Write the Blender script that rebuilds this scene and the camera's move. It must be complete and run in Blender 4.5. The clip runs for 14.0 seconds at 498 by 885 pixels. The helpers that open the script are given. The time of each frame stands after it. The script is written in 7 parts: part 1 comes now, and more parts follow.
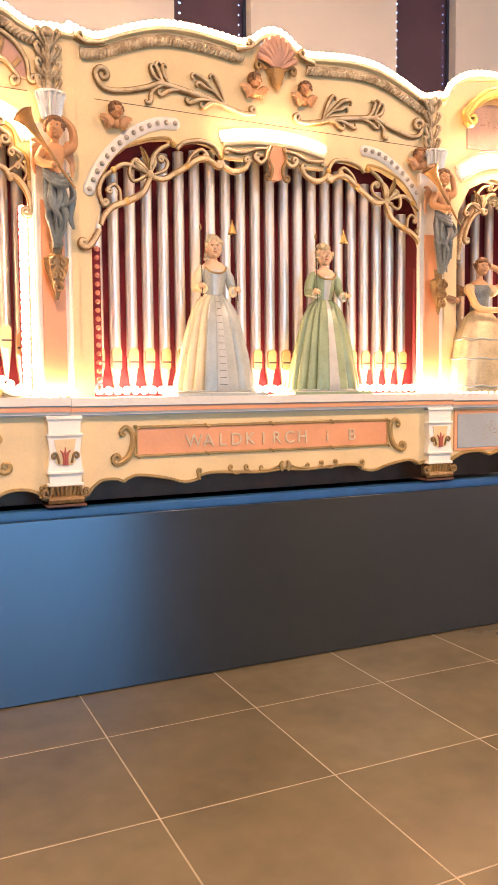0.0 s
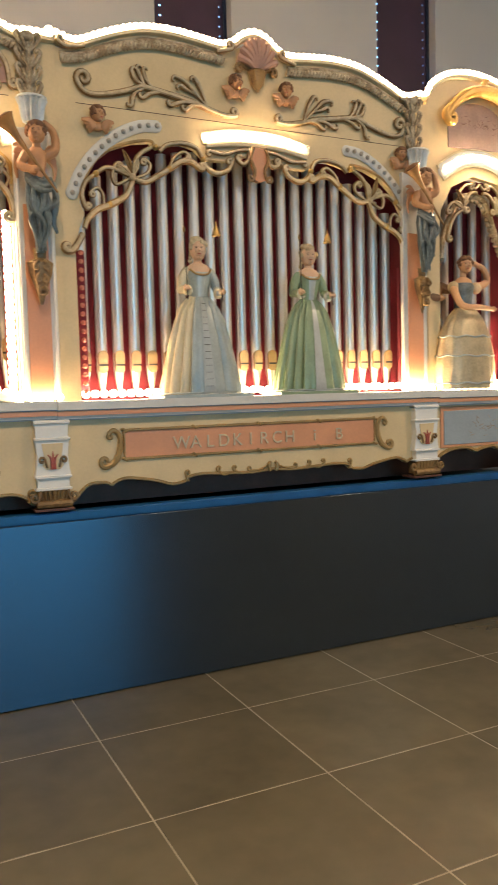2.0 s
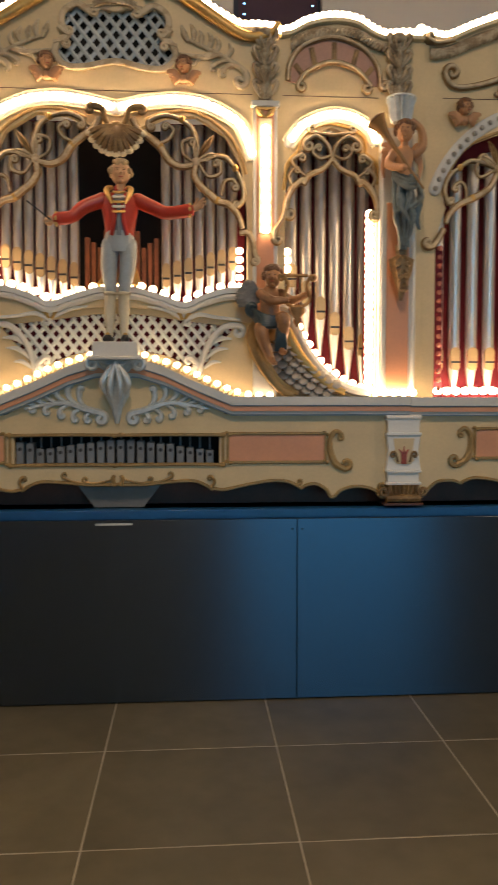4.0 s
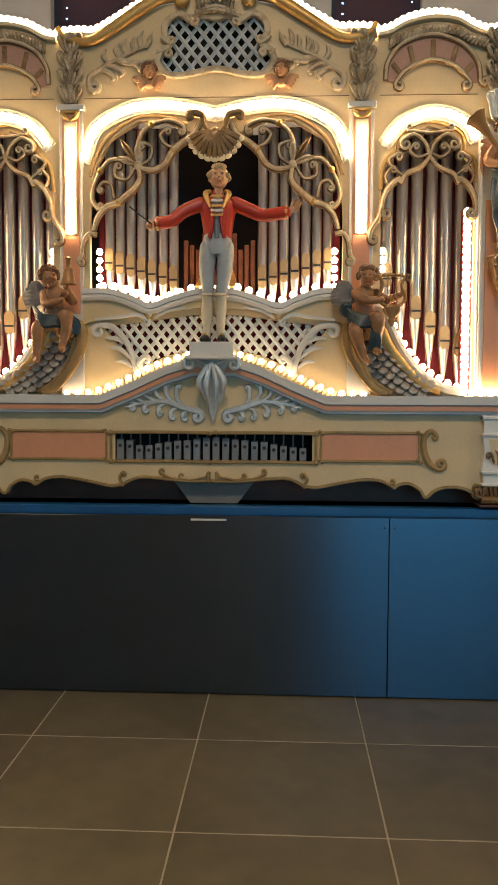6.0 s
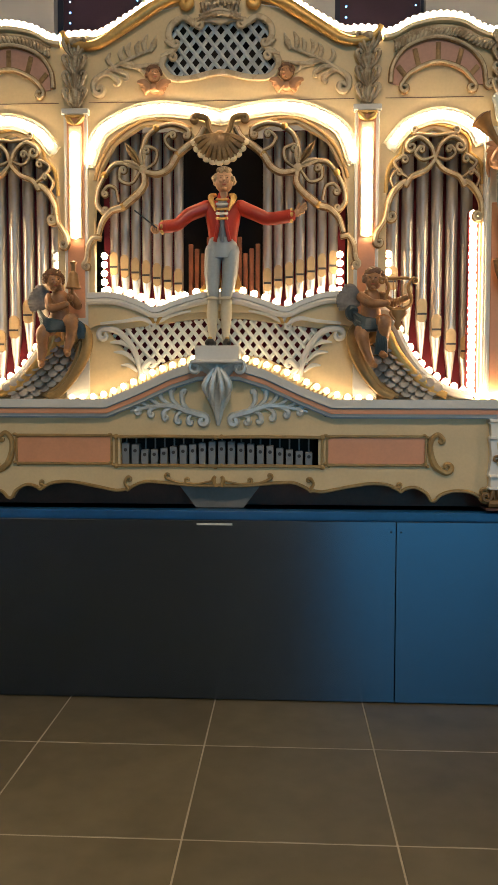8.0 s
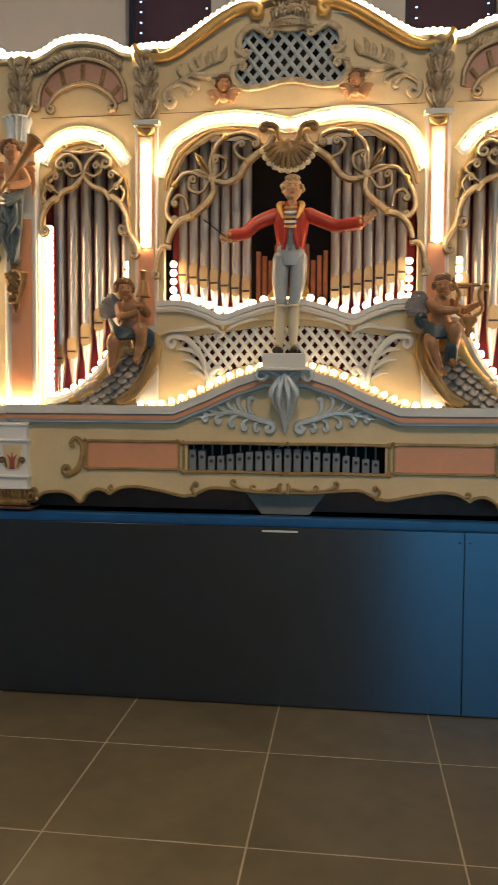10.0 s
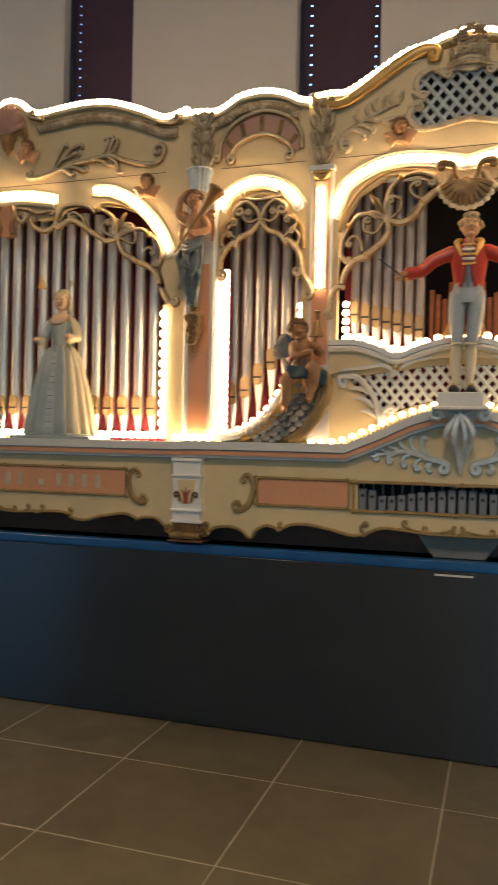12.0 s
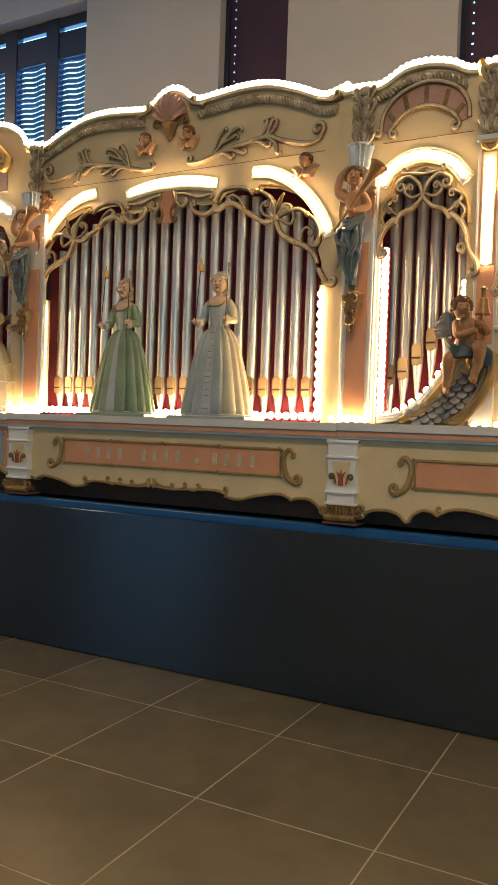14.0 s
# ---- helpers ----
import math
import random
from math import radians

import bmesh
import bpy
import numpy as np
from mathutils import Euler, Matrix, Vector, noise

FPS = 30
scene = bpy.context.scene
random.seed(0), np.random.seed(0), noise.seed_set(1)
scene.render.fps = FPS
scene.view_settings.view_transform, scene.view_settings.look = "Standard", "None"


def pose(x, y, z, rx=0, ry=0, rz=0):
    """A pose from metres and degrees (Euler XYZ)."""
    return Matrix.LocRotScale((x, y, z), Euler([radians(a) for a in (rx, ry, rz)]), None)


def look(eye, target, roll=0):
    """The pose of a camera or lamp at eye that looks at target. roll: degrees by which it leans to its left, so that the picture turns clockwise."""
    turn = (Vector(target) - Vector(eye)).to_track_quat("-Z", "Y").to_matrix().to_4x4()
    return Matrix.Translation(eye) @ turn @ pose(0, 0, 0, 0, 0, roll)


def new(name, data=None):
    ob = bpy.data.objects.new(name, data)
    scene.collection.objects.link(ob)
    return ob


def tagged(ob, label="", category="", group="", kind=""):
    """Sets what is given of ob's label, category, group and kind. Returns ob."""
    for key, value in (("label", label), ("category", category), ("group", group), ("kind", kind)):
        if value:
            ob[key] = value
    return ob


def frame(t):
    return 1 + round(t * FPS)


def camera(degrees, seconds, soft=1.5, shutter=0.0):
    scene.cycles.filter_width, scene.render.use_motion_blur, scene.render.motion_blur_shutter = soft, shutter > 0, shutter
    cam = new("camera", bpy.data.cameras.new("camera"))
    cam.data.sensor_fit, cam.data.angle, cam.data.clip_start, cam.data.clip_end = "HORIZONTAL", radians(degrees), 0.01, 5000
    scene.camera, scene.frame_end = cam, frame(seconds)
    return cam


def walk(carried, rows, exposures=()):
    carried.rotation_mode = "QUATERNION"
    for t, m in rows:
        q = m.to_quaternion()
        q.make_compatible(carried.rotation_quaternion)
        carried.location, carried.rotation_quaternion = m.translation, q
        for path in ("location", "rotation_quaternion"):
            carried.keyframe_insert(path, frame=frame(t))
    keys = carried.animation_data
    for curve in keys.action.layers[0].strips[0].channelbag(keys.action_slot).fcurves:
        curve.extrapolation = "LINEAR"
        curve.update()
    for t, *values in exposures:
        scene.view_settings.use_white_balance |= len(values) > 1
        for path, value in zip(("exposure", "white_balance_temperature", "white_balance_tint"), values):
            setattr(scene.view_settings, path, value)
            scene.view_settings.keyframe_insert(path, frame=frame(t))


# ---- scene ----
from mathutils.geometry import tessellate_polygon

cam = camera(35.2, 14.0, soft=1.15, shutter=0.4)
PATH = [
    (0, (0.505, -2.734, 1.264), (1.348, -0.926, 1.124), -0.5),
    (0.5, (0.509, -2.732, 1.262), (1.396, -0.945, 1.119), -0.7),
    (1, (0.517, -2.74, 1.263), (1.451, -0.977, 1.117), -0.9),
    (1.5, (0.519, -2.744, 1.263), (1.453, -0.981, 1.12), -1.2),
    (2, (0.508, -2.745, 1.265), (1.376, -0.948, 1.126), -1.5),
    (2.5, (0.479, -2.735, 1.273), (1.198, -0.873, 1.139), -1.7),
    (3, (0.418, -2.711, 1.268), (0.975, -0.794, 1.146), -1.5),
    (3.5, (0.339, -2.69, 1.222), (0.693, -0.724, 1.128), -0.6),
    (4, (0.305, -2.689, 1.225), (0.451, -0.698, 1.112), 0.0),
    (4.2, (0.297, -2.691, 1.227), (0.378, -0.696, 1.111), 0.1),
    (6.3, (0.304, -2.735, 1.225), (0.213, -0.74, 1.109), 0.3),
    (6.5, (0.297, -2.735, 1.232), (0.21, -0.74, 1.111), 0.3),
    (7, (0.295, -2.731, 1.23), (0.205, -0.736, 1.117), 0.2),
    (9.5, (0.28, -2.714, 1.226), (0.129, -0.723, 1.12), 0.3),
    (10, (0.274, -2.726, 1.257), (0.019, -0.745, 1.149), 0.4),
    (10.5, (0.239, -2.731, 1.243), (-0.106, -0.762, 1.178), 0.7),
    (11, (0.241, -2.737, 1.259), (-0.115, -0.769, 1.235), 1.0),
    (11.5, (0.224, -2.736, 1.237), (-0.215, -0.785, 1.237), 1.2),
    (12, (0.175, -2.744, 1.237), (-0.444, -0.842, 1.233), 1.2),
    (12.5, (0.12, -2.761, 1.227), (-0.692, -0.933, 1.212), 1.4),
    (13, (0.091, -2.765, 1.2), (-0.838, -0.994, 1.175), 1.8),
    (13.5, (0.086, -2.764, 1.206), (-0.864, -1.004, 1.166), 1.9),
    (14, (0.088, -2.749, 1.203), (-0.849, -0.983, 1.16), 2.0),
]
EXPOSURES = [(0.0, 1.85, 8800, 43), (0.5, 0.88, 9300, 46), (1.0, 0.63, 8200, 38), (1.5, 0.82, 7350, 22), (2.0, 0.78, 7150, 18), (2.5, 0.62, 7050, 17), (3.0, 0.25, 7100, 20), (3.5, 0.18, 7200, 21), (4.0, 0.12, 7250, 21), (7.0, 0.30, 7050, 15), (10.0, 0.26, 7250, 18), (11.0, 0.10, 7500, 21), (12.0, 0.22, 7450, 19), (14.0, 0.28, 7350, 17)]
walk(cam, [(t, look(eye, target, roll)) for t, eye, target, roll in PATH], EXPOSURES)

# ---- world and large lights ----
world = bpy.data.worlds.new("sky")
scene.world = world
world.use_nodes = True
wn, wl = world.node_tree.nodes, world.node_tree.links
sky = wn.new("ShaderNodeTexSky")
sky.sky_type = "NISHITA"
sky.sun_disc = False
sky.sun_elevation, sky.sun_rotation = radians(25), radians(20)
wl.new(sky.outputs[0], wn["Background"].inputs[0])
wn["Background"].inputs[1].default_value = 0.05

BULB_POWER = 26.0
ROOM_FILL = 77.0
WINDOW_LIGHT = 74.0


# ---- materials ----
def mat(name, color, rough=0.5, metal=0.0, vary=0.15, scale=6.0, fine=90.0, bump=0.15, second=None, spec=0.5, mixat=0.5):
    """Painted or worn surface: broad stains and fine grain in colour, gloss and relief."""
    m = bpy.data.materials.new(name)
    m.use_nodes = True
    n, l = m.node_tree.nodes, m.node_tree.links
    b = n["Principled BSDF"]
    b.inputs["Metallic"].default_value = metal
    b.inputs["Specular IOR Level"].default_value = spec
    co = n.new("ShaderNodeNewGeometry")
    big, small = n.new("ShaderNodeTexNoise"), n.new("ShaderNodeTexNoise")
    big.inputs["Scale"].default_value, big.inputs["Detail"].default_value = scale, 5
    small.inputs["Scale"].default_value, small.inputs["Detail"].default_value = fine, 4
    l.new(co.outputs["Position"], big.inputs["Vector"])
    l.new(co.outputs["Position"], small.inputs["Vector"])
    add = n.new("ShaderNodeMath")
    add.operation = "MULTIPLY_ADD"
    l.new(small.outputs[0], add.inputs[0])
    add.inputs[1].default_value = 0.45
    l.new(big.outputs[0], add.inputs[2])
    ramp = n.new("ShaderNodeValToRGB")
    lo = tuple(c * (1 - vary) for c in color)
    hi = tuple(min(1, c * (1 + vary)) for c in color)
    if second:
        ramp.color_ramp.elements[0].color, ramp.color_ramp.elements[1].color = (*color, 1), (*second, 1)
        ramp.color_ramp.elements[0].position, ramp.color_ramp.elements[1].position = mixat + 0.15, mixat + 0.30
    else:
        ramp.color_ramp.elements[0].color, ramp.color_ramp.elements[1].color = (*lo, 1), (*hi, 1)
        ramp.color_ramp.elements[0].position, ramp.color_ramp.elements[1].position = 0.45, 1.0
    l.new(add.outputs[0], ramp.inputs[0])
    l.new(ramp.outputs[0], b.inputs["Base Color"])
    rr = n.new("ShaderNodeMapRange")
    rr.inputs["To Min"].default_value, rr.inputs["To Max"].default_value = max(0.03, rough - 0.1), min(1, rough + 0.12)
    l.new(add.outputs[0], rr.inputs["Value"])
    l.new(rr.outputs[0], b.inputs["Roughness"])
    if bump:
        bp = n.new("ShaderNodeBump")
        bp.inputs["Strength"].default_value, bp.inputs["Distance"].default_value = bump, 0.004
        l.new(add.outputs[0], bp.inputs["Height"])
        l.new(bp.outputs[0], b.inputs["Normal"])
    return m


def glow(name, color, power):
    m = bpy.data.materials.new(name)
    m.use_nodes = True
    b = m.node_tree.nodes["Principled BSDF"]
    b.inputs["Base Color"].default_value = (*color, 1)
    b.inputs["Emission Color"].default_value = (*color, 1)
    b.inputs["Emission Strength"].default_value = power
    return m


CREAM = mat("cream_paint", (0.70, 0.545, 0.31), 0.42, vary=0.10, bump=0.08)
CREAM_PALE = mat("pale_cream_paint", (0.72, 0.61, 0.40), 0.40, vary=0.14)
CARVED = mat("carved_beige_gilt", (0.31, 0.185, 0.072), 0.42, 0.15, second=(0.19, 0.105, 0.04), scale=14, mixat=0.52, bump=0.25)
CARVED_GREY = mat("carved_grey_beige", (0.48, 0.395, 0.27), 0.5, second=(0.27, 0.195, 0.115), scale=18, bump=0.3, mixat=0.5)
HORN = mat("brown_gilt_horn", (0.33, 0.175, 0.065), 0.36, 0.35, vary=0.25, scale=14)
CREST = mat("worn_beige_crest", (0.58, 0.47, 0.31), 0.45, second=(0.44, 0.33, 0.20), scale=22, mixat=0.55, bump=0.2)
GOLD = mat("old_gilding", (0.58, 0.36, 0.12), 0.36, 0.55, vary=0.3, scale=10, bump=0.2)
BRONZE = mat("dull_gold_edge", (0.38, 0.24, 0.095), 0.4, 0.3, vary=0.3, scale=12, bump=0.2)
SALMON = mat("salmon_paint", (0.70, 0.325, 0.175), 0.4, vary=0.10, bump=0.06)
MAUVE = mat("dull_mauve_paint", (0.27, 0.19, 0.17), 0.5, vary=0.25, scale=9)
SALMON_DULL = mat("dull_salmon_paint", (0.48, 0.27, 0.20), 0.5, vary=0.2)
GREY_WHITE = mat("grey_white_paint", (0.66, 0.65, 0.60), 0.38, vary=0.08, bump=0.06)
BLUE_GREY = mat("blue_grey_paint", (0.32, 0.38, 0.41), 0.4, vary=0.12)
SILVERED = mat("silver_grey_carving", (0.58, 0.61, 0.60), 0.34, 0.3, vary=0.2, scale=25, bump=0.2)
WHITE = mat("white_paint", (0.78, 0.77, 0.72), 0.4, vary=0.06)
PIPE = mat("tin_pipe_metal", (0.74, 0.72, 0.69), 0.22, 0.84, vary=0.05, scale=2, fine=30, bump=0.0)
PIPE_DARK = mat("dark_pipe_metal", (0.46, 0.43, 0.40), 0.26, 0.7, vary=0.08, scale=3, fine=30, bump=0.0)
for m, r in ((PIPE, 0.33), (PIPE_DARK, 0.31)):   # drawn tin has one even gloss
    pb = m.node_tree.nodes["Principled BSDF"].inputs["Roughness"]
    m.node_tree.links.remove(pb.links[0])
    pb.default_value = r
MOUTH = mat("gilt_pipe_mouth", (0.41, 0.29, 0.155), 0.4, 0.4, vary=0.15)
WOOD_PIPE = mat("reddish_wood_pipe", (0.30, 0.10, 0.04), 0.5, vary=0.25, scale=20)
RED_CLOTH = mat("red_cloth", (0.14, 0.003, 0.013), 0.75, vary=0.25, scale=8, fine=300, bump=0.2)
# near-black that holds the shade of the case's inside in its colour
UNLIT_DARK = mat("unlit_inside", (0.012, 0.010, 0.010), 0.8, vary=0.3)
BLACK = mat("black_paint", (0.02, 0.02, 0.022), 0.4, vary=0.2)
SKID_GREY = mat("grey_skid_paint", (0.19, 0.19, 0.18), 0.6, vary=0.2)
KEY_GREY = mat("grey_key_block", (0.20, 0.22, 0.24), 0.45, vary=0.15)
RAIL_BLUE = mat("blue_enamel", (0.005, 0.095, 0.26), 0.3, vary=0.2, scale=9)
BASE_METAL = mat("dark_satin_sheet", (0.076, 0.102, 0.132), 0.2, 0.95, vary=0.03, scale=1.5, fine=12, bump=0.0)
bn = BASE_METAL.node_tree.nodes
BASE_METAL.node_tree.links.remove(bn["Principled BSDF"].inputs["Roughness"].links[0])
bn["Principled BSDF"].inputs["Roughness"].default_value = 0.26
bn["Principled BSDF"].inputs["Anisotropic"].default_value = 0.85
bt = bn.new("ShaderNodeTangent")
bn["Principled BSDF"].inputs["Anisotropic Rotation"].default_value = 0.25
bt.direction_type, bt.axis = "RADIAL", "Z"
BASE_METAL.node_tree.links.new(bt.outputs[0], bn["Principled BSDF"].inputs["Tangent"])
BROWN_WOOD = mat("dark_brown_wood", (0.11, 0.042, 0.026), 0.5, vary=0.3, scale=12)
SKIN_DARK = mat("darkened_painted_skin", (0.34, 0.165, 0.073), 0.34, vary=0.3, scale=20, bump=0.1)
SKIN = mat("painted_skin", (0.47, 0.24, 0.115), 0.36, vary=0.12, scale=20, bump=0.1)
SKIN_PALE = mat("pale_painted_skin", (0.70, 0.46, 0.30), 0.38, vary=0.08, scale=20, bump=0.05)
HAIR_TAN = mat("tan_painted_hair", (0.36, 0.25, 0.13), 0.45, vary=0.3, scale=50, bump=0.6)
HAIR_BROWN = mat("brown_painted_hair", (0.17, 0.075, 0.030), 0.45, vary=0.35, scale=50, bump=0.6)
HAIR_BLOND = mat("fair_painted_hair", (0.55, 0.42, 0.25), 0.5, vary=0.25, scale=50, bump=0.6)
HAIR_GREY = mat("powdered_hair", (0.58, 0.48, 0.31), 0.5, vary=0.25, scale=60, bump=0.6)
DRESS_GREY = mat("silver_blue_dress", (0.38, 0.43, 0.41), 0.3, 0.12, vary=0.2, scale=9)
DRESS_CREAM = mat("cream_dress_cloth", (0.68, 0.60, 0.41), 0.36, vary=0.15, scale=9)
DRESS_GREEN = mat("sea_green_dress", (0.26, 0.345, 0.21), 0.3, 0.08, vary=0.22, scale=9)
DRESS_PALE = mat("pale_bodice_panel", (0.50, 0.53, 0.50), 0.3, 0.2, vary=0.15, scale=14)
DRESS_STRAW = mat("straw_gold_dress", (0.52, 0.42, 0.26), 0.34, 0.2, vary=0.3, scale=12)
SKIN_TAN = mat("tan_painted_skin", (0.56, 0.32, 0.17), 0.36, vary=0.12, scale=20, bump=0.1)
LIP_RED = mat("rosy_lip_paint", (0.42, 0.09, 0.06), 0.4)
EYE_DARK = mat("dark_painted_eye", (0.03, 0.018, 0.012), 0.3)
COAT_RED = mat("glossy_red_coat", (0.48, 0.040, 0.02), 0.28, vary=0.2, scale=10)
COAT_BROWN = mat("brown_painted_coat", (0.20, 0.105, 0.055), 0.38, vary=0.25, scale=12)
TROUSERS = mat("pale_grey_trousers", (0.37, 0.41, 0.415), 0.27, vary=0.14, scale=12)
STOCKING = mat("ivory_stockings", (0.66, 0.58, 0.42), 0.4, vary=0.1)
DRAPE = mat("blue_green_drapery", (0.125, 0.155, 0.155), 0.30, vary=0.6, scale=18, bump=0.2)
DRAPE_DARK = mat("dark_teal_drapery", (0.025, 0.05, 0.06), 0.35, vary=0.4, scale=18)
WING_GREY = mat("grey_feather_paint", (0.22, 0.20, 0.18), 0.45, vary=0.35, scale=30, bump=0.4)
SCALE_GREY = mat("silver_scales", (0.33, 0.31, 0.28), 0.35, 0.25, vary=0.2, scale=30)
LAMP_OFF = mat("unlit_bulb_glass", (0.40, 0.37, 0.32), 0.2, vary=0.1)
LENS_RED = mat("rosy_bulb_glass", (0.52, 0.17, 0.13), 0.15, vary=0.1)
BULB = glow("lit_bulb", (1.0, 0.77, 0.475), BULB_POWER)
BULB_END = glow("lit_end_bulb", (1.0, 0.77, 0.475), BULB_POWER * 5.0)
BULB_SHELF = glow("lit_shelf_bulb", (1.0, 0.77, 0.475), BULB_POWER * 2.5)
BULB_PIPE = glow("pipe_foot_bulb", (1.0, 0.77, 0.475), BULB_POWER * 0.5)
BULB_SOFT = glow("soft_lit_bulb", (1.0, 0.77, 0.475), BULB_POWER * 0.3)
WALL_WHITE = mat("matt_wall_paint", (0.57, 0.56, 0.55), 0.8, vary=0.04, scale=1.2, fine=160, bump=0.05)
CEILING_PAINT = mat("ceiling_paint", (0.55, 0.55, 0.54), 0.85, vary=0.04, scale=1.5)
TILE = mat("greige_floor_tile", (0.118, 0.103, 0.066), 0.25, vary=0.20, scale=2.3, fine=11, bump=0.0)
TILE.node_tree.nodes["Principled BSDF"].inputs["Roughness"].default_value = 0.26
TILE.node_tree.nodes["Principled BSDF"].inputs["Specular IOR Level"].default_value = 0.8
TILE.node_tree.links.remove(TILE.node_tree.nodes["Principled BSDF"].inputs["Roughness"].links[0])
tn, tl = TILE.node_tree.nodes, TILE.node_tree.links   # Object Info: each tile a little lighter or darker
ti, tm, th = tn.new("ShaderNodeObjectInfo"), tn.new("ShaderNodeMapRange"), tn.new("ShaderNodeHueSaturation")
tm.inputs["To Min"].default_value, tm.inputs["To Max"].default_value = 0.88, 1.12
tl.new(ti.outputs["Random"], tm.inputs["Value"])
tl.new(tm.outputs[0], th.inputs["Value"])
tl.new(tn["Color Ramp"].outputs[0], th.inputs["Color"])
tl.new(th.outputs[0], tn["Principled BSDF"].inputs["Base Color"])
GROUT = mat("pale_grout", (0.27, 0.235, 0.17), 0.85, vary=0.2, scale=8)
BLIND = mat("aubergine_blind", (0.062, 0.030, 0.058), 0.45, vary=0.2, scale=3)
SLAT = mat("blue_grey_blind_slat", (0.10, 0.20, 0.30), 0.35, 0.3, vary=0.15)
FRAME_DARK = mat("anthracite_window_frame", (0.02, 0.03, 0.06), 0.35, vary=0.2)
LETTER = mat("cream_letter_paint", (0.58, 0.48, 0.33), 0.45, vary=0.2, scale=30)
CARD_WHITE = mat("printed_card", (0.66, 0.60, 0.47), 0.5, vary=0.05)
DAYLIGHT = glow("hazy_daylight", (0.16, 0.52, 1.0), 6.0)


# ---- shape helpers ----
CX = 0.008          # the organ's middle line
PY, WY = 0.50, 0.58  # planes of the lower panels and of the upper front


def put_mesh(name, bm, mats, smooth=True):
    bmesh.ops.recalc_face_normals(bm, faces=bm.faces)
    me = bpy.data.meshes.new(name)
    bm.to_mesh(me)
    bm.free()
    for m in mats if isinstance(mats, (list, tuple)) else [mats]:
        me.materials.append(m)
    if smooth:
        for p in me.polygons:
            p.use_smooth = True
        me.set_sharp_from_angle(angle=radians(40))
    return me


def thing(name, x, y, z, label, category, group="", kind=""):
    ob = new(name)
    ob.location = (x, y, z)
    ob.empty_display_size = 0.05
    return tagged(ob, label, category, group, kind)


def part(name, bm, material, parent, label="", smooth=True):
    ob = new(name, put_mesh(name, bm, material, smooth))
    ob.parent = parent
    if parent.type == "EMPTY":
        ob.matrix_parent_inverse = Matrix.Translation(-Vector(parent.location))
    return tagged(ob, label)


def solid(name, bm, material, label="", category="", group="", kind=""):
    return tagged(new(name, put_mesh(name, bm, material)), label, category, group, kind)


def cuboid(bm, x0, x1, y0, y1, z0, z1, bevel=0.0, mi=0):
    vs = [bm.verts.new((x, y, z)) for x in (x0, x1) for y in (y0, y1) for z in (z0, z1)]
    fs = [bm.faces.new([vs[i] for i in q]) for q in ((0, 1, 3, 2), (4, 6, 7, 5), (0, 4, 5, 1), (2, 3, 7, 6), (0, 2, 6, 4), (1, 5, 7, 3))]
    if bevel:
        es = list({e for f in fs for e in f.edges})
        made = bmesh.ops.bevel(bm, geom=es, offset=bevel, segments=1, affect="EDGES", profile=0.5)
        fs = made["faces"] + [f for f in fs if f.is_valid]
    for f in fs:
        f.material_index = mi
    return bm


def smooth_line(pts, n=6, closed=False):
    """Catmull-Rom through the points."""
    P = [Vector(p) for p in pts]
    out, k = [], len(P)
    for i in range(k if closed else k - 1):
        a, b, c, d = (P[(i + j) % k] if closed else P[min(max(i + j, 0), k - 1)] for j in (-1, 0, 1, 2))
        for s in range(n):
            t = s / n
            out.append(0.5 * (2 * b + (c - a) * t + (2 * a - 5 * b + 4 * c - d) * t * t + (3 * b - a - 3 * c + d) * t ** 3))
    if not closed:
        out.append(P[-1])
    return out


def flat_line(pts, s=1, y=WY, n=6, mid=0.0, closed=False):
    """Smooth line through (u, z) on the plane y; s mirrors it about the organ's middle."""
    return smooth_line([(CX + s * (mid + u), y, z) for u, z in pts], n, closed)


def curl(path, r, turn, turns=1.15, n=14):
    """Adds a spiral volute to the end of a flat path. turn: +1 or -1."""
    p, q = path[-2], path[-1]
    t = (q - p).normalized()
    side = Vector((-t.z, 0, t.x)) * turn
    c, a = q + side * r, -side
    out = list(path)
    for i in range(1, n + 1):
        k = i / n
        ang = turn * k * turns * 2 * math.pi
        v = Vector((a.x * math.cos(ang) - a.z * math.sin(ang), 0, a.x * math.sin(ang) + a.z * math.cos(ang)))
        out.append(c + v * r * (1 - 0.72 * k))
    return out


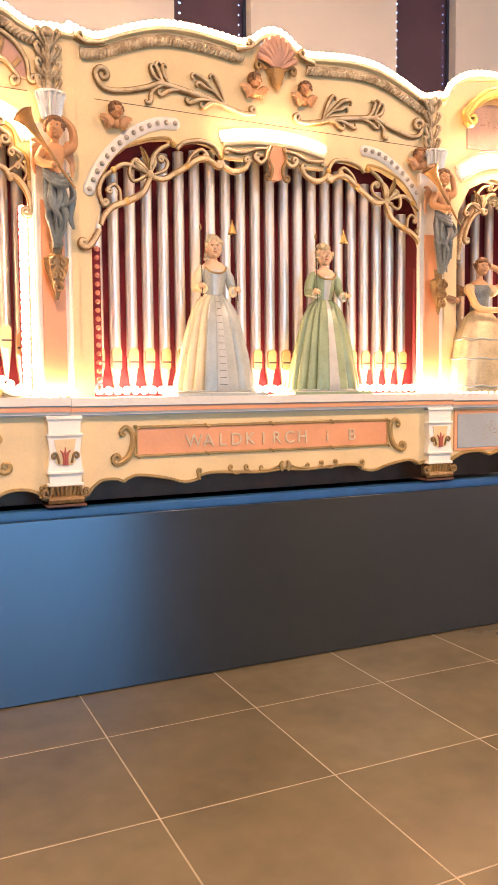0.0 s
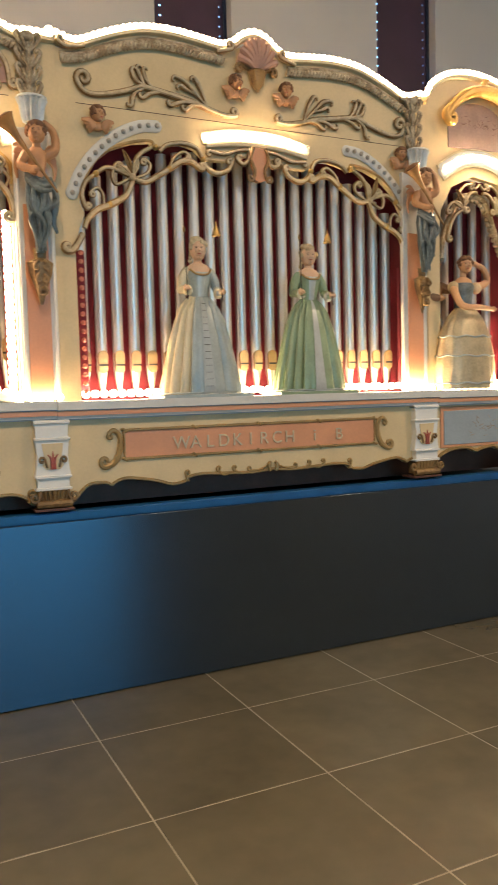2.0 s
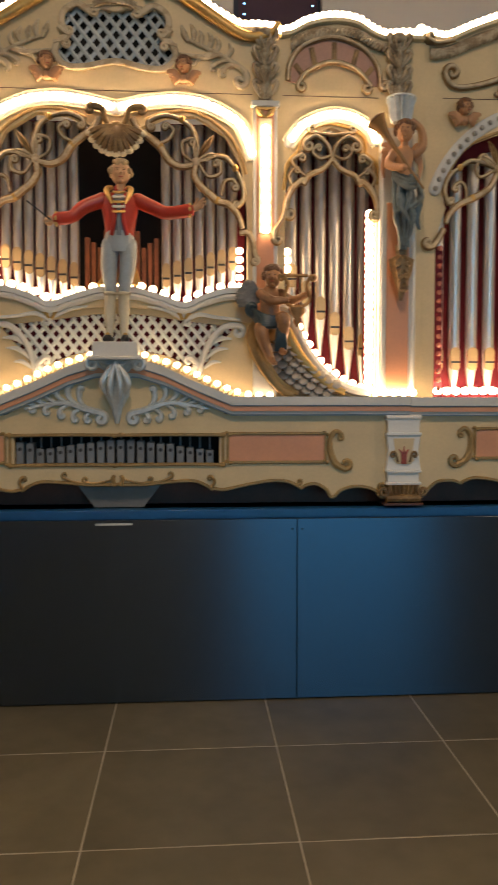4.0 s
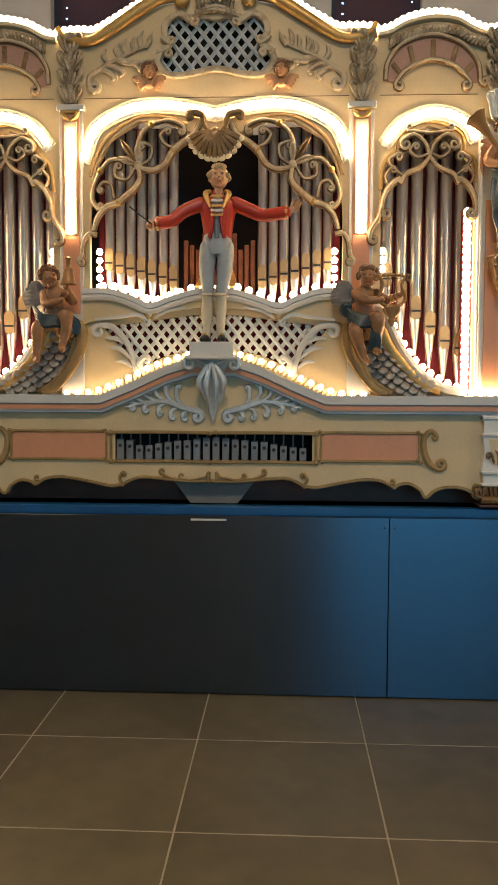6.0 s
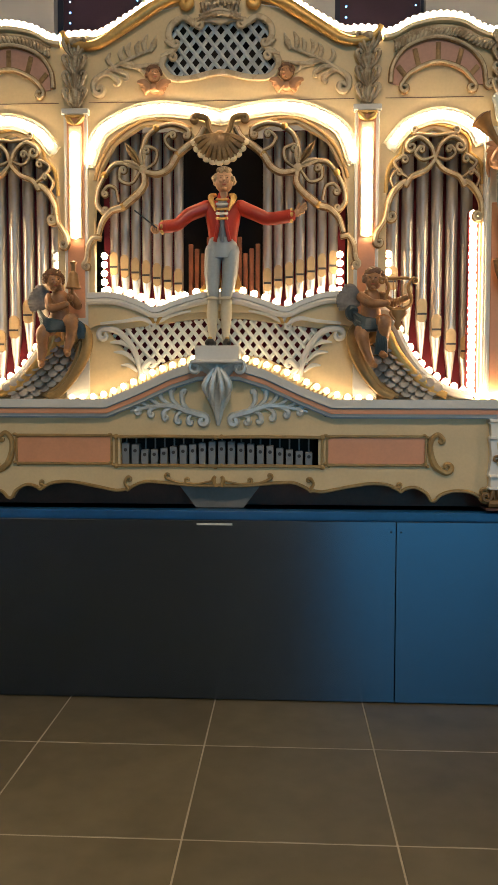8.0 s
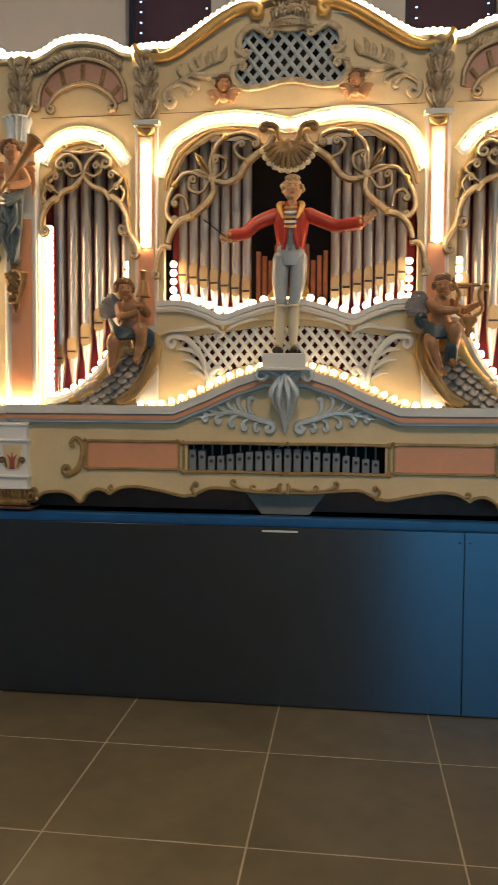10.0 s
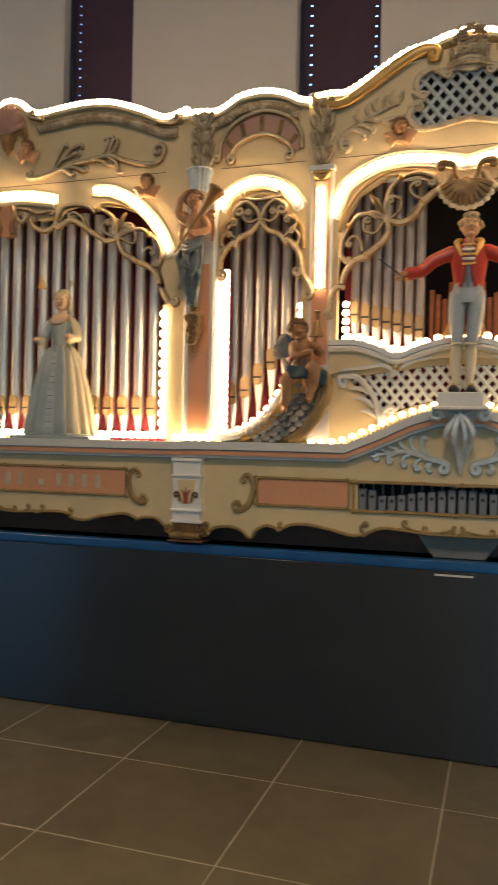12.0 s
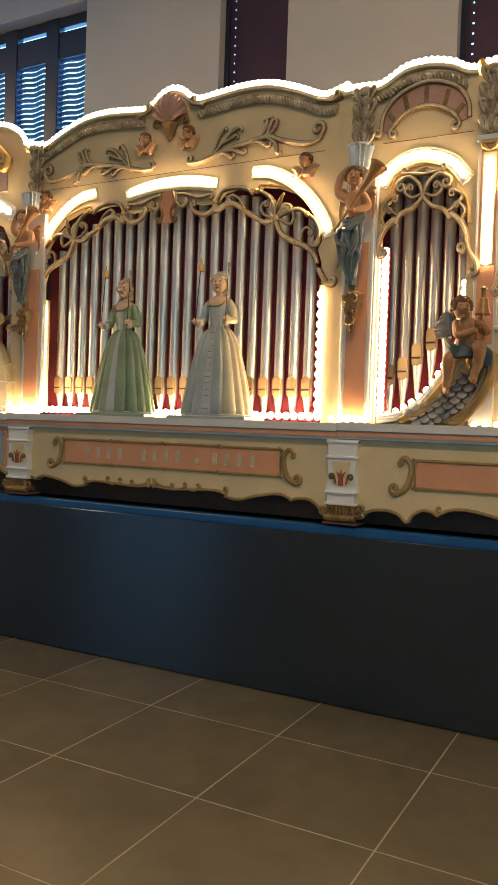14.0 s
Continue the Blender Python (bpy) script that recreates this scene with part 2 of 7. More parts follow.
def tube(bm, path, radii, segs=7, flat=1.0, closed=False, mi=0):
    """A round or flattened rod along a path; radii: one number or (start, middle, end)."""
    k = len(path)
    if isinstance(radii, (int, float)):
        rr = [radii] * k
    elif len(radii) == k:
        rr = list(radii)
    else:
        a, b, c = radii
        rr = [a + (b - a) * 2 * i / (k - 1) if 2 * i < k - 1 else b + (c - b) * (2 * i / (k - 1) - 1) for i in range(k)]
    rings = []
    for i, p in enumerate(path):
        q0, q1 = path[(i - 1) % k if closed else max(i - 1, 0)], path[(i + 1) % k if closed else min(i + 1, k - 1)]
        t = (q1 - q0)
        t = t.normalized() if t.length > 1e-9 else Vector((0, 0, 1))
        ref = Vector((0, 1, 0)) if abs(t.y) < 0.9 else Vector((1, 0, 0))
        n2 = t.cross(ref).normalized()
        n1 = n2.cross(t)
        rings.append([bm.verts.new(p + n2 * rr[i] * math.cos(2 * math.pi * j / segs) + n1 * rr[i] * flat * math.sin(2 * math.pi * j / segs)) for j in range(segs)])
    for i in range(k if closed else k - 1):
        A, B = rings[i], rings[(i + 1) % k]
        for j in range(segs):
            bm.faces.new((A[j], A[(j + 1) % segs], B[(j + 1) % segs], B[j])).material_index = mi
    if not closed:
        for R in (rings[0], rings[-1]):
            bm.faces.new(R).material_index = mi
    return bm


def ball(bm, c, rx, ry=None, rz=None, su=10, sv=7, rot=None, mi=0):
    ry, rz = ry or rx, rz or rx
    R = rot or Matrix.Identity(3)
    c = Vector(c)
    top, bot = bm.verts.new(c + R @ Vector((0, 0, rz))), bm.verts.new(c - R @ Vector((0, 0, rz)))
    rows = []
    for i in range(1, sv):
        a = math.pi * i / sv
        rows.append([bm.verts.new(c + R @ Vector((rx * math.sin(a) * math.cos(2 * math.pi * j / su), ry * math.sin(a) * math.sin(2 * math.pi * j / su), rz * math.cos(a)))) for j in range(su)])
    for j in range(su):
        bm.faces.new((top, rows[0][j], rows[0][(j + 1) % su])).material_index = mi
        bm.faces.new((bot, rows[-1][(j + 1) % su], rows[-1][j])).material_index = mi
        for A, B in zip(rows, rows[1:]):
            bm.faces.new((A[j], B[j], B[(j + 1) % su], A[(j + 1) % su])).material_index = mi
    return bm


def lathe(bm, c, profile, su=16, sy=1.0, mi=0, ripple=None, pick=None):
    """Turned form about the vertical through c; profile of (radius, z). ripple(angle, k): radius factor; pick(angle, k): material."""
    rows = []
    for k, (r, z) in enumerate(profile):
        f = k / (len(profile) - 1)
        rows.append([bm.verts.new((c[0] + r * (ripple(2 * math.pi * j / su, f) if ripple else 1) * math.cos(2 * math.pi * j / su),
                                   c[1] + sy * r * (ripple(2 * math.pi * j / su, f) if ripple else 1) * math.sin(2 * math.pi * j / su), c[2] + z)) for j in range(su)])
    for k, (A, B) in enumerate(zip(rows, rows[1:])):
        for j in range(su):
            fc = bm.faces.new((A[j], A[(j + 1) % su], B[(j + 1) % su], B[j]))
            fc.material_index = pick(2 * math.pi * (j + 0.5) / su, k / len(profile)) if pick else mi
    for R in (rows[0], rows[-1]):
        bm.faces.new(R).material_index = mi
    return bm


def slab(bm, outlines, y0, depth, mi=0):
    """Board in the upright plane with holes: outlines of (x, z), the first one the rim."""
    loops = [[Vector((p[0], p[1], 0)) for p in o] for o in outlines]
    flat = [p for o in loops for p in o]
    tris = tessellate_polygon(loops)
    front = [bm.verts.new((p.x, y0, p.y)) for p in flat]
    back = [bm.verts.new((p.x, y0 + depth, p.y)) for p in flat]
    for a, b, c in tris:
        for V in (front, back):
            try:
                bm.faces.new((V[a], V[b], V[c])).material_index = mi
            except ValueError:
                pass
    i0 = 0
    for o in loops:
        k = len(o)
        for i in range(k):
            a, b = i0 + i, i0 + (i + 1) % k
            bm.faces.new((front[a], front[b], back[b], back[a])).material_index = mi
        i0 += k
    return bm


def outline(pts, n=5, mid=0.0, s=1):
    """Smooth open line of (x, z) for slab() from (u, z)."""
    return [(p.x, p.z) for p in smooth_line([(CX + s * (mid + u), 0, z) for u, z in pts], n)]


def both(pts, mid=0.0):
    """Mirror-symmetric line: the half from the middle outwards becomes a whole from one side to the other."""
    half = [p for p in pts]
    return [(mid - u, z) for u, z in reversed(half) if u > 1e-6] + [(mid + u, z) for u, z in half]


def even(path, step):
    """Points at even steps along a path."""
    out, acc = [path[0]], 0.0
    for a, b in zip(path, path[1:]):
        d = (b - a).length
        while d > 0 and acc + d >= step:
            a = a + (b - a) * ((step - acc) / d)
            d = (b - a).length
            acc = 0.0
            out.append(a)
        acc += d
    return out


BULB_MESH = {}


def bulb_mesh(m, r):
    key = (m.name, r)
    if key not in BULB_MESH:
        bm = bmesh.new()
        ball(bm, (0, 0, 0), r, r, r, 8, 6)
        BULB_MESH[key] = put_mesh("bulb", bm, m)
    return BULB_MESH[key]


def bulb_row(path, step, parent, lit=True, r=0.015, off=-0.012, lamp=None):
    for p in even(path, step):
        ob = new("bulb", bulb_mesh(lamp or ((BULB_SHELF if parent.type == "EMPTY" else BULB) if lit else LAMP_OFF), r))
        ob.parent = parent
        if parent.type == "EMPTY":
            ob.matrix_parent_inverse = Matrix.Translation(-Vector(parent.location))
        ob.location = (p.x, p.y + off, p.z)


def light_strip(pts, parent, s=1, mid=0.0, lit=True, width=0.030, step=0.031, y=WY, name="light_strip", n=6, lamp=None):
    """A trough with a row of bulbs; lit ones get whiter paint for the glow, unlit ones greyer."""
    path = flat_line(pts, s, y, n, mid)
    bm = bmesh.new()
    tube(bm, [p + Vector((0, -0.004, 0)) for p in path], width if lit else width * 1.25, 8, 0.35)
    for p in (path[0], path[-1]):
        ball(bm, p + Vector((0, -0.004, 0)), width if lit else width * 1.25, 0.35 * width, width if lit else width * 1.25, 12, 8)
    ob = part(name, bm, WHITE if lit else GREY_WHITE, parent)
    if lit:
        rim, k = [], len(path)
        for q in (1, -1):
            side = []
            for i, p in enumerate(path):
                t = (path[min(i + 1, k - 1)] - path[max(i - 1, 0)]).normalized()
                along = t * (-0.7 if i == 0 else 0.7 if i == k - 1 else 0.0)
                side.append(p + (Vector((-t.z, 0, t.x)) * q + along) * width + Vector((0, -0.005, 0)))
            rim += side if q > 0 else side[::-1]
        bm = bmesh.new()
        tube(bm, rim, 0.005, 6, 1.0, True)
        part("trough_rim", bm, CREAM_PALE, ob)
    bulb_row(path, step if lit else 0.040, ob, lit, 0.0150 if lit else 0.011, -0.016, lamp)
    return ob


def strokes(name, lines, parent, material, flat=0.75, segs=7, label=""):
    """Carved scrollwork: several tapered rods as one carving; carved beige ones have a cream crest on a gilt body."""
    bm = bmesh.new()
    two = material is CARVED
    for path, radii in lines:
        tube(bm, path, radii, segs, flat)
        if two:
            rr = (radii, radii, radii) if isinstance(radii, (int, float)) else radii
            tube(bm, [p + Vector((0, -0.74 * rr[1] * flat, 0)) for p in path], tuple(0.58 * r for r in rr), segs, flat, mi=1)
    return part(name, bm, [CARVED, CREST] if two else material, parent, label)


def leaf_band(path, step, size, y, lean=0.6):
    """A running row of small overlapping carved leaves along a path."""
    bm = bmesh.new()
    pts = even(path, step)
    for a, b in zip(pts, pts[1:]):
        t = (b - a).normalized()
        ang = math.atan2(t.z, t.x) + lean
        R = Matrix.Rotation(-ang, 3, "Y")
        ball(bm, (a.x, y, a.z), size * 1.15, size * 0.55, size * 0.5, 7, 5, R)
    return bm


def alike(name, mesh, parent, places):
    """Pieces that share one mesh, each an object of its own at a place (with an optional turn)."""
    for m in places:
        ob = new(name, mesh)
        ob.parent = parent
        if parent.type == "EMPTY":
            ob.matrix_parent_inverse = Matrix.Translation(-Vector(parent.location))
        ob.matrix_basis = m


# ---- the room ----
ROOM_X0, ROOM_X1, ROOM_Y0, ROOM_Y1, ROOM_H = -10.5, 8.0, -8.5, 2.3, 4.9
T = 0.6
bm = bmesh.new()
cuboid(bm, ROOM_X0, ROOM_X1, ROOM_Y0, ROOM_Y1, -0.12, -0.0012)
floor = solid("floor", bm, GROUT, "large grey-brown floor tiles with pale narrow joints", "floor", kind="structure")

# upright window strips in the wall behind the organ
WINDOWS = [(-2.955 + 1.764 * k, -2.397 + 1.764 * k) for k in range(5)]
BIG = (-6.6, -4.227)
SILL, HEAD = 1.0, 4.63
cuts = sorted([BIG] + WINDOWS)
bm = bmesh.new()
x = ROOM_X0
for a, b in cuts:
    cuboid(bm, x, a, ROOM_Y1, ROOM_Y1 + 0.3, 0, ROOM_H)
    cuboid(bm, a, b, ROOM_Y1, ROOM_Y1 + 0.3, 0, SILL)
    cuboid(bm, a, b, ROOM_Y1, ROOM_Y1 + 0.3, HEAD, ROOM_H)
    x = b
cuboid(bm, x, ROOM_X1, ROOM_Y1, ROOM_Y1 + 0.3, 0, ROOM_H)
solid("wall_north", bm, WALL_WHITE, "plain light grey painted wall with tall narrow windows", "wall", kind="structure")
bm = bmesh.new()
cuboid(bm, ROOM_X0 - 0.3, ROOM_X0, ROOM_Y0 - 0.3, ROOM_Y1 + 0.3, 0, ROOM_H)
solid("wall_west", bm, WALL_WHITE, "plain light grey painted wall", "wall", kind="structure")
bm = bmesh.new()
cuboid(bm, ROOM_X1, ROOM_X1 + 0.3, ROOM_Y0 - 0.3, ROOM_Y1 + 0.3, 0, ROOM_H)
solid("wall_east", bm, WALL_WHITE, "plain light grey painted wall", "wall", kind="structure")
# the wall behind the visitor has two tall daylight windows
SOUTH = [(1.05, 4.0), (-9.8, -6.9)]
bm = bmesh.new()
x = ROOM_X0
for a, b in sorted(SOUTH):
    cuboid(bm, x, a, ROOM_Y0 - 0.3, ROOM_Y0, 0, ROOM_H)
    cuboid(bm, a, b, ROOM_Y0 - 0.3, ROOM_Y0, 3.4, ROOM_H)
    x = b
cuboid(bm, x, ROOM_X1, ROOM_Y0 - 0.3, ROOM_Y0, 0, ROOM_H)
solid("wall_south", bm, WALL_WHITE, "plain light grey painted wall with two tall windows", "wall", kind="structure")
bm = bmesh.new()
cuboid(bm, ROOM_X0 - 0.3, ROOM_X1 + 0.3, ROOM_Y0 - 0.3, ROOM_Y1 + 0.3, ROOM_H, ROOM_H + 0.2)
solid("ceiling", bm, CEILING_PAINT, "plain pale ceiling", "ceiling", kind="structure")


def area_light(name, x, y, z, sx, sy, power, color, rx=0.0):
    la = bpy.data.lights.new(name, "AREA")
    la.shape, la.size, la.size_y, la.energy, la.color = "RECTANGLE", sx, sy, power, color
    ob = new(name, la)
    ob.matrix_world = pose(x, y, z, rx, 0, 0)
    return ob


for a, b in SOUTH:
    area_light("window_daylight", (a + b) / 2, ROOM_Y0 - 0.1, 1.7, b - a, 3.4, WINDOW_LIGHT if a > 0 else WINDOW_LIGHT * 0.17, (0.03, 0.55, 1.0), 90)
# added warm fill for the room: three unseen fittings, placed by their effect
for lx, ly, power in ((-8.0, -0.4, 1.7), (0.3, -3.2, 1.0), (6.0, -3.0, 1.25)):
    lamp = thing("fill_light", lx, ly, ROOM_H, "added square fill light under the ceiling, out of view", "ceiling light", "ceiling lights")
    bm = bmesh.new()
    cuboid(bm, lx - 0.45, lx + 0.45, ly - 0.45, ly + 0.45, ROOM_H - 0.06, ROOM_H - 0.002, 0.008)
    part("housing", bm, WHITE, lamp)
    area_light("fill_lamp", lx, ly, ROOM_H - 0.08, 0.8, 0.8, ROOM_FILL * power, (1.0, 0.80, 0.56), 0)


def strip_window(i, a, b):
    """Narrow window: dark frame, a dropped dark blind whose punched edges let daylight through."""
    y = ROOM_Y1 + 0.10
    w = tagged(new("window_%d" % i), "tall narrow window with a drawn dark aubergine blind", "window", kind="structure")
    w.location = ((a + b) / 2, y, SILL)
    bm = bmesh.new()
    for x0, x1 in ((a, a + 0.035), (b - 0.02, b)):
        cuboid(bm, x0, x1, y - 0.02, y + 0.05, SILL, HEAD)
    part("window_frame", bm, FRAME_DARK, w)
    bm = bmesh.new()
    e0, e1 = a + 0.035, b - 0.02
    c0, c1 = e0 + 0.035, e1 - 0.022
    cuboid(bm, e0, c0, y, y + 0.004, SILL, HEAD)
    cuboid(bm, c0 + 0.011, c1 - 0.009, y, y + 0.004, SILL, HEAD)
    cuboid(bm, c1, e1, y, y + 0.004, SILL, HEAD)
    k, dz = 0, 0.066
    while SILL + k * dz < HEAD:
        z = SILL + k * dz
        cuboid(bm, c0, c0 + 0.011, y, y + 0.004, z + 0.011, min(z + dz, HEAD))
        cuboid(bm, c1 - 0.009, c1, y, y + 0.004, z + 0.011, min(z + dz, HEAD))
        k += 1
    part("blind", bm, BLIND, w, "dark aubergine blind", False)


for i, (a, b) in enumerate(WINDOWS):
    strip_window(i + 1, a, b)

# the wide window with a slatted blind
bw = tagged(new("window_6"), "wide dark-framed window with a lowered blue-lit slatted blind", "window", kind="structure")
bw.location = (-4.8, ROOM_Y1 + 0.15, SILL)
y = ROOM_Y1 + 0.12
bm = bmesh.new()
for x0, x1 in ((-4.289, -4.227), (-4.776, -4.631), (-5.25, -5.109), (-5.74, -5.60), (-6.6, -6.5)):
    cuboid(bm, x0, x1, y, y + 0.08, SILL, HEAD, 0.006)
for z0, z1 in ((4.54, 4.63), (4.28, 4.505), (SILL, SILL + 0.1)):
    cuboid(bm, -6.6, -4.227, y + 0.01, y + 0.07, z0, z1, 0.006)
part("window_frame", bm, FRAME_DARK, bw, "anthracite window frame")
for x0, x1 in ((-4.631, -4.294), (-5.109, -4.80), (-5.60, -5.27)):
    z = SILL + 0.12
    mesh = None
    while z < 4.30:
        if mesh is None:
            bm = bmesh.new()
            path = [Vector((x0 + (x1 - x0) * k / 8, 0, 0.007 * math.sin(k * 1.1))) for k in range(9)]
            tube(bm, path, 0.017, 4, 0.35)
            mesh = put_mesh("blind_slat", bm, SLAT)
        ob = new("blind_slat", mesh)
        ob.parent = bw
        ob.matrix_parent_inverse = Matrix.Translation(-Vector(bw.location))
        ob.matrix_basis = pose(0, y + 0.05, z, 32, 0, 0)
        z += 0.045
# hazy daylight outside these windows
bm = bmesh.new()
cuboid(bm, -9, 8, 3.6, 3.62, -0.5, 6.0)
solid("backdrop", bm, DAYLIGHT, "hazy blue daylight outside", "sky", kind="structure")

# ---- the plinth ----
BX0, BX1, BY = -4.35, 4.35, 0.424
plinth = thing("plinth", 0, BY, 0, "long dark satin sheet-metal plinth with a blue top rail", "plinth")
bm = bmesh.new()
cuboid(bm, BX0, BX1, BY + 0.03, 1.75, 0.02, 0.735)
part("core", bm, BLACK, plinth)
seams = [BX0, 0.728, BX1]
for a, b in zip(seams, seams[1:]):
    bm = bmesh.new()
    cuboid(bm, a + 0.0006, b - 0.0006, BY, BY + 0.028, 0.004, 0.742, 0.002)
    part("panel", bm, BASE_METAL, plinth)
for a in seams[1:-1]:
    for dx in (-0.02, 0.02):
        bm = bmesh.new()
        tube(bm, [Vector((a + dx, BY + 0.002, 0.70)), Vector((a + dx, BY - 0.002, 0.70))], 0.004, 8)
        part("screw", bm, BLACK, plinth)
bm = bmesh.new()
cuboid(bm, BX0, BX1, BY + 0.045, 0.535, 0.736, 0.775, 0.004)
part("rail", bm, RAIL_BLUE, plinth, "blue enamelled top rail")
bm = bmesh.new()
cuboid(bm, -0.075, 0.07, BY - 0.003, BY + 0.01, 0.722, 0.730)
part("slot", bm, GREY_WHITE, plinth, "narrow pale metal slot")

# dark carcass of the organ behind its front
carcass = thing("organ_carcass", CX, 1.2, 0.775, "dark wooden organ case behind the painted front", "organ case")
bm = bmesh.new()
cuboid(bm, CX - 3.9, CX + 3.9, 0.66, 1.6, 0.776, 1.15)
part("lower_case", bm, BROWN_WOOD, carcass)
# upper case: interior shade put into its near-black colour
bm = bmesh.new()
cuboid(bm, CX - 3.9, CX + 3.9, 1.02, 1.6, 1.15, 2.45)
part("upper_case", bm, UNLIT_DARK, carcass)
bm = bmesh.new()
slab(bm, [[(CX - 0.17, 0.87), (CX + 0.17, 0.87), (CX + 0.10, 0.777), (CX - 0.10, 0.777)]], 0.55, 0.05)
part("skid", bm, SKID_GREY, carcass, "grey wooden skid")



# ---- organ parts used in several sections ----
def shelf_edge(parent, top_pts, s=1):
    """The stepped painted edge of the figure shelf along a line of (u, z)."""
    def band(z0, z1, y0, y1, m, name):
        bm = bmesh.new()
        up = [(CX + s * u, z + z0) for u, z in top_pts]
        dn = [(CX + s * u, z + z1) for u, z in top_pts]
        slab(bm, [up + dn[::-1]], y0, y1 - y0)
        part(name, bm, m, parent, smooth=False)
    band(0.0, -0.034, 0.452, 0.60, GREY_WHITE, "shelf_edge")
    band(-0.034, -0.038, 0.466, 0.60, BLUE_GREY, "shelf_line")
    band(-0.038, -0.058, 0.460, 0.60, SALMON, "shelf_stripe")
    band(-0.058, -0.070, 0.470, 0.60, GREY_WHITE, "shelf_moulding")
    band(-0.070, -0.076, 0.480, 0.60, BLUE_GREY, "shelf_underline")


def edge_bead(parent, pts, s=1, r=0.007):
    path = [Vector((x, PY - 0.004, z)) for x, z in outline(pts, 5, 0, s)]
    bm = bmesh.new()
    tube(bm, [p + Vector((0, 0, 0.006)) for p in path], r, 6, 0.9)
    part("edge_bead", bm, BRONZE, parent, "dull gold beading")


def c_scroll(parent, u, z0, z1, s=1, out=1, name="panel_scroll"):
    """The open C-shaped gilt scroll at a panel's end."""
    h = z1 - z0
    path = flat_line([(u + out * 0.055, z1 - 0.004), (u + out * 0.030, z1 + 0.012), (u + out * 0.004, z1 - 0.16 * h), (u + out * 0.006, z0 + 0.40 * h), (u + out * 0.026, z0 + 0.02 * h), (u + out * 0.060, z0 - 0.020)], s, PY - 0.006)
    path = curl(path, 0.024, s * out, 0.9)
    lines = [(path, (0.009, 0.0145, 0.009))]
    p2 = curl(flat_line([(u + out * 0.045, z1 + 0.006), (u + out * 0.055, z1 - 0.006)], s, PY - 0.006), 0.011, -s * out, 0.8)
    lines.append((p2, 0.008))
    strokes(name, lines, parent, BRONZE)


def framed_panel(parent, u0, u1, z0, z1, s=1, color=SALMON, breaks=3):
    bm = bmesh.new()
    a, b = sorted((CX + s * u0, CX + s * u1))
    cuboid(bm, a, b, PY - 0.004, PY + 0.01, z0, z1, 0.002)
    ob = part("field", bm, color, parent, "flat salmon-pink field" if color is SALMON else "")
    bm = bmesh.new()
    for z in (z0, z1):
        tube(bm, [Vector((a, PY - 0.006, z)), Vector((b, PY - 0.006, z))], 0.006, 6)
        for k in range(breaks + 1):
            xx = a + (b - a) * k / breaks
            ball(bm, (xx - 0.006, PY - 0.008, z + 0.004), 0.010, 0.007, 0.007, 7, 5)
            ball(bm, (xx + 0.008, PY - 0.008, z - 0.004), 0.008, 0.007, 0.007, 7, 5)
    for xx in (a, b):
        tube(bm, [Vector((xx, PY - 0.006, z0)), Vector((xx, PY - 0.006, z1))], 0.005, 6)
    part("field_border", bm, BRONZE, parent, "thin dull gold border")
    return ob


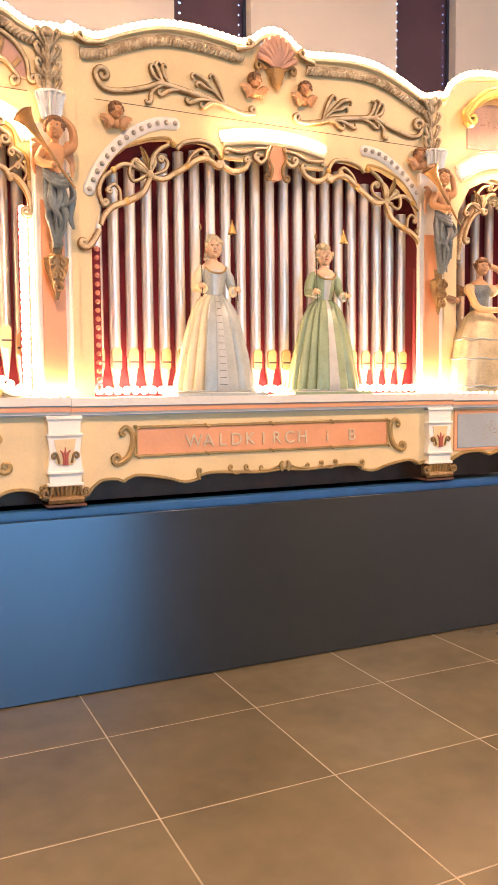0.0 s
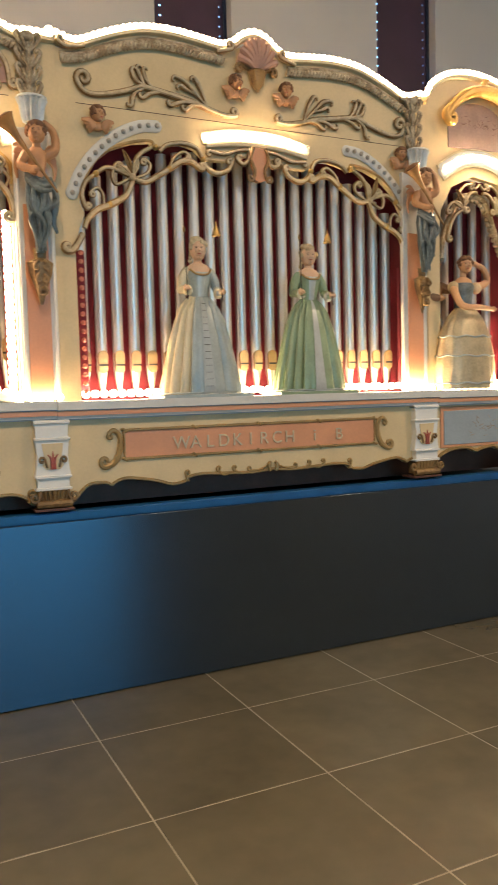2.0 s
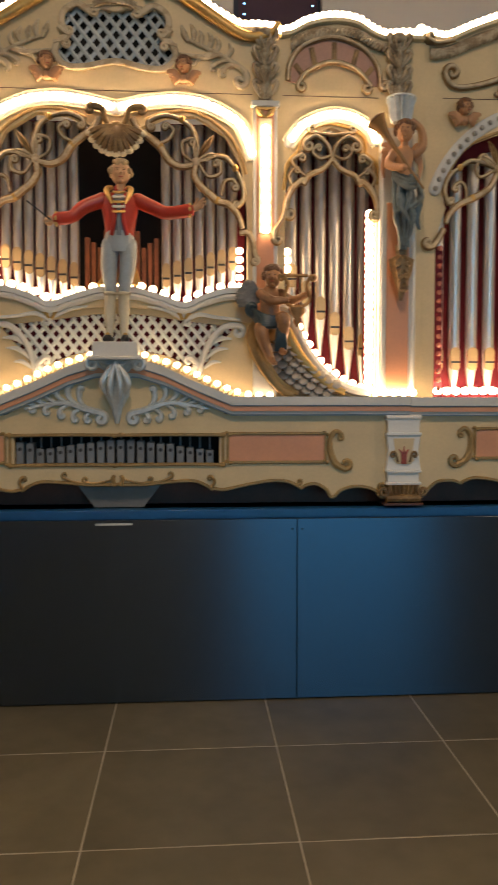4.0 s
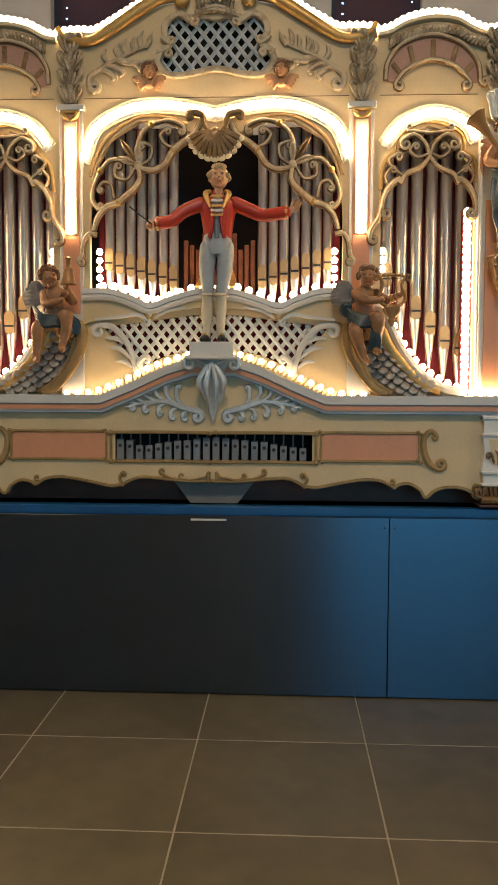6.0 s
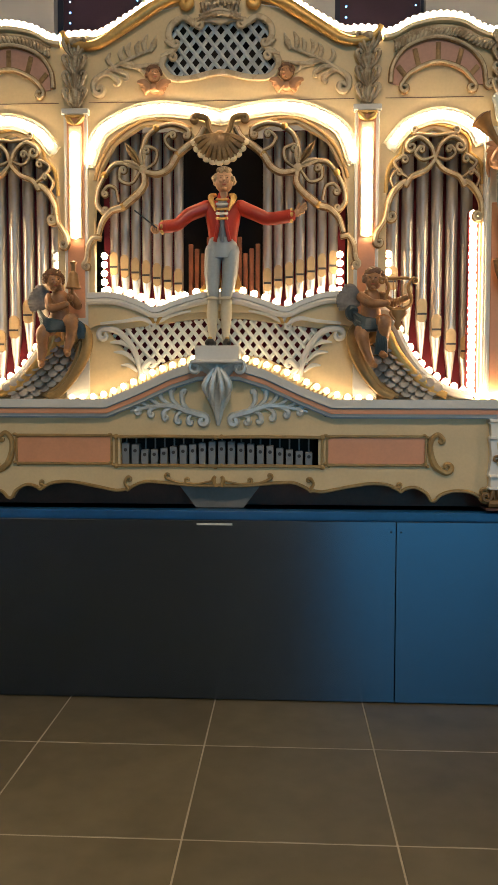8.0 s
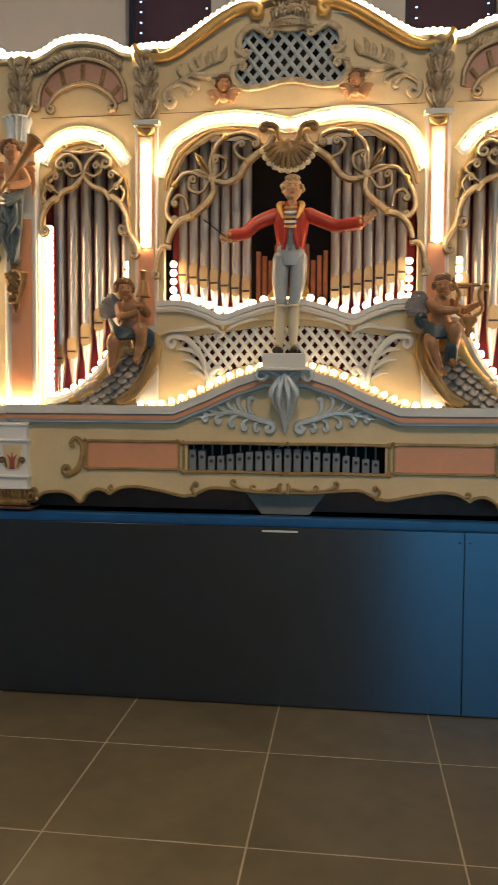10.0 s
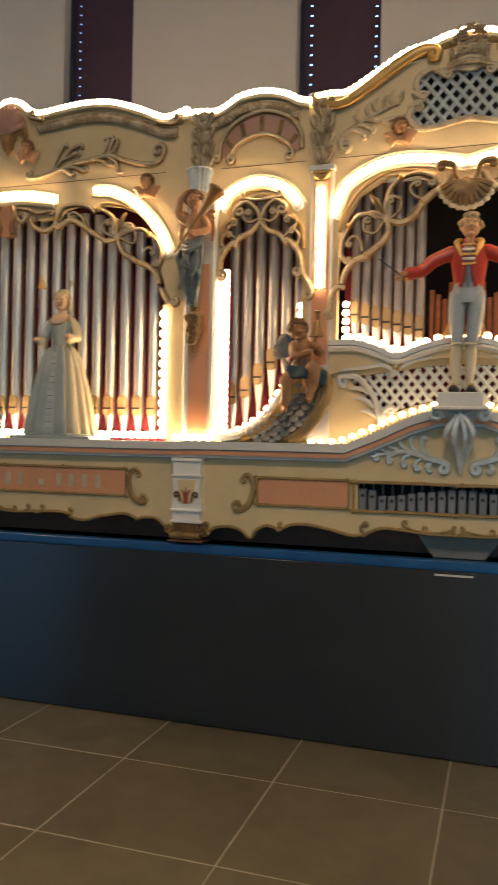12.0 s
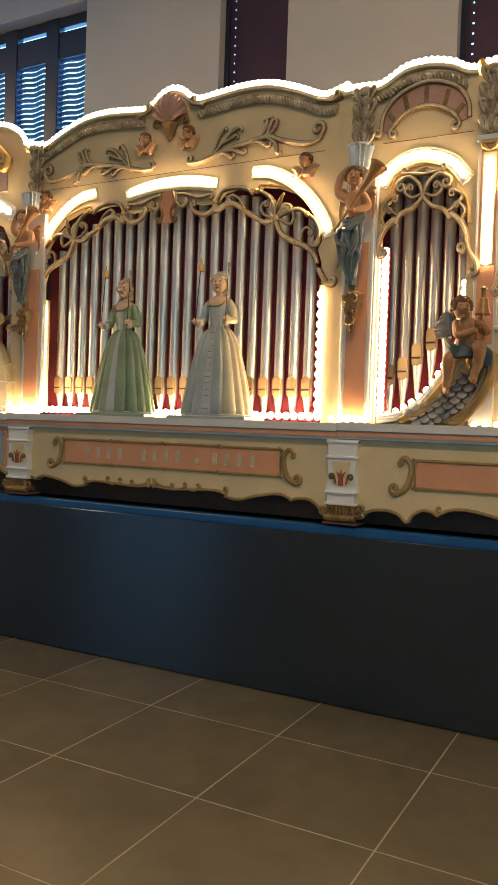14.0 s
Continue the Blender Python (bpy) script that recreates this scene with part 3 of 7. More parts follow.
def pedestal(parent, u, s=1, w=0.155):
    """White console pedestal with a carved red and gold shield and a fluted gilt foot."""
    x = CX + s * u
    y = PY - 0.035
    ped = part("pedestal", slab(bmesh.new(), [[(x + q * w * f, z) for f, z, q in
        [(0.50, 1.142, 1), (0.50, 1.125, 1), (0.45, 1.118, 1), (0.44, 1.075, 1), (0.49, 1.062, 1), (0.46, 1.05, 1), (0.42, 1.0, 1), (0.46, 0.945, 1), (0.50, 0.918, 1), (0.44, 0.905, 1), (0.44, 0.87, 1), (0.50, 0.862, 1),
         (0.50, 0.862, -1), (0.44, 0.87, -1), (0.44, 0.905, -1), (0.50, 0.918, -1), (0.46, 0.945, -1), (0.42, 1.0, -1), (0.46, 1.05, -1), (0.49, 1.062, -1), (0.44, 1.075, -1), (0.45, 1.118, -1), (0.50, 1.125, -1), (0.50, 1.142, -1)]]], y, 0.10), WHITE, parent, "white painted pedestal")
    for z, d in ((1.066, 0.010), (0.915, 0.012), (1.132, 0.008), (0.866, 0.010)):
        bm = bmesh.new()
        cuboid(bm, x - w * 0.5, x + w * 0.5, y - d, y + 0.03, z - 0.006, z + 0.006, 0.003)
        part("moulding", bm, WHITE, ped)
    bm = bmesh.new()
    slab(bm, [[(x + q * f, z) for f, z, q in [(0.046, 1.048, 1), (0.038, 1.0, 1), (0.045, 0.96, 1), (0.030, 0.945, 1), (0.030, 0.945, -1), (0.045, 0.96, -1), (0.038, 1.0, -1), (0.046, 1.048, -1)]]], y - 0.004, 0.01)
    part("shield", bm, CREAM, ped, "carved cream shield")
    bm = bmesh.new()
    for k in (-1, 0, 1):
        tube(bm, smooth_line([(x + k * 0.008, y - 0.006, 0.945), (x + k * 0.008, y - 0.007, 0.985), (x + k * 0.022, y - 0.006, 1.005 + (0.012 if k == 0 else 0))], 4), (0.005, 0.0055, 0.002), 6)
    part("palmette", bm, LIP_RED, ped, "small red palmette")
    bm = bmesh.new()
    for k in (-1, 1):
        part("shield_scroll", tube(bmesh.new(), curl([Vector((x + k * 0.026, y - 0.006, 0.953)), Vector((x + k * 0.034, y - 0.006, 0.985))], 0.014, -k, 1.0), 0.0055, 6), CARVED, ped)
    for k in range(7):
        f = (k - 3) / 3
        flute = bmesh.new()
        part("flute", tube(flute, [Vector((x + f * 0.062, y - 0.004, 0.862)), Vector((x + f * 0.045, y + 0.006, 0.81))], (0.008, 0.0085, 0.007), 6), CARVED, ped)
    cuboid(bm, x - 0.055, x + 0.055, y + 0.004, y + 0.08, 0.795, 0.86)
    tube(bm, [Vector((x - 0.075, y + 0.0, 0.806)), Vector((x + 0.075, y + 0.0, 0.806))], 0.016, 8)
    for k in (-1, 1):
        part("foot_scroll", tube(bmesh.new(), curl([Vector((x + k * 0.058, y - 0.004, 0.86)), Vector((x + k * 0.066, y - 0.004, 0.83))], 0.02, k, 1.1), 0.008, 6), CARVED, ped)
    part("foot", bm, CARVED, ped, "fluted gilt foot")
    bm = bmesh.new()
    cuboid(bm, x - 0.085, x + 0.085, y - 0.012, y + 0.1, 0.777, 0.788, 0.002)
    part("foot_board", bm, BROWN_WOOD, ped)
    return ped


def pipe(parent, x, y, z0, z1, r=0.024, mouth=1.36, dark=False):
    """Metal organ pipe: tapered foot, gilt mouth with a dark slit, straight body."""
    bm = bmesh.new()
    lathe(bm, (x, y, 0), [(r, mouth), (r, z1)], 12)
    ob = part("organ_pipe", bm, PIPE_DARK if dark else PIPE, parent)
    bm = bmesh.new()
    lathe(bm, (x, y, 0), [(0.008, z0), (r * 0.95, mouth - 0.05), (r * 0.98, mouth + 0.002)], 12)
    part("pipe_foot", bm, PIPE, ob)
    bm = bmesh.new()
    w = r * 0.86
    arch = [(x + w * math.cos(a), mouth + 0.022 + 0.022 * math.sin(a)) for a in [math.pi * k / 8 for k in range(9)]]
    low = [(x - w * 0.9, mouth - 0.045), (x - w * 0.4, mouth - 0.054), (x + w * 0.4, mouth - 0.054), (x + w * 0.9, mouth - 0.045)]
    slab(bm, [arch + low], y - r - 0.003, 0.02)
    part("pipe_mouth", bm, MOUTH, ob, "gilt pipe mouth")
    bm = bmesh.new()
    cuboid(bm, x - w * 0.9, x + w * 0.9, y - r - 0.006, y - r, mouth - 0.024, mouth - 0.016)
    part("pipe_slit", bm, BLACK, ob)
    return ob


def mirror_lines(lines, mid):
    """Doubles half-grille lines (points, radii, curl) about u = mid."""
    return [(q, pts, rad, cr, ct) for q in (1, -1) for pts, rad, cr, ct in lines]


def grille(parent, half, s, mid, y=WY - 0.012, material=CARVED, label="carved cream and gilt scroll grille", name="scroll_grille"):
    """Openwork from half-lines (points, radii, curl radius, curl side), mirrored about mid."""
    out = {1: [], -1: []}
    for q, pts, rad, cr, ct in mirror_lines(half, mid):
        path = smooth_line([(CX + s * (mid + q * u), y, z) for u, z in pts], 5)
        if cr:
            path = curl(path, cr, ct * q * s, 1.2)
        out[q].append((path, rad))
    for q in (1, -1):
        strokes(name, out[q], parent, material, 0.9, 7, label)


def lily(parent, x, y, z, ang, size):
    """Three-petalled carved flower pointing along ang (radians, 0 = up): a hub with its petals."""
    hub = part("lily", ball(bmesh.new(), (x, y - 0.004, z), size * 0.14, 0.014, size * 0.14, 10, 7), CREST, parent, "carved lily flower")
    for k in (-0.62, 0, 0.62):
        a = ang + k
        reach = size if k == 0 else 0.72 * size
        tip = Vector((x + math.sin(a) * reach, y - 0.006, z + math.cos(a) * reach))
        side = Vector((math.cos(a), 0, -math.sin(a)))
        rows = []
        for f, w, d in ((0.0, 0.05, 0.0), (0.25, 0.08, 0.010), (0.55, 0.125, 0.014), (0.8, 0.09, 0.010), (1.0, 0.01, 0.002)):
            c = Vector((x, y, z)).lerp(tip, f) + Vector((0, -d, 0))
            rows.append((c, w * size))
        bm = bmesh.new()
        rings = [[bm.verts.new(c + side * w * q + Vector((0, dy, 0))) for q, dy in ((-1, 0), (-0.35, -0.004), (0, 0.002), (0.35, -0.004), (1, 0), (0, 0.014))] for c, w in rows]
        for A, B in zip(rings, rings[1:]):
            for n in range(6):
                bm.faces.new((A[n], A[(n + 1) % 6], B[(n + 1) % 6], B[n]))
        bm.faces.new(rings[0])
        bm.faces.new(rings[-1])
        part("petal", bm, CREST if k else CARVED, hub)
    return hub


def acanthus(parent, x, z0, z1, y, w, name="acanthus_pilaster"):
    """Upright carved leaf stem with curling side leaves."""
    bm = bmesh.new()
    slab(bm, [[(x - w * 0.25, z0), (x + w * 0.25, z0), (x + w * 0.2, z1), (x - w * 0.2, z1)]], y + 0.01, 0.05)
    tube(bm, [Vector((x, y + 0.005, z0)), Vector((x, y + 0.002, z1 - 0.01))], (0.018, 0.016, 0.014), 8)
    ball(bm, (x, y, z1 - 0.005), w * 0.3, 0.024, 0.024)
    n = 4
    for k in range(n):
        z = z0 + (z1 - z0) * k / n
        for q in (-1, 1):
            p = smooth_line([(x + q * 0.01, y, z + 0.005), (x + q * w * 0.3, y - 0.008, z + 0.03), (x + q * w * 0.42, y - 0.01, z + (z1 - z0) / n * 0.9)], 4)
            tube(bm, curl(p, 0.012, q, 0.7, 8), (0.006, 0.010, 0.006), 6)
            p = smooth_line([(x + q * 0.005, y - 0.006, z), (x + q * w * 0.16, y - 0.014, z + 0.03), (x + q * w * 0.2, y - 0.014, z + 0.055)], 3)
            tube(bm, p, (0.005, 0.008, 0.003), 5)
    return part(name, bm, CARVED_GREY, parent, "carved grey-beige acanthus stem")


def basket(parent, x, z0, z1, y, w):
    """Fluted white basket capital over a bearer figure."""
    bm = bmesh.new()
    h = z1 - z0
    prof = [(w * 0.30, z0), (w * 0.36, z0 + h * 0.2), (w * 0.42, z0 + h * 0.7), (w * 0.50, z0 + h * 0.92), (w * 0.48, z1)]
    lathe(bm, (x, y, 0), prof, 84, 0.8, 0, ripple=lambda a, f: 1 + 0.17 * math.cos(a * 14))
    tube(bm, [Vector((x + w * 0.5 * math.cos(a), y + w * 0.4 * math.sin(a), z1)) for a in [math.pi * k / 16 for k in range(32)]], 0.006, 6, closed=True)
    return part("basket_capital", bm, SILVERED, parent, "fluted grey-white basket capital")


def cornice_leaves(parent, pts, s, mid, drop=0.045, y=WY - 0.012):
    path = flat_line(pts, s, y, 6, mid)
    low = [p - Vector((0, 0, drop)) for p in path]
    bm = leaf_band(low, 0.017, 0.019, y - 0.004, 1.0 * s)
    tube(bm, [p + Vector((0, 0.006, 0.012)) for p in low], 0.022, 6, 0.6)
    part("leaf_cornice", bm, CARVED_GREY, parent, "carved running leaf cornice")


def top_lights(parent, pts, s, mid):
    """Row of bulbs along the top edge, on a thin cream ledge."""
    path = flat_line(pts, s, WY - 0.01, 6, mid)
    bm = bmesh.new()
    tube(bm, [p + Vector((0, 0.02, -0.014)) for p in path], 0.014, 6, 2.6)
    ob = part("top_ledge", bm, CREAM_PALE, parent)
    bulb_row([p + Vector((0, 0, 0.006)) for p in path], 0.028, ob, True, 0.0160, 0.0)


SECTIONS = {}


def settle(ob, s=1, k=1.0, a=0.0):
    """Sets a built section or figure at its true place: u becomes a + k * u along the front, heights stretch a little."""
    ob.matrix_basis = Matrix(((k, 0, 0, CX * (1 - k) + s * a), (0, 1, 0, 0), (0, 0, 1.0177, -0.0065), (0, 0, 0, 1))) @ ob.matrix_basis
    return ob


def line_across(sec, u0, u1, z):
    """The open joint between two boards of the front."""
    bm = bmesh.new()
    cuboid(bm, CX + u0, CX + u1, WY - 0.0012, WY + 0.01, z - 0.0012, z + 0.0012)
    part("board_joint", bm, BROWN_WOOD, sec)


def shell_fan(sec, x, z, up, n, wide, tall, m, label, y):
    """Scallop shell: a hub with one rib object beside another."""
    bm = bmesh.new()
    ball(bm, (x, y + 0.005, z), 0.022, 0.016, 0.018)
    pts = [(x, z)]
    for k in range(n * 3 + 1):
        a = math.pi * (k / (n * 3) - 0.5) * 0.86
        pts.append((x + math.sin(a) * wide, z + up * math.cos(a) * tall))
    slab(bm, [pts], y - 0.004, 0.03)
    shell = part("shell", bm, m, sec, label)
    for k in range(n):
        a = math.pi * (k - (n - 1) / 2) / (n + 1.5)
        tip = (x + math.sin(a) * wide * 1.03, y - 0.010, z + up * math.cos(a) * tall * 1.03)
        bm = bmesh.new()
        tube(bm, smooth_line([(x, y, z), ((x + tip[0]) / 2, y - 0.028, (z + tip[2]) / 2), tip], 3), (0.006, 0.012, 0.016), 6)
        part("shell_rib", bm, m, shell)
        if up < 0:
            bm = bmesh.new()
            ball(bm, (tip[0], tip[1] - 0.004, tip[2]), 0.019, 0.012, 0.015, 9, 6)
            part("shell_lip", bm, CREAM_PALE, shell)


# ---- the section with the bandmaster ----
def bandmaster_section():
    sec = thing("organ_middle_section", CX, PY, 0.78, "cream and gilt organ front section with scroll grille and lattice", "organ front")
    top = [(0, 2.838), (0.10, 2.825), (0.16, 2.80), (0.26, 2.776), (0.40, 2.69), (0.50, 2.64), (0.57, 2.635), (0.665, 2.65)]
    rim = outline(both(top), 5)
    rim = rim + [(CX + 0.665, 1.15), (CX - 0.665, 1.15)]
    hole = [(0.0, 2.28), (0.10, 2.285), (0.142, 2.305), (0.20, 2.33), (0.32, 2.335), (0.44, 2.262), (0.50, 2.155), (0.522, 2.05), (0.53, 1.95), (0.53, 1.80), (0.53, 1.60), (0.43, 1.60), (0.27, 1.56), (0.0, 1.60)]
    hole = [(CX + u, z) for u, z in hole] + [(CX - u, z) for u, z in hole[-2:0:-1]]
    lat = [(0.0, 1.56), (0.10, 1.557), (0.27, 1.534), (0.45, 1.513), (0.47, 1.50), (0.40, 1.42), (0.34, 1.33), (0.20, 1.39), (0.0, 1.43)]
    lat = [(CX + u, z - 0.01) for u, z in lat] + [(CX - u, z - 0.01) for u, z in lat[-2:0:-1]]
    oval = [(0.0, 2.735), (0.06, 2.745), (0.10, 2.725), (0.15, 2.752), (0.20, 2.725), (0.212, 2.68), (0.19, 2.63), (0.225, 2.605), (0.24, 2.56), (0.20, 2.515), (0.12, 2.512), (0.0, 2.535)]
    ov = [(p.x, p.z) for p in smooth_line([(CX + u, 0, z) for u, z in oval] + [(CX - u, 0, z) for u, z in oval[-2:0:-1]], 3, True)]
    bm = bmesh.new()
    slab(bm, [rim, hole[::-1], ov[::-1], lat[::-1]], WY, 0.035)
    part("front_board", bm, CREAM, sec, "cream painted front board", False)
    # openwork lattices, each lath a rod
    def lattice(z0, z1, w, inside, step, m, yy, name):
        bm = bmesh.new()
        xs = np.arange(-w - (z1 - z0), w + (z1 - z0), step)
        for q in (1, -1):
            for x in xs:
                run = []
                for k in range(61):
                    z = z0 + (z1 - z0) * k / 60
                    xx = q * (x + (z - z0) * 0.82)
                    if inside(xx, z):
                        run.append(Vector((CX + xx, yy + (0.004 if q > 0 else 0), z)))
                    elif len(run) > 1:
                        tube(bm, [run[0], run[-1]], 0.0085, 4, 0.5)
                        run = []
                    else:
                        run = []
                if len(run) > 1:
                    tube(bm, [run[0], run[-1]], 0.0085, 4, 0.5)
        part(name, bm, m, sec)

    def in_poly(poly):
        def test(x, z):
            hit, j, x = False, len(poly) - 1, x + CX
            for i in range(len(poly)):
                a, b = poly[i], poly[j]
                if (a[1] > z) != (b[1] > z) and x < (b[0] - a[0]) * (z - a[1]) / (b[1] - a[1]) + a[0]:
                    hit = not hit
                j = i
            return hit
        return test
    lattice(2.50, 2.76, 0.25, in_poly(ov), 0.052, SILVERED, WY + 0.012, "top_lattice")
    lattice(1.32, 1.56, 0.48, in_poly(lat), 0.046, WHITE, WY + 0.012, "lower_lattice")
    # added dark sheet in place of the shaded depth behind the lattice
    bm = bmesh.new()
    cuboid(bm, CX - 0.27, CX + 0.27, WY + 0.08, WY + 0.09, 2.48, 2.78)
    part("lattice_dark_sheet", bm, UNLIT_DARK, sec)
    bm = bmesh.new()
    cuboid(bm, CX - 0.50, CX + 0.50, WY + 0.10, WY + 0.11, 1.25, 1.585)
    part("lattice_cloth", bm, RED_CLOTH, sec, "dark red cloth behind the lattice")
    # carved frame of the upper lattice, basket of flowers, gilt cornice
    path = smooth_line([(CX + u, WY - 0.008, z) for u, z in oval] + [(CX - u, WY - 0.008, z) for u, z in oval[-2:0:-1]], 4, True)
    bm = bmesh.new()
    tube(bm, path, 0.014, 8, 0.8, True)
    for q in (1, -1):
        for (u, z), (u2, z2), ct in (((0.10, 2.745), (0.10, 2.72), -1), ((0.225, 2.66), (0.195, 2.635), -1), ((0.245, 2.60), (0.20, 2.61), 1)):
            tube(bm, curl([Vector((CX + q * u, WY - 0.014, z)), Vector((CX + q * u2, WY - 0.014, z2))], 0.016, ct * q, 1.1, 10), 0.009, 6)
    part("lattice_border", bm, CREST, sec, "scrolled grey-beige border")
    bm = bmesh.new()
    rnd = random.Random(4)
    for k in range(46):
        u, z = rnd.uniform(-0.085, 0.085), rnd.uniform(2.79, 2.885)
        if abs(u) > 0.09 - (z - 2.79) * 0.5:
            continue
        a = rnd.uniform(0, 6.28)
        for j in range(4):
            b = a + j * 1.57
            ball(bm, (CX + u + 0.009 * math.cos(b), WY - 0.03 - rnd.random() * 0.02, z + 0.009 * math.sin(b)), 0.011, 0.008, 0.007, 6, 4, Matrix.Rotation(-b, 3, "Y"))
    for k in range(9):
        u = (k - 4) * 0.017
        tube(bm, [Vector((CX + u * 0.85, WY - 0.02, 2.745)), Vector((CX + u * 1.1, WY - 0.03, 2.80))], 0.009, 5)
    for z, w in ((2.762, 0.085), (2.748, 0.095)):
        tube(bm, smooth_line([(CX - w, WY - 0.02, z - 0.012), (CX, WY - 0.035, z + 0.006), (CX + w, WY - 0.02, z - 0.012)], 6), 0.009, 6)
    part("flower_basket", bm, CARVED_GREY, sec, "carved basket of flowers")
    for q in (1, -1):
        p = curl(flat_line([(0.655, 2.70), (0.63, 2.665), (0.57, 2.645), (0.50, 2.652), (0.40, 2.71), (0.27, 2.79), (0.19, 2.825), (0.14, 2.825)], q, WY - 0.02), 0.022, q * 1, 1.0)
        strokes("gilt_cornice", [(p, (0.012, 0.026, 0.014))], sec, GOLD, 0.9, 10, "thick gilt roll cornice")
        # leaf spray and cherub-side leaves
        ls = [(curl(flat_line([(0.28, 2.63), (0.36, 2.60), (0.45, 2.555), (0.52, 2.51), (0.525, 2.47)], q, WY - 0.008), 0.024, -q, 1.0), (0.004, 0.012, 0.010)),
              (flat_line([(0.25, 2.575), (0.31, 2.565), (0.37, 2.56), (0.43, 2.575)], q, WY - 0.008), (0.003, 0.010, 0.004)),
              (flat_line([(0.34, 2.605), (0.345, 2.64), (0.335, 2.665)], q, WY - 0.008), (0.006, 0.010, 0.002)),
              (flat_line([(0.40, 2.58), (0.415, 2.615), (0.40, 2.645)], q, WY - 0.008), (0.006, 0.010, 0.002)),
              (flat_line([(0.29, 2.62), (0.275, 2.65), (0.262, 2.685)], q, WY - 0.008), (0.006, 0.012, 0.002)),
              (curl(flat_line([(0.50, 2.53), (0.46, 2.535), (0.425, 2.51)], q, WY - 0.008), 0.014, q, 0.6), (0.008, 0.011, 0.004)),
              (flat_line([(0.33, 2.555), (0.315, 2.535), (0.30, 2.53)], q, WY - 0.008), (0.005, 0.008, 0.003)),
              (flat_line([(0.44, 2.56), (0.465, 2.59), (0.455, 2.62)], q, WY - 0.008), (0.006, 0.010, 0.003)),
              (flat_line([(0.31, 2.62), (0.315, 2.655), (0.30, 2.69)], q, WY - 0.008), (0.006, 0.011, 0.002)),
              (flat_line([(0.37, 2.595), (0.385, 2.63), (0.37, 2.66)], q, WY - 0.008), (0.006, 0.011, 0.002)),
              (curl(flat_line([(0.47, 2.545), (0.43, 2.55), (0.39, 2.53)], q, WY - 0.008), 0.012, q, 0.6), (0.008, 0.010, 0.004)),
              (flat_line([(0.42, 2.57), (0.37, 2.57), (0.33, 2.545)], q, WY - 0.008), (0.006, 0.011, 0.003))]
        ls = [(p, tuple(1.2 * r for r in rr)) for p, rr in ls]
        strokes("leaf_spray", ls, sec, CREST, 0.9, 7, "carved grey-beige leaf spray")
        light_strip([(0.548, 2.19), (0.52, 2.265), (0.48, 2.32), (0.37, 2.375), (0.28, 2.392), (0.20, 2.392), (0.10, 2.378), (0.012, 2.358)], sec, q)
        path = flat_line([(0.525, 2.11), (0.50, 2.185), (0.44, 2.275), (0.32, 2.348), (0.20, 2.345), (0.12, 2.315)], q, WY - 0.004)
        strokes("arch_moulding", [(path, 0.0075)], sec, BRONZE, 0.6, 8)
        # pilaster
        x = CX + q * 0.602
        acanthus(sec, x, 2.40, 2.665, WY - 0.015, 0.11)
        bm = bmesh.new()
        cuboid(bm, x - 0.058, x + 0.058, WY - 0.03, WY - 0.002, 2.37, 2.395, 0.004)
        cuboid(bm, x - 0.05, x + 0.05, WY - 0.018, WY - 0.002, 1.22, 2.37, 0.003)
        pil = part("pilaster", bm, GREY_WHITE, sec, "grey-white pilaster")
        bm = bmesh.new()
        cuboid(bm, x - 0.036, x + 0.036, WY - 0.022, WY - 0.012, 1.55, 2.365, 0.002)
        part("pilaster_field", bm, SALMON, pil, "salmon pilaster field")
        bm = bmesh.new()
        for k in (-1, 1):
            tube(bm, smooth_line([(x, WY - 0.026, 2.328), (x + k * 0.022, WY - 0.028, 2.345), (x + k * 0.034, WY - 0.026, 2.362)], 3), (0.004, 0.012, 0.006), 6)
        tube(bm, [Vector((x - 0.04, WY - 0.026, 2.363)), Vector((x + 0.04, WY - 0.026, 2.363))], 0.007, 6)
        part("pilaster_drop", bm, GOLD, pil)
        bm = bmesh.new()
        cuboid(bm, x - 0.027, x + 0.027, WY - 0.03, WY - 0.02, 1.87, 2.325, 0.003)
        tr = part("light_strip", bm, CREAM_PALE, sec)
        bulb_row([Vector((x, WY - 0.032, 1.885)), Vector((x, WY - 0.032, 2.32))], 0.044, tr, True, 0.0165, -0.004)
        bulb_row([Vector((CX + q * 0.50, WY + 0.05, 1.67)), Vector((CX + q * 0.50, WY + 0.05, 1.84))], 0.036, sec, True, 0.015, 0, BULB_PIPE)
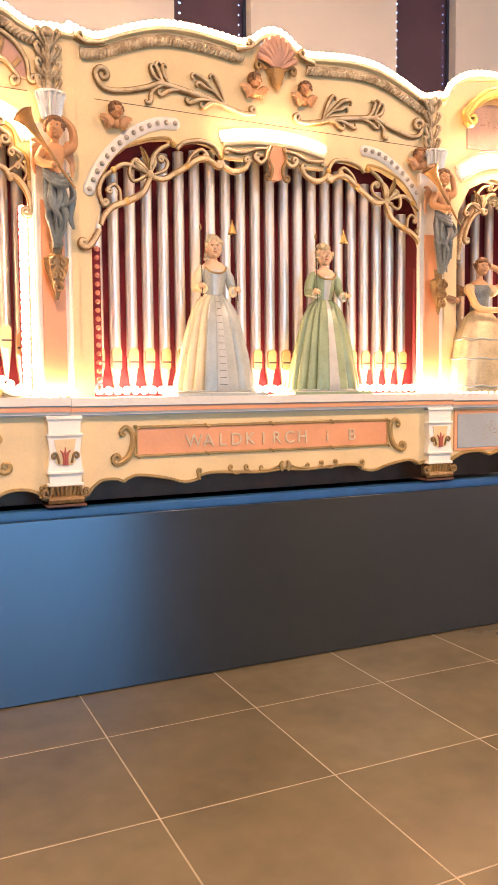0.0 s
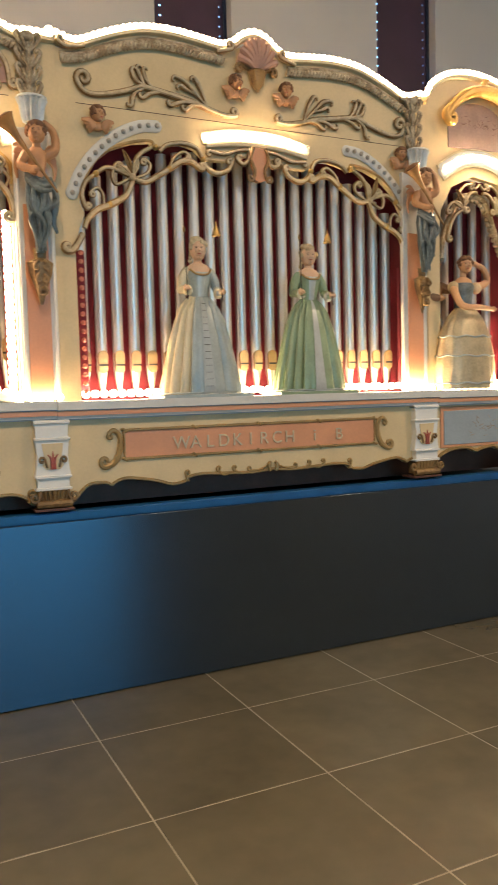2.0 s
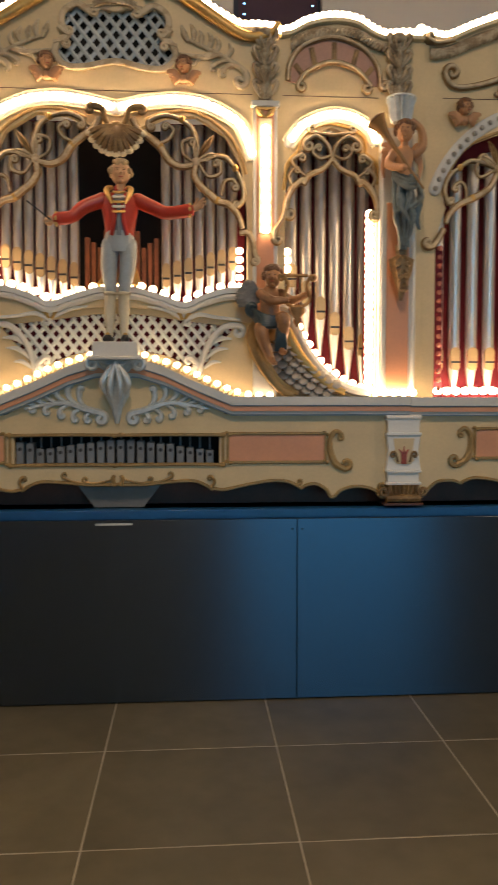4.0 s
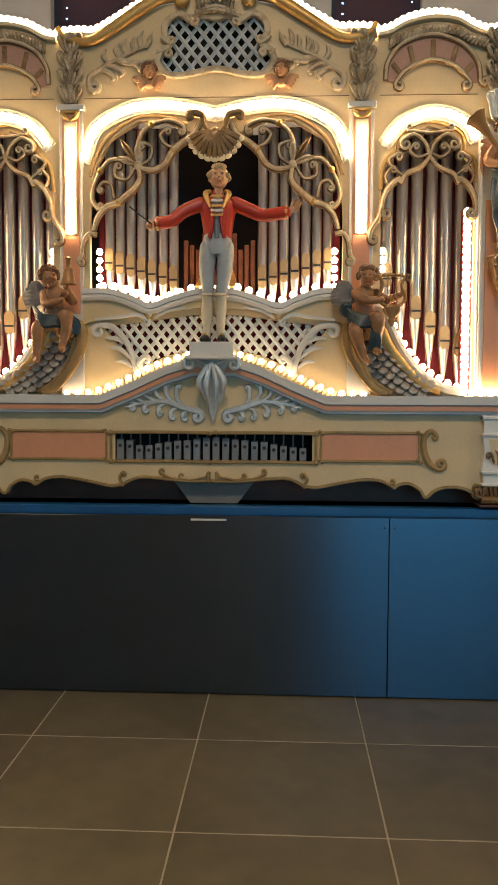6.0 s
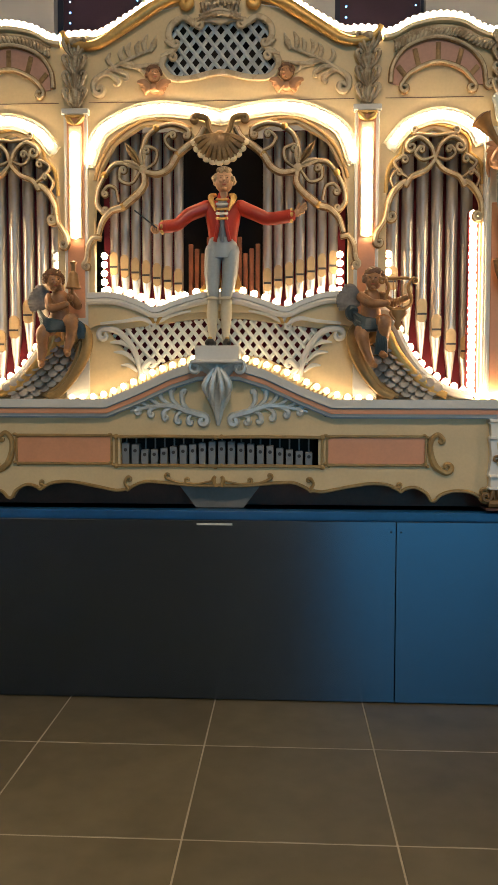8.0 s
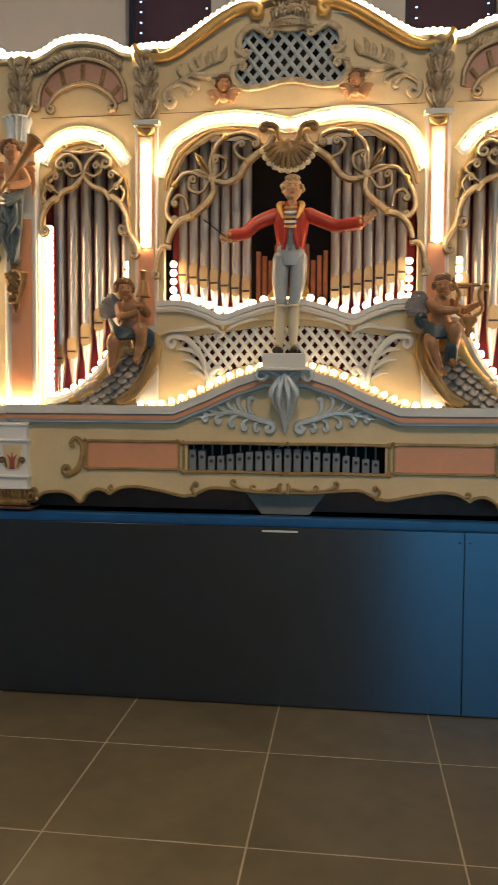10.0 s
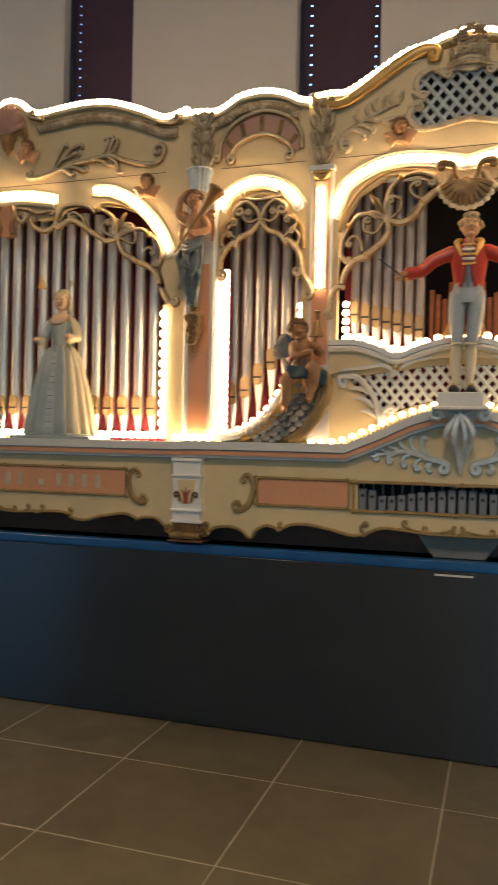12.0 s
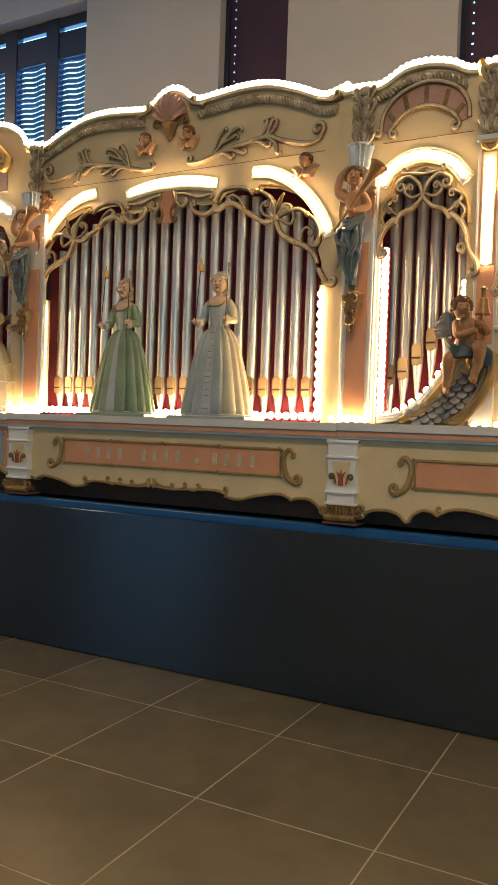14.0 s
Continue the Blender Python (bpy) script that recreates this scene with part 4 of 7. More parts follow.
    half = [([(0.065, 2.314), (0.089, 2.273), (0.138, 2.238), (0.177, 2.205), (0.211, 2.155), (0.259, 2.132), (0.317, 2.141)], (0.015, 0.018, 0.014), 0, 1),
            ([(0.320, 2.141), (0.314, 2.096), (0.339, 2.056), (0.381, 2.021), (0.408, 2.000), (0.454, 1.985), (0.491, 1.944), (0.509, 1.890)], (0.014, 0.018, 0.012), 0, 1),
            ([(0.497, 1.873), (0.530, 1.876), (0.553, 1.840), (0.560, 1.790), (0.572, 1.772)], (0.012, 0.016, 0.009), 0.015, -1),
            ([(0.322, 2.149), (0.325, 2.213), (0.304, 2.280), (0.264, 2.312)], (0.009, 0.013, 0.010), 0, 1),
            ([(0.326, 2.149), (0.380, 2.172), (0.440, 2.171), (0.479, 2.128)], (0.009, 0.013, 0.010), 0, 1),
            ([(0.314, 2.149), (0.271, 2.179), (0.265, 2.225), (0.301, 2.242)], (0.007, 0.010, 0.008), 0.016, -1),
            ([(0.332, 2.144), (0.368, 2.096), (0.416, 2.108), (0.418, 2.148)], (0.007, 0.010, 0.008), 0.015, 1),
            ([(0.177, 2.222), (0.210, 2.237), (0.229, 2.271), (0.205, 2.295)], (0.007, 0.010, 0.008), 0.013, 1),
            ([(0.264, 2.316), (0.198, 2.330), (0.137, 2.310), (0.128, 2.285)], (0.010, 0.012, 0.009), 0.012, 1),
            ([(0.479, 2.128), (0.507, 2.072), (0.514, 2.014), (0.492, 1.981)], (0.010, 0.012, 0.009), 0.012, -1),
            ([(0.423, 2.020), (0.435, 2.073), (0.467, 2.085), (0.489, 2.061)], (0.007, 0.010, 0.008), 0.012, -1)]
    grille(sec, half, 1, 0.0, label="carved cream and gilt scroll grille")
    for q in (1, -1):
        lily(sec, CX + q * 0.320, WY - 0.022, 2.149, q * 0.61, 0.125)
        for u, z in ((0.177, 2.207), (0.406, 2.002), (0.264, 2.314), (0.480, 2.128)):
            part("collar", ball(bmesh.new(), (CX + q * u, WY - 0.018, z), 0.015, 0.017, 0.015, 9, 6), GOLD, sec, "small gilt collar")
    # hanging shell over the figure
    bm = bmesh.new()
    shell_fan(sec, CX, 2.285, -1, 11, 0.105, 0.112, CARVED, "carved hanging scallop shell", WY - 0.022)
    for q in (1, -1):
        tube(bm, curl(flat_line([(0.01, 2.26), (0.04, 2.30), (0.055, 2.345), (0.10, 2.355)], q, WY - 0.03), 0.014, -q, 0.9), (0.008, 0.014, 0.010), 7)
    part("shell_scroll", bm, CARVED, sec, "pair of carved scrolls over the shell")
    # parapet before the pipes
    wav = [(0, 1.652), (0.08, 1.648), (0.18, 1.62), (0.27, 1.592), (0.34, 1.62), (0.44, 1.650), (0.553, 1.650)]
    top = outline(both(wav), 5)
    bm = bmesh.new()
    slab(bm, [top + [(x, z - 0.022) for x, z in top[::-1]]], WY - 0.045, 0.12)
    part("parapet_cap", bm, WHITE, sec, "white wavy parapet cap")
    bm = bmesh.new()
    tube(bm, [Vector((x, WY - 0.03, z - 0.035)) for x, z in top], 0.014, 8, 1.2)
    part("parapet_moulding", bm, GREY_WHITE, sec)
    low = outline(both([(0, 1.575), (0.27, 1.55), (0.50, 1.522), (0.553, 1.50)]), 4)
    bm = bmesh.new()
    slab(bm, [[(x, z - 0.04) for x, z in top] + [(x, z) for x, z in low[::-1]]], WY - 0.024, 0.02)
    part("parapet_board", bm, CREAM, sec)
    bulb_row([Vector((x, WY + 0.06, z + 0.022)) for x, z in top if abs(x - CX) < 0.50], 0.05, sec, True, 0.0165, 0, BULB_PIPE)
    # lattice framing scrolls
    for q in (1, -1):
        ls = [(curl(flat_line([(0.33, 1.29), (0.34, 1.35), (0.37, 1.43), (0.43, 1.495), (0.49, 1.505)], q, WY - 0.012), 0.026, -q, 0.9), (0.012, 0.014, 0.010)),
              (flat_line([(0.36, 1.37), (0.40, 1.405), (0.45, 1.41)], q, WY - 0.01), (0.006, 0.011, 0.003)),
              (flat_line([(0.35, 1.33), (0.385, 1.355), (0.42, 1.355)], q, WY - 0.01), (0.006, 0.010, 0.003)),
              (flat_line([(0.385, 1.43), (0.42, 1.45), (0.465, 1.45)], q, WY - 0.01), (0.006, 0.011, 0.003)),
              (curl(flat_line([(0.50, 1.525), (0.40, 1.535), (0.33, 1.545), (0.28, 1.525)], q, WY - 0.03), 0.014, q, 0.8), (0.006, 0.010, 0.008)),
              (curl(flat_line([(0.20, 1.56), (0.24, 1.54), (0.265, 1.54)], q, WY - 0.03), 0.016, q, 0.8), (0.006, 0.010, 0.008)),
              (flat_line([(0.12, 1.575), (0.20, 1.56), (0.262, 1.528)], q, WY - 0.03), (0.004, 0.009, 0.007)),
              (curl(flat_line([(0.30, 1.32), (0.32, 1.345), (0.30, 1.37)], q, WY - 0.02), 0.016, q, 0.8), (0.012, 0.014, 0.008))]
        strokes("lattice_scroll", ls, sec, GREY_WHITE, 0.8, 7, "grey-white carved scroll beside the lattice")
        for du, lean in ((-0.022, -1), (0.022, 1)):
            sp = curl(flat_line([(0.268 + du * 0.3, 1.525), (0.268 + du * 0.8, 1.548), (0.268 + du * 1.5, 1.572)], q, WY - 0.034), 0.010, -lean * q, 0.7, 8)
            strokes("gilt_sprig", [(sp, (0.006, 0.011, 0.004))], sec, GOLD, 0.8, 7, "small gilt leaf sprig")
        bm = leaf_band(flat_line([(0.56, 1.212), (0.48, 1.228), (0.36, 1.283), (0.25, 1.336), (0.09, 1.385)], q, WY - 0.01), 0.02, 0.017, WY - 0.02, 1.2)
        part("fringe", bm, CREAM_PALE, sec, "row of small cream carved leaves")
        bulb_row(flat_line([(0.62, 1.223), (0.50, 1.232), (0.36, 1.287), (0.25, 1.338), (0.09, 1.388)], q, WY - 0.045), 0.045, sec, True, 0.013, 0.0, BULB_SOFT)
    # pipes behind the grille
    for q in (1, -1):
        for k in range(7):
            u = 0.475 - k * 0.047
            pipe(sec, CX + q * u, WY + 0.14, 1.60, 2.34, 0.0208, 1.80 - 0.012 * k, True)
    for k in range(12):
        u = (k - 5.5) * 0.027
        bm = bmesh.new()
        cuboid(bm, CX + u - 0.010, CX + u + 0.010, WY + 0.2, WY + 0.225, 1.58, 1.78 + 0.02 * abs(k - 5.5) - 0.0 * k + 0.09 * (abs(k - 5.5) < 3), 0.002)
        part("wooden_pipe", bm, WOOD_PIPE, sec, "reddish square wooden pipe")
    bm = bmesh.new()
    lathe(bm, (CX, WY + 0.11, 1.67), [(0.105, 0), (0.10, 0.008), (0.082, 0.03), (0.070, 0.07), (0.060, 0.10), (0.035, 0.12), (0.012, 0.125)], 20)
    part("bell", bm, GOLD, sec, "brass bell")
    for a, b in ((0.19, 0.53), (-0.53, -0.19)):
        bm = bmesh.new()
        cuboid(bm, CX + a, CX + b, WY + 0.175, WY + 0.18, 1.56, 2.36)
        part("cloth_back", bm, RED_CLOTH, sec, "red cloth behind the pipes")
    # lower board with keyboard window
    bot = [(0, 0.862), (0.06, 0.86), (0.125, 0.862), (0.25, 0.873), (0.31, 0.873), (0.36, 0.853), (0.377, 0.84), (0.39, 0.842), (0.43, 0.838), (0.52, 0.856), (0.62, 0.872), (0.69, 0.868), (0.735, 0.848), (0.747, 0.84),
           (0.765, 0.852), (0.806, 0.858), (0.85, 0.835), (0.868, 0.806), (0.885, 0.806), (0.91, 0.83), (0.96, 0.845), (1.02, 0.842), (1.06, 0.825), (1.08, 0.803), (1.13, 0.80)]
    low = outline(both(bot), 2)
    arch = [(0, 1.297), (0.10, 1.297), (0.19, 1.272), (0.32, 1.210), (0.41, 1.160), (0.44, 1.145), (1.13, 1.145)]
    topl = [(CX + u, z) for u, z in both(arch)]
    win = [(CX - 0.41, 0.945), (CX + 0.41, 0.945), (CX + 0.41, 1.061), (CX - 0.41, 1.061)]
    bm = bmesh.new()
    slab(bm, [low + topl[::-1], win], PY, 0.03)
    part("lower_board", bm, CREAM, sec, "cream lower board with a scalloped edge", False)
    for q in (1, -1):
        edge_bead(sec, bot, q)
    ls = []
    for q in (1, -1):
        ls.append((curl(flat_line([(0.03, 0.885), (0.09, 0.872), (0.13, 0.876)], q, PY - 0.006), 0.012, q, 0.8), (0.004, 0.007, 0.005)))
        ls.append((curl(flat_line([(0.10, 0.872), (0.17, 0.878), (0.215, 0.895)], q, PY - 0.006), 0.012, q, 0.8), (0.004, 0.007, 0.005)))
        ls.append((curl(flat_line([(0.375, 0.85), (0.39, 0.875), (0.38, 0.895)], q, PY - 0.006), 0.010, q, 0.8), (0.006, 0.008, 0.005)))
        ls.append((flat_line([(0.012, 0.862), (0.020, 0.89), (0.012, 0.905)], q, PY - 0.01), (0.008, 0.010, 0.006)))
        ls.append((curl(flat_line([(0.72, 0.86), (0.74, 0.865)], q, PY - 0.006), 0.010, q, 0.8), (0.006, 0.007, 0.005)))
        ls.append((curl(flat_line([(1.065, 0.812), (1.09, 0.835)], q, PY - 0.006), 0.018, q, 0.9), (0.008, 0.009, 0.006)))
    for one in ls:
        strokes("edge_scroll", [one], sec, BRONZE, 0.9)
    shelf_edge(sec, [(0.0, 1.367), (0.085, 1.364), (0.19, 1.332), (0.33, 1.268), (0.46, 1.216), (1.19, 1.216)], 1)
    shelf_edge(sec, [(0.0, 1.367), (0.085, 1.364), (0.19, 1.332), (0.33, 1.268), (0.46, 1.216), (1.19, 1.216)], -1)
    bm = bmesh.new()
    for q in (1, -1):
        slab(bm, [[(CX + q * u, z) for u, z in [(1.19, 1.21), (0.46, 1.21), (0.33, 1.26), (0.19, 1.324), (0.0, 1.36), (0.0, 1.34), (0.19, 1.30), (0.33, 1.25), (0.46, 1.19), (1.19, 1.19)]]], 0.60, 0.4)
    part("shelf", bm, GREY_WHITE, sec, "grey-white figure shelf")
    for q in (1, -1):
        framed_panel(sec, 0.445, 0.845, 0.953, 1.068, q, SALMON, 1)
        c_scroll(sec, 0.86, 0.945, 1.065, q)
        # pale leaf relief beside the bracket
        ls = [(curl(flat_line([(0.365, 1.168), (0.28, 1.185), (0.20, 1.19), (0.12, 1.165), (0.06, 1.15)], q, PY - 0.006), 0.022, q, 1.0), (0.005, 0.011, 0.009))]
        for k, (u, z, du, dz, ct) in enumerate([(0.31, 1.178, 0.040, 0.028, 1), (0.275, 1.184, 0.045, 0.042, 1), (0.235, 1.189, 0.048, 0.056, 1), (0.195, 1.19, 0.045, 0.066, 1), (0.155, 1.182, 0.040, 0.074, 1), (0.115, 1.165, 0.035, 0.080, 1),
                                               (0.29, 1.182, 0.050, -0.018, -1), (0.235, 1.189, 0.050, -0.034, -1), (0.185, 1.188, 0.042, -0.046, -1), (0.14, 1.172, 0.034, -0.044, -1), (0.10, 1.158, 0.024, -0.034, -1)]):
            ls.append((curl(flat_line([(u, z), (u + du * 0.9, z + dz * 0.45), (u + du, z + dz)], q, PY - 0.006), 0.009, ct * q, 0.8, 8), (0.004, 0.0095, 0.005)))
        ls = [(p, tuple(1.4 * r for r in rr)) for p, rr in ls]
        strokes("leaf_relief", ls, sec, SILVERED, 1.1, 6, "silver-grey leaf relief")
    bm = bmesh.new()
    for z in (0.945, 1.063):
        for q in (1, -1):
            tube(bm, flat_line([(0.0, z), (0.2, z + 0.002), (0.42, z)], q, PY - 0.006), 0.007, 6)
            ball(bm, (CX + q * 0.012, PY - 0.008, z + 0.003 * q), 0.010, 0.008, 0.009, 7, 5)
            ball(bm, (CX + q * 0.425, PY - 0.008, z), 0.012, 0.008, 0.012, 7, 5)
    for q in (1, -1):
        tube(bm, [Vector((CX + q * 0.425, PY - 0.006, 0.94)), Vector((CX + q * 0.425, PY - 0.006, 1.07))], 0.006, 6)
    part("keyboard_border", bm, BRONZE, sec, "dull gold scrolled border")
    # added dark sheet that gives the shaded depth behind the keys
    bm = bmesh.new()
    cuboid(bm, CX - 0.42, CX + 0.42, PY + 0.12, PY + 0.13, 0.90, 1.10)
    part("keyboard_dark_sheet", bm, UNLIT_DARK, sec)
    rnd = random.Random(7)
    hs = [0.090, 0.085, 0.062, 0.063, 0.070, 0.076, 0.083, 0.086, 0.092, 0.096, 0.098, 0.096, 0.091, 0.087, 0.082, 0.081, 0.070, 0.065, 0.058, 0.054]
    for k, h in enumerate(hs):
        x = CX - 0.392 + k * 0.0402
        bm = bmesh.new()
        cuboid(bm, x - 0.0145, x + 0.0145, PY + 0.02, PY + 0.08, 0.945, 0.947 + h, 0.002)
        key = part("key_block", bm, KEY_GREY, sec, "grey block with a dark round mark")
        bm = bmesh.new()
        tube(bm, [Vector((x, PY + 0.021, 0.947 + h * 0.68)), Vector((x, PY + 0.018, 0.947 + h * 0.68))], 0.0075, 10)
        part("key_mark", bm, BLACK, key)
        bm = bmesh.new()
        tube(bm, [Vector((x, PY + 0.05, 0.94 + h)), Vector((x, PY + 0.05, 1.06))], 0.0035, 6)
        part("key_wire", bm, KEY_GREY, key)
    # bracket under the bandmaster
    bm = bmesh.new()
    cuboid(bm, CX - 0.088, CX + 0.088, 0.41, 0.56, 1.368, 1.426, 0.003)
    cuboid(bm, CX - 0.105, CX + 0.105, 0.39, 0.56, 1.356, 1.370, 0.004)
    part("bracket_block", bm, GREY_WHITE, sec, "grey-white block")
    bm = bmesh.new()
    lathe(bm, (CX, 0.485, 0), [(0.095, 1.356), (0.085, 1.335), (0.06, 1.31), (0.05, 1.27), (0.045, 1.22), (0.02, 1.17), (0.016, 1.15), (0.006, 1.11)], 24, 0.6, 0, ripple=lambda a, f: 1 + 0.10 * math.cos(a * 9))
    for q in (1, -1):
        tube(bm, curl([Vector((CX + q * 0.02, 0.43, 1.335)), Vector((CX + q * 0.075, 0.43, 1.365))], 0.028, -q, 1.2), 0.010, 7)
        tube(bm, smooth_line([(CX + q * 0.01, 0.425, 1.34), (CX + q * 0.05, 0.42, 1.27), (CX + q * 0.035, 0.435, 1.22)], 4), (0.010, 0.014, 0.003), 7)
        tube(bm, smooth_line([(CX + q * 0.0, 0.42, 1.35), (CX + q * 0.02, 0.412, 1.26), (CX + q * 0.012, 0.43, 1.19)], 4), (0.008, 0.012, 0.003), 7)
    part("bracket", bm, SILVERED, sec, "silver-grey acanthus bracket")
    top_lights(sec, both([(0, 2.882), (0.09, 2.868), (0.16, 2.845), (0.26, 2.822), (0.40, 2.742), (0.50, 2.690), (0.56, 2.690), (0.612, 2.688), (0.655, 2.682)]), 1, 0.0)
    SECTIONS["middle"] = sec
    line_across(sec, -0.55, 0.55, 2.425)
    return sec


settle(bandmaster_section())


# ---- the narrow bay beside it, once on either side ----
def side_bay(s):
    sec = thing("organ_side_bay", CX + s * 0.95, PY, 1.22, "narrow cream organ bay with pointed scroll grille and lights", "organ front", "side bays")
    M = 0.895
    top = [(0.667, 2.652), (0.72, 2.665), (0.79, 2.698), (0.895, 2.718), (1.0, 2.709), (1.07, 2.675), (1.16, 2.653), (1.308, 2.65)]
    rim = outline(top, 5, 0, s) + [(CX + s * 1.308, 1.15), (CX + s * 0.667, 1.15)]
    hole = [(1.095, 1.22), (1.095, 2.10), (1.085, 2.15), (1.03, 2.20), (1.01, 2.265), (0.89, 2.305), (0.785, 2.26), (0.76, 2.20), (0.705, 2.14), (0.690, 2.06), (0.690, 1.62), (0.76, 1.45), (0.88, 1.29), (1.02, 1.225)]
    hole = [(CX + s * u, z) for u, z in hole]
    bm = bmesh.new()
    slab(bm, [rim, hole], WY, 0.035)
    part("front_board", bm, CREAM, sec, "cream painted front board", False)
    cornice_leaves(sec, top[1:-1], s, 0)
    top_lights(sec, [(0.667, 2.672), (0.72, 2.682), (0.79, 2.716), (0.895, 2.736), (1.0, 2.727), (1.07, 2.692), (1.13, 2.672), (1.20, 2.678), (1.30, 2.676)], s, 0)
    # painted arch panel in segments
    bm = bmesh.new()
    o = [(1.105, 2.47), (1.09, 2.55), (1.02, 2.62), (0.895, 2.655), (0.77, 2.62), (0.71, 2.55), (0.70, 2.48)]
    i = [(0.745, 2.47), (0.79, 2.52), (0.893, 2.557), (1.0, 2.53), (1.06, 2.47)]
    slab(bm, [outline(o, 5, 0, s) + outline(i, 5, 0, s)], WY - 0.008, 0.02)
    part("arch_field", bm, SALMON_DULL, sec, "dull salmon arched field")
    for k in range(5):
        bm = bmesh.new()
        a = math.radians(25 + 32 * k)
        c = Vector((CX + s * 0.90, WY - 0.01, 2.47))
        tube(bm, [c + Vector((math.cos(a) * 0.155, 0, math.sin(a) * 0.085)), c + Vector((math.cos(a) * 0.19, 0, math.sin(a) * 0.165))], 0.012, 5, 0.4)
        part("arch_rib", bm, CARVED, sec)
    line_across(sec, min(s * 0.68, s * 1.10), max(s * 0.68, s * 1.10), 2.425)
    ls = [(curl(curl(flat_line(o[::-1], s, WY - 0.012), 0.018, s * 1, 1.0), 0.001, s, 0.1, 2), 0.012), (curl(flat_line(i[:], s, WY - 0.014), 0.02, -s, 1.0), 0.011), (curl(flat_line(i[::-1], s, WY - 0.014), 0.02, s, 1.0), 0.011)]
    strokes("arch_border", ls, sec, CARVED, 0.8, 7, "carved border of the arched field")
    light_strip([(1.085, 2.258), (1.055, 2.305), (0.985, 2.342), (0.89, 2.352), (0.775, 2.312), (0.712, 2.245)], sec, s)
    strokes("arch_moulding", [(flat_line([(1.045, 2.20), (1.025, 2.275), (0.89, 2.318), (0.77, 2.272), (0.745, 2.20)], s, WY - 0.004), 0.007), (flat_line([(1.10, 2.08), (1.092, 2.16), (1.04, 2.205)], s, WY - 0.004), 0.009), (flat_line([(0.685, 2.05), (0.70, 2.15), (0.75, 2.205)], s, WY - 0.004), 0.009)], sec, GOLD, 0.6, 7)
    half = [([(0, 2.176), (0.04, 2.135), (0.10, 2.11), (0.125, 2.075), (0.13, 2.09), (0.17, 2.06), (0.198, 2.01), (0.205, 1.955)], (0.010, 0.014, 0.010), 0.018, -1),
            ([(0, 2.176), (0.02, 2.23), (0.07, 2.265), (0.115, 2.245)], (0.009, 0.011, 0.008), 0.02, -1),
            ([(0.005, 2.19), (0.05, 2.175), (0.085, 2.20), (0.07, 2.225)], (0.006, 0.009, 0.006), 0.012, 1),
            ([(0.115, 2.105), (0.15, 2.13), (0.175, 2.165), (0.14, 2.19)], (0.006, 0.009, 0.006), 0.014, 1),
            ([(0.17, 2.06), (0.19, 2.10), (0.165, 2.135)], (0.006, 0.008, 0.005), 0.012, 1),
            ([(0.0, 2.27), (0.05, 2.275), (0.09, 2.28)], (0.007, 0.008, 0.006), 0.012, 1)]
    grille(sec, [(p, tuple(1.12 * r for r in rr), 1.15 * c, t) for p, rr, c, t in half], s, M)
    ls = [(curl(flat_line([(0.685, 1.97), (0.675, 1.93), (0.645, 1.885), (0.638, 1.85)], s, WY - 0.03), 0.018, s, 0.9), (0.008, 0.016, 0.008))]
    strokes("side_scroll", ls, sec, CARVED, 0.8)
    # pipes and cloth
    for k in range(6):
        u = 0.735 + k * 0.066
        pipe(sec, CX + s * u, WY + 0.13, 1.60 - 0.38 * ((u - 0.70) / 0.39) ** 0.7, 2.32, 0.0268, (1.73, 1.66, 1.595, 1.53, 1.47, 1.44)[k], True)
    bm = bmesh.new()
    cuboid(bm, CX + s * 0.895 - 0.26, CX + s * 0.895 + 0.26, WY + 0.175, WY + 0.18, 1.2, 2.34)
    part("cloth_back", bm, RED_CLOTH, sec, "red cloth behind the pipes")
    # column of bulbs at the outer jamb
    bm = bmesh.new()
    cuboid(bm, CX + s * 1.072 - 0.022, CX + s * 1.072 + 0.022, WY + 0.02, WY + 0.05, 1.23, 1.98, 0.003)
    jam = part("light_strip", bm, RED_CLOTH, sec)
    bulb_row([Vector((CX + s * 1.068, WY + 0.01, 1.25)), Vector((CX + s * 1.068, WY + 0.01, 1.98))], 0.031, jam, True, 0.018, 0)
    bulb_row([Vector((CX + s * 0.705, WY + 0.04, 1.74)), Vector((CX + s * 0.705, WY + 0.04, 1.83))], 0.036, sec, True, 0.016, 0, BULB_PIPE)
    bulb_row(flat_line([(1.04, 1.255), (0.96, 1.29), (0.86, 1.36), (0.78, 1.47), (0.73, 1.56)], s, WY + 0.03), 0.043, sec, True, 0.0165, 0, BULB_PIPE)
    # sweeping scroll bench
    curve = [(1.07, 1.232), (0.97, 1.25), (0.87, 1.31), (0.79, 1.40), (0.735, 1.50), (0.70, 1.57), (0.66, 1.575)]
    bm = bmesh.new()
    tube(bm, flat_line(curve, s, WY - 0.01), 0.020, 8, 1.3)
    part("bench_rim", bm, WHITE, sec, "white curved rim")
    p = curl(flat_line([(0.95, 1.232), (0.86, 1.275), (0.77, 1.36), (0.715, 1.43), (0.70, 1.47)], s, WY - 0.05), 0.03, s, 1.1)
    strokes("bench_roll", [(p, (0.014, 0.026, 0.015))], sec, GOLD, 0.8, 9, "gilt roll of the scroll bench")
    p = curl(flat_line([(0.72, 1.225), (0.66, 1.25), (0.59, 1.33), (0.545, 1.42), (0.55, 1.49), (0.60, 1.51)], s, WY - 0.07), 0.035, -s, 1.0)
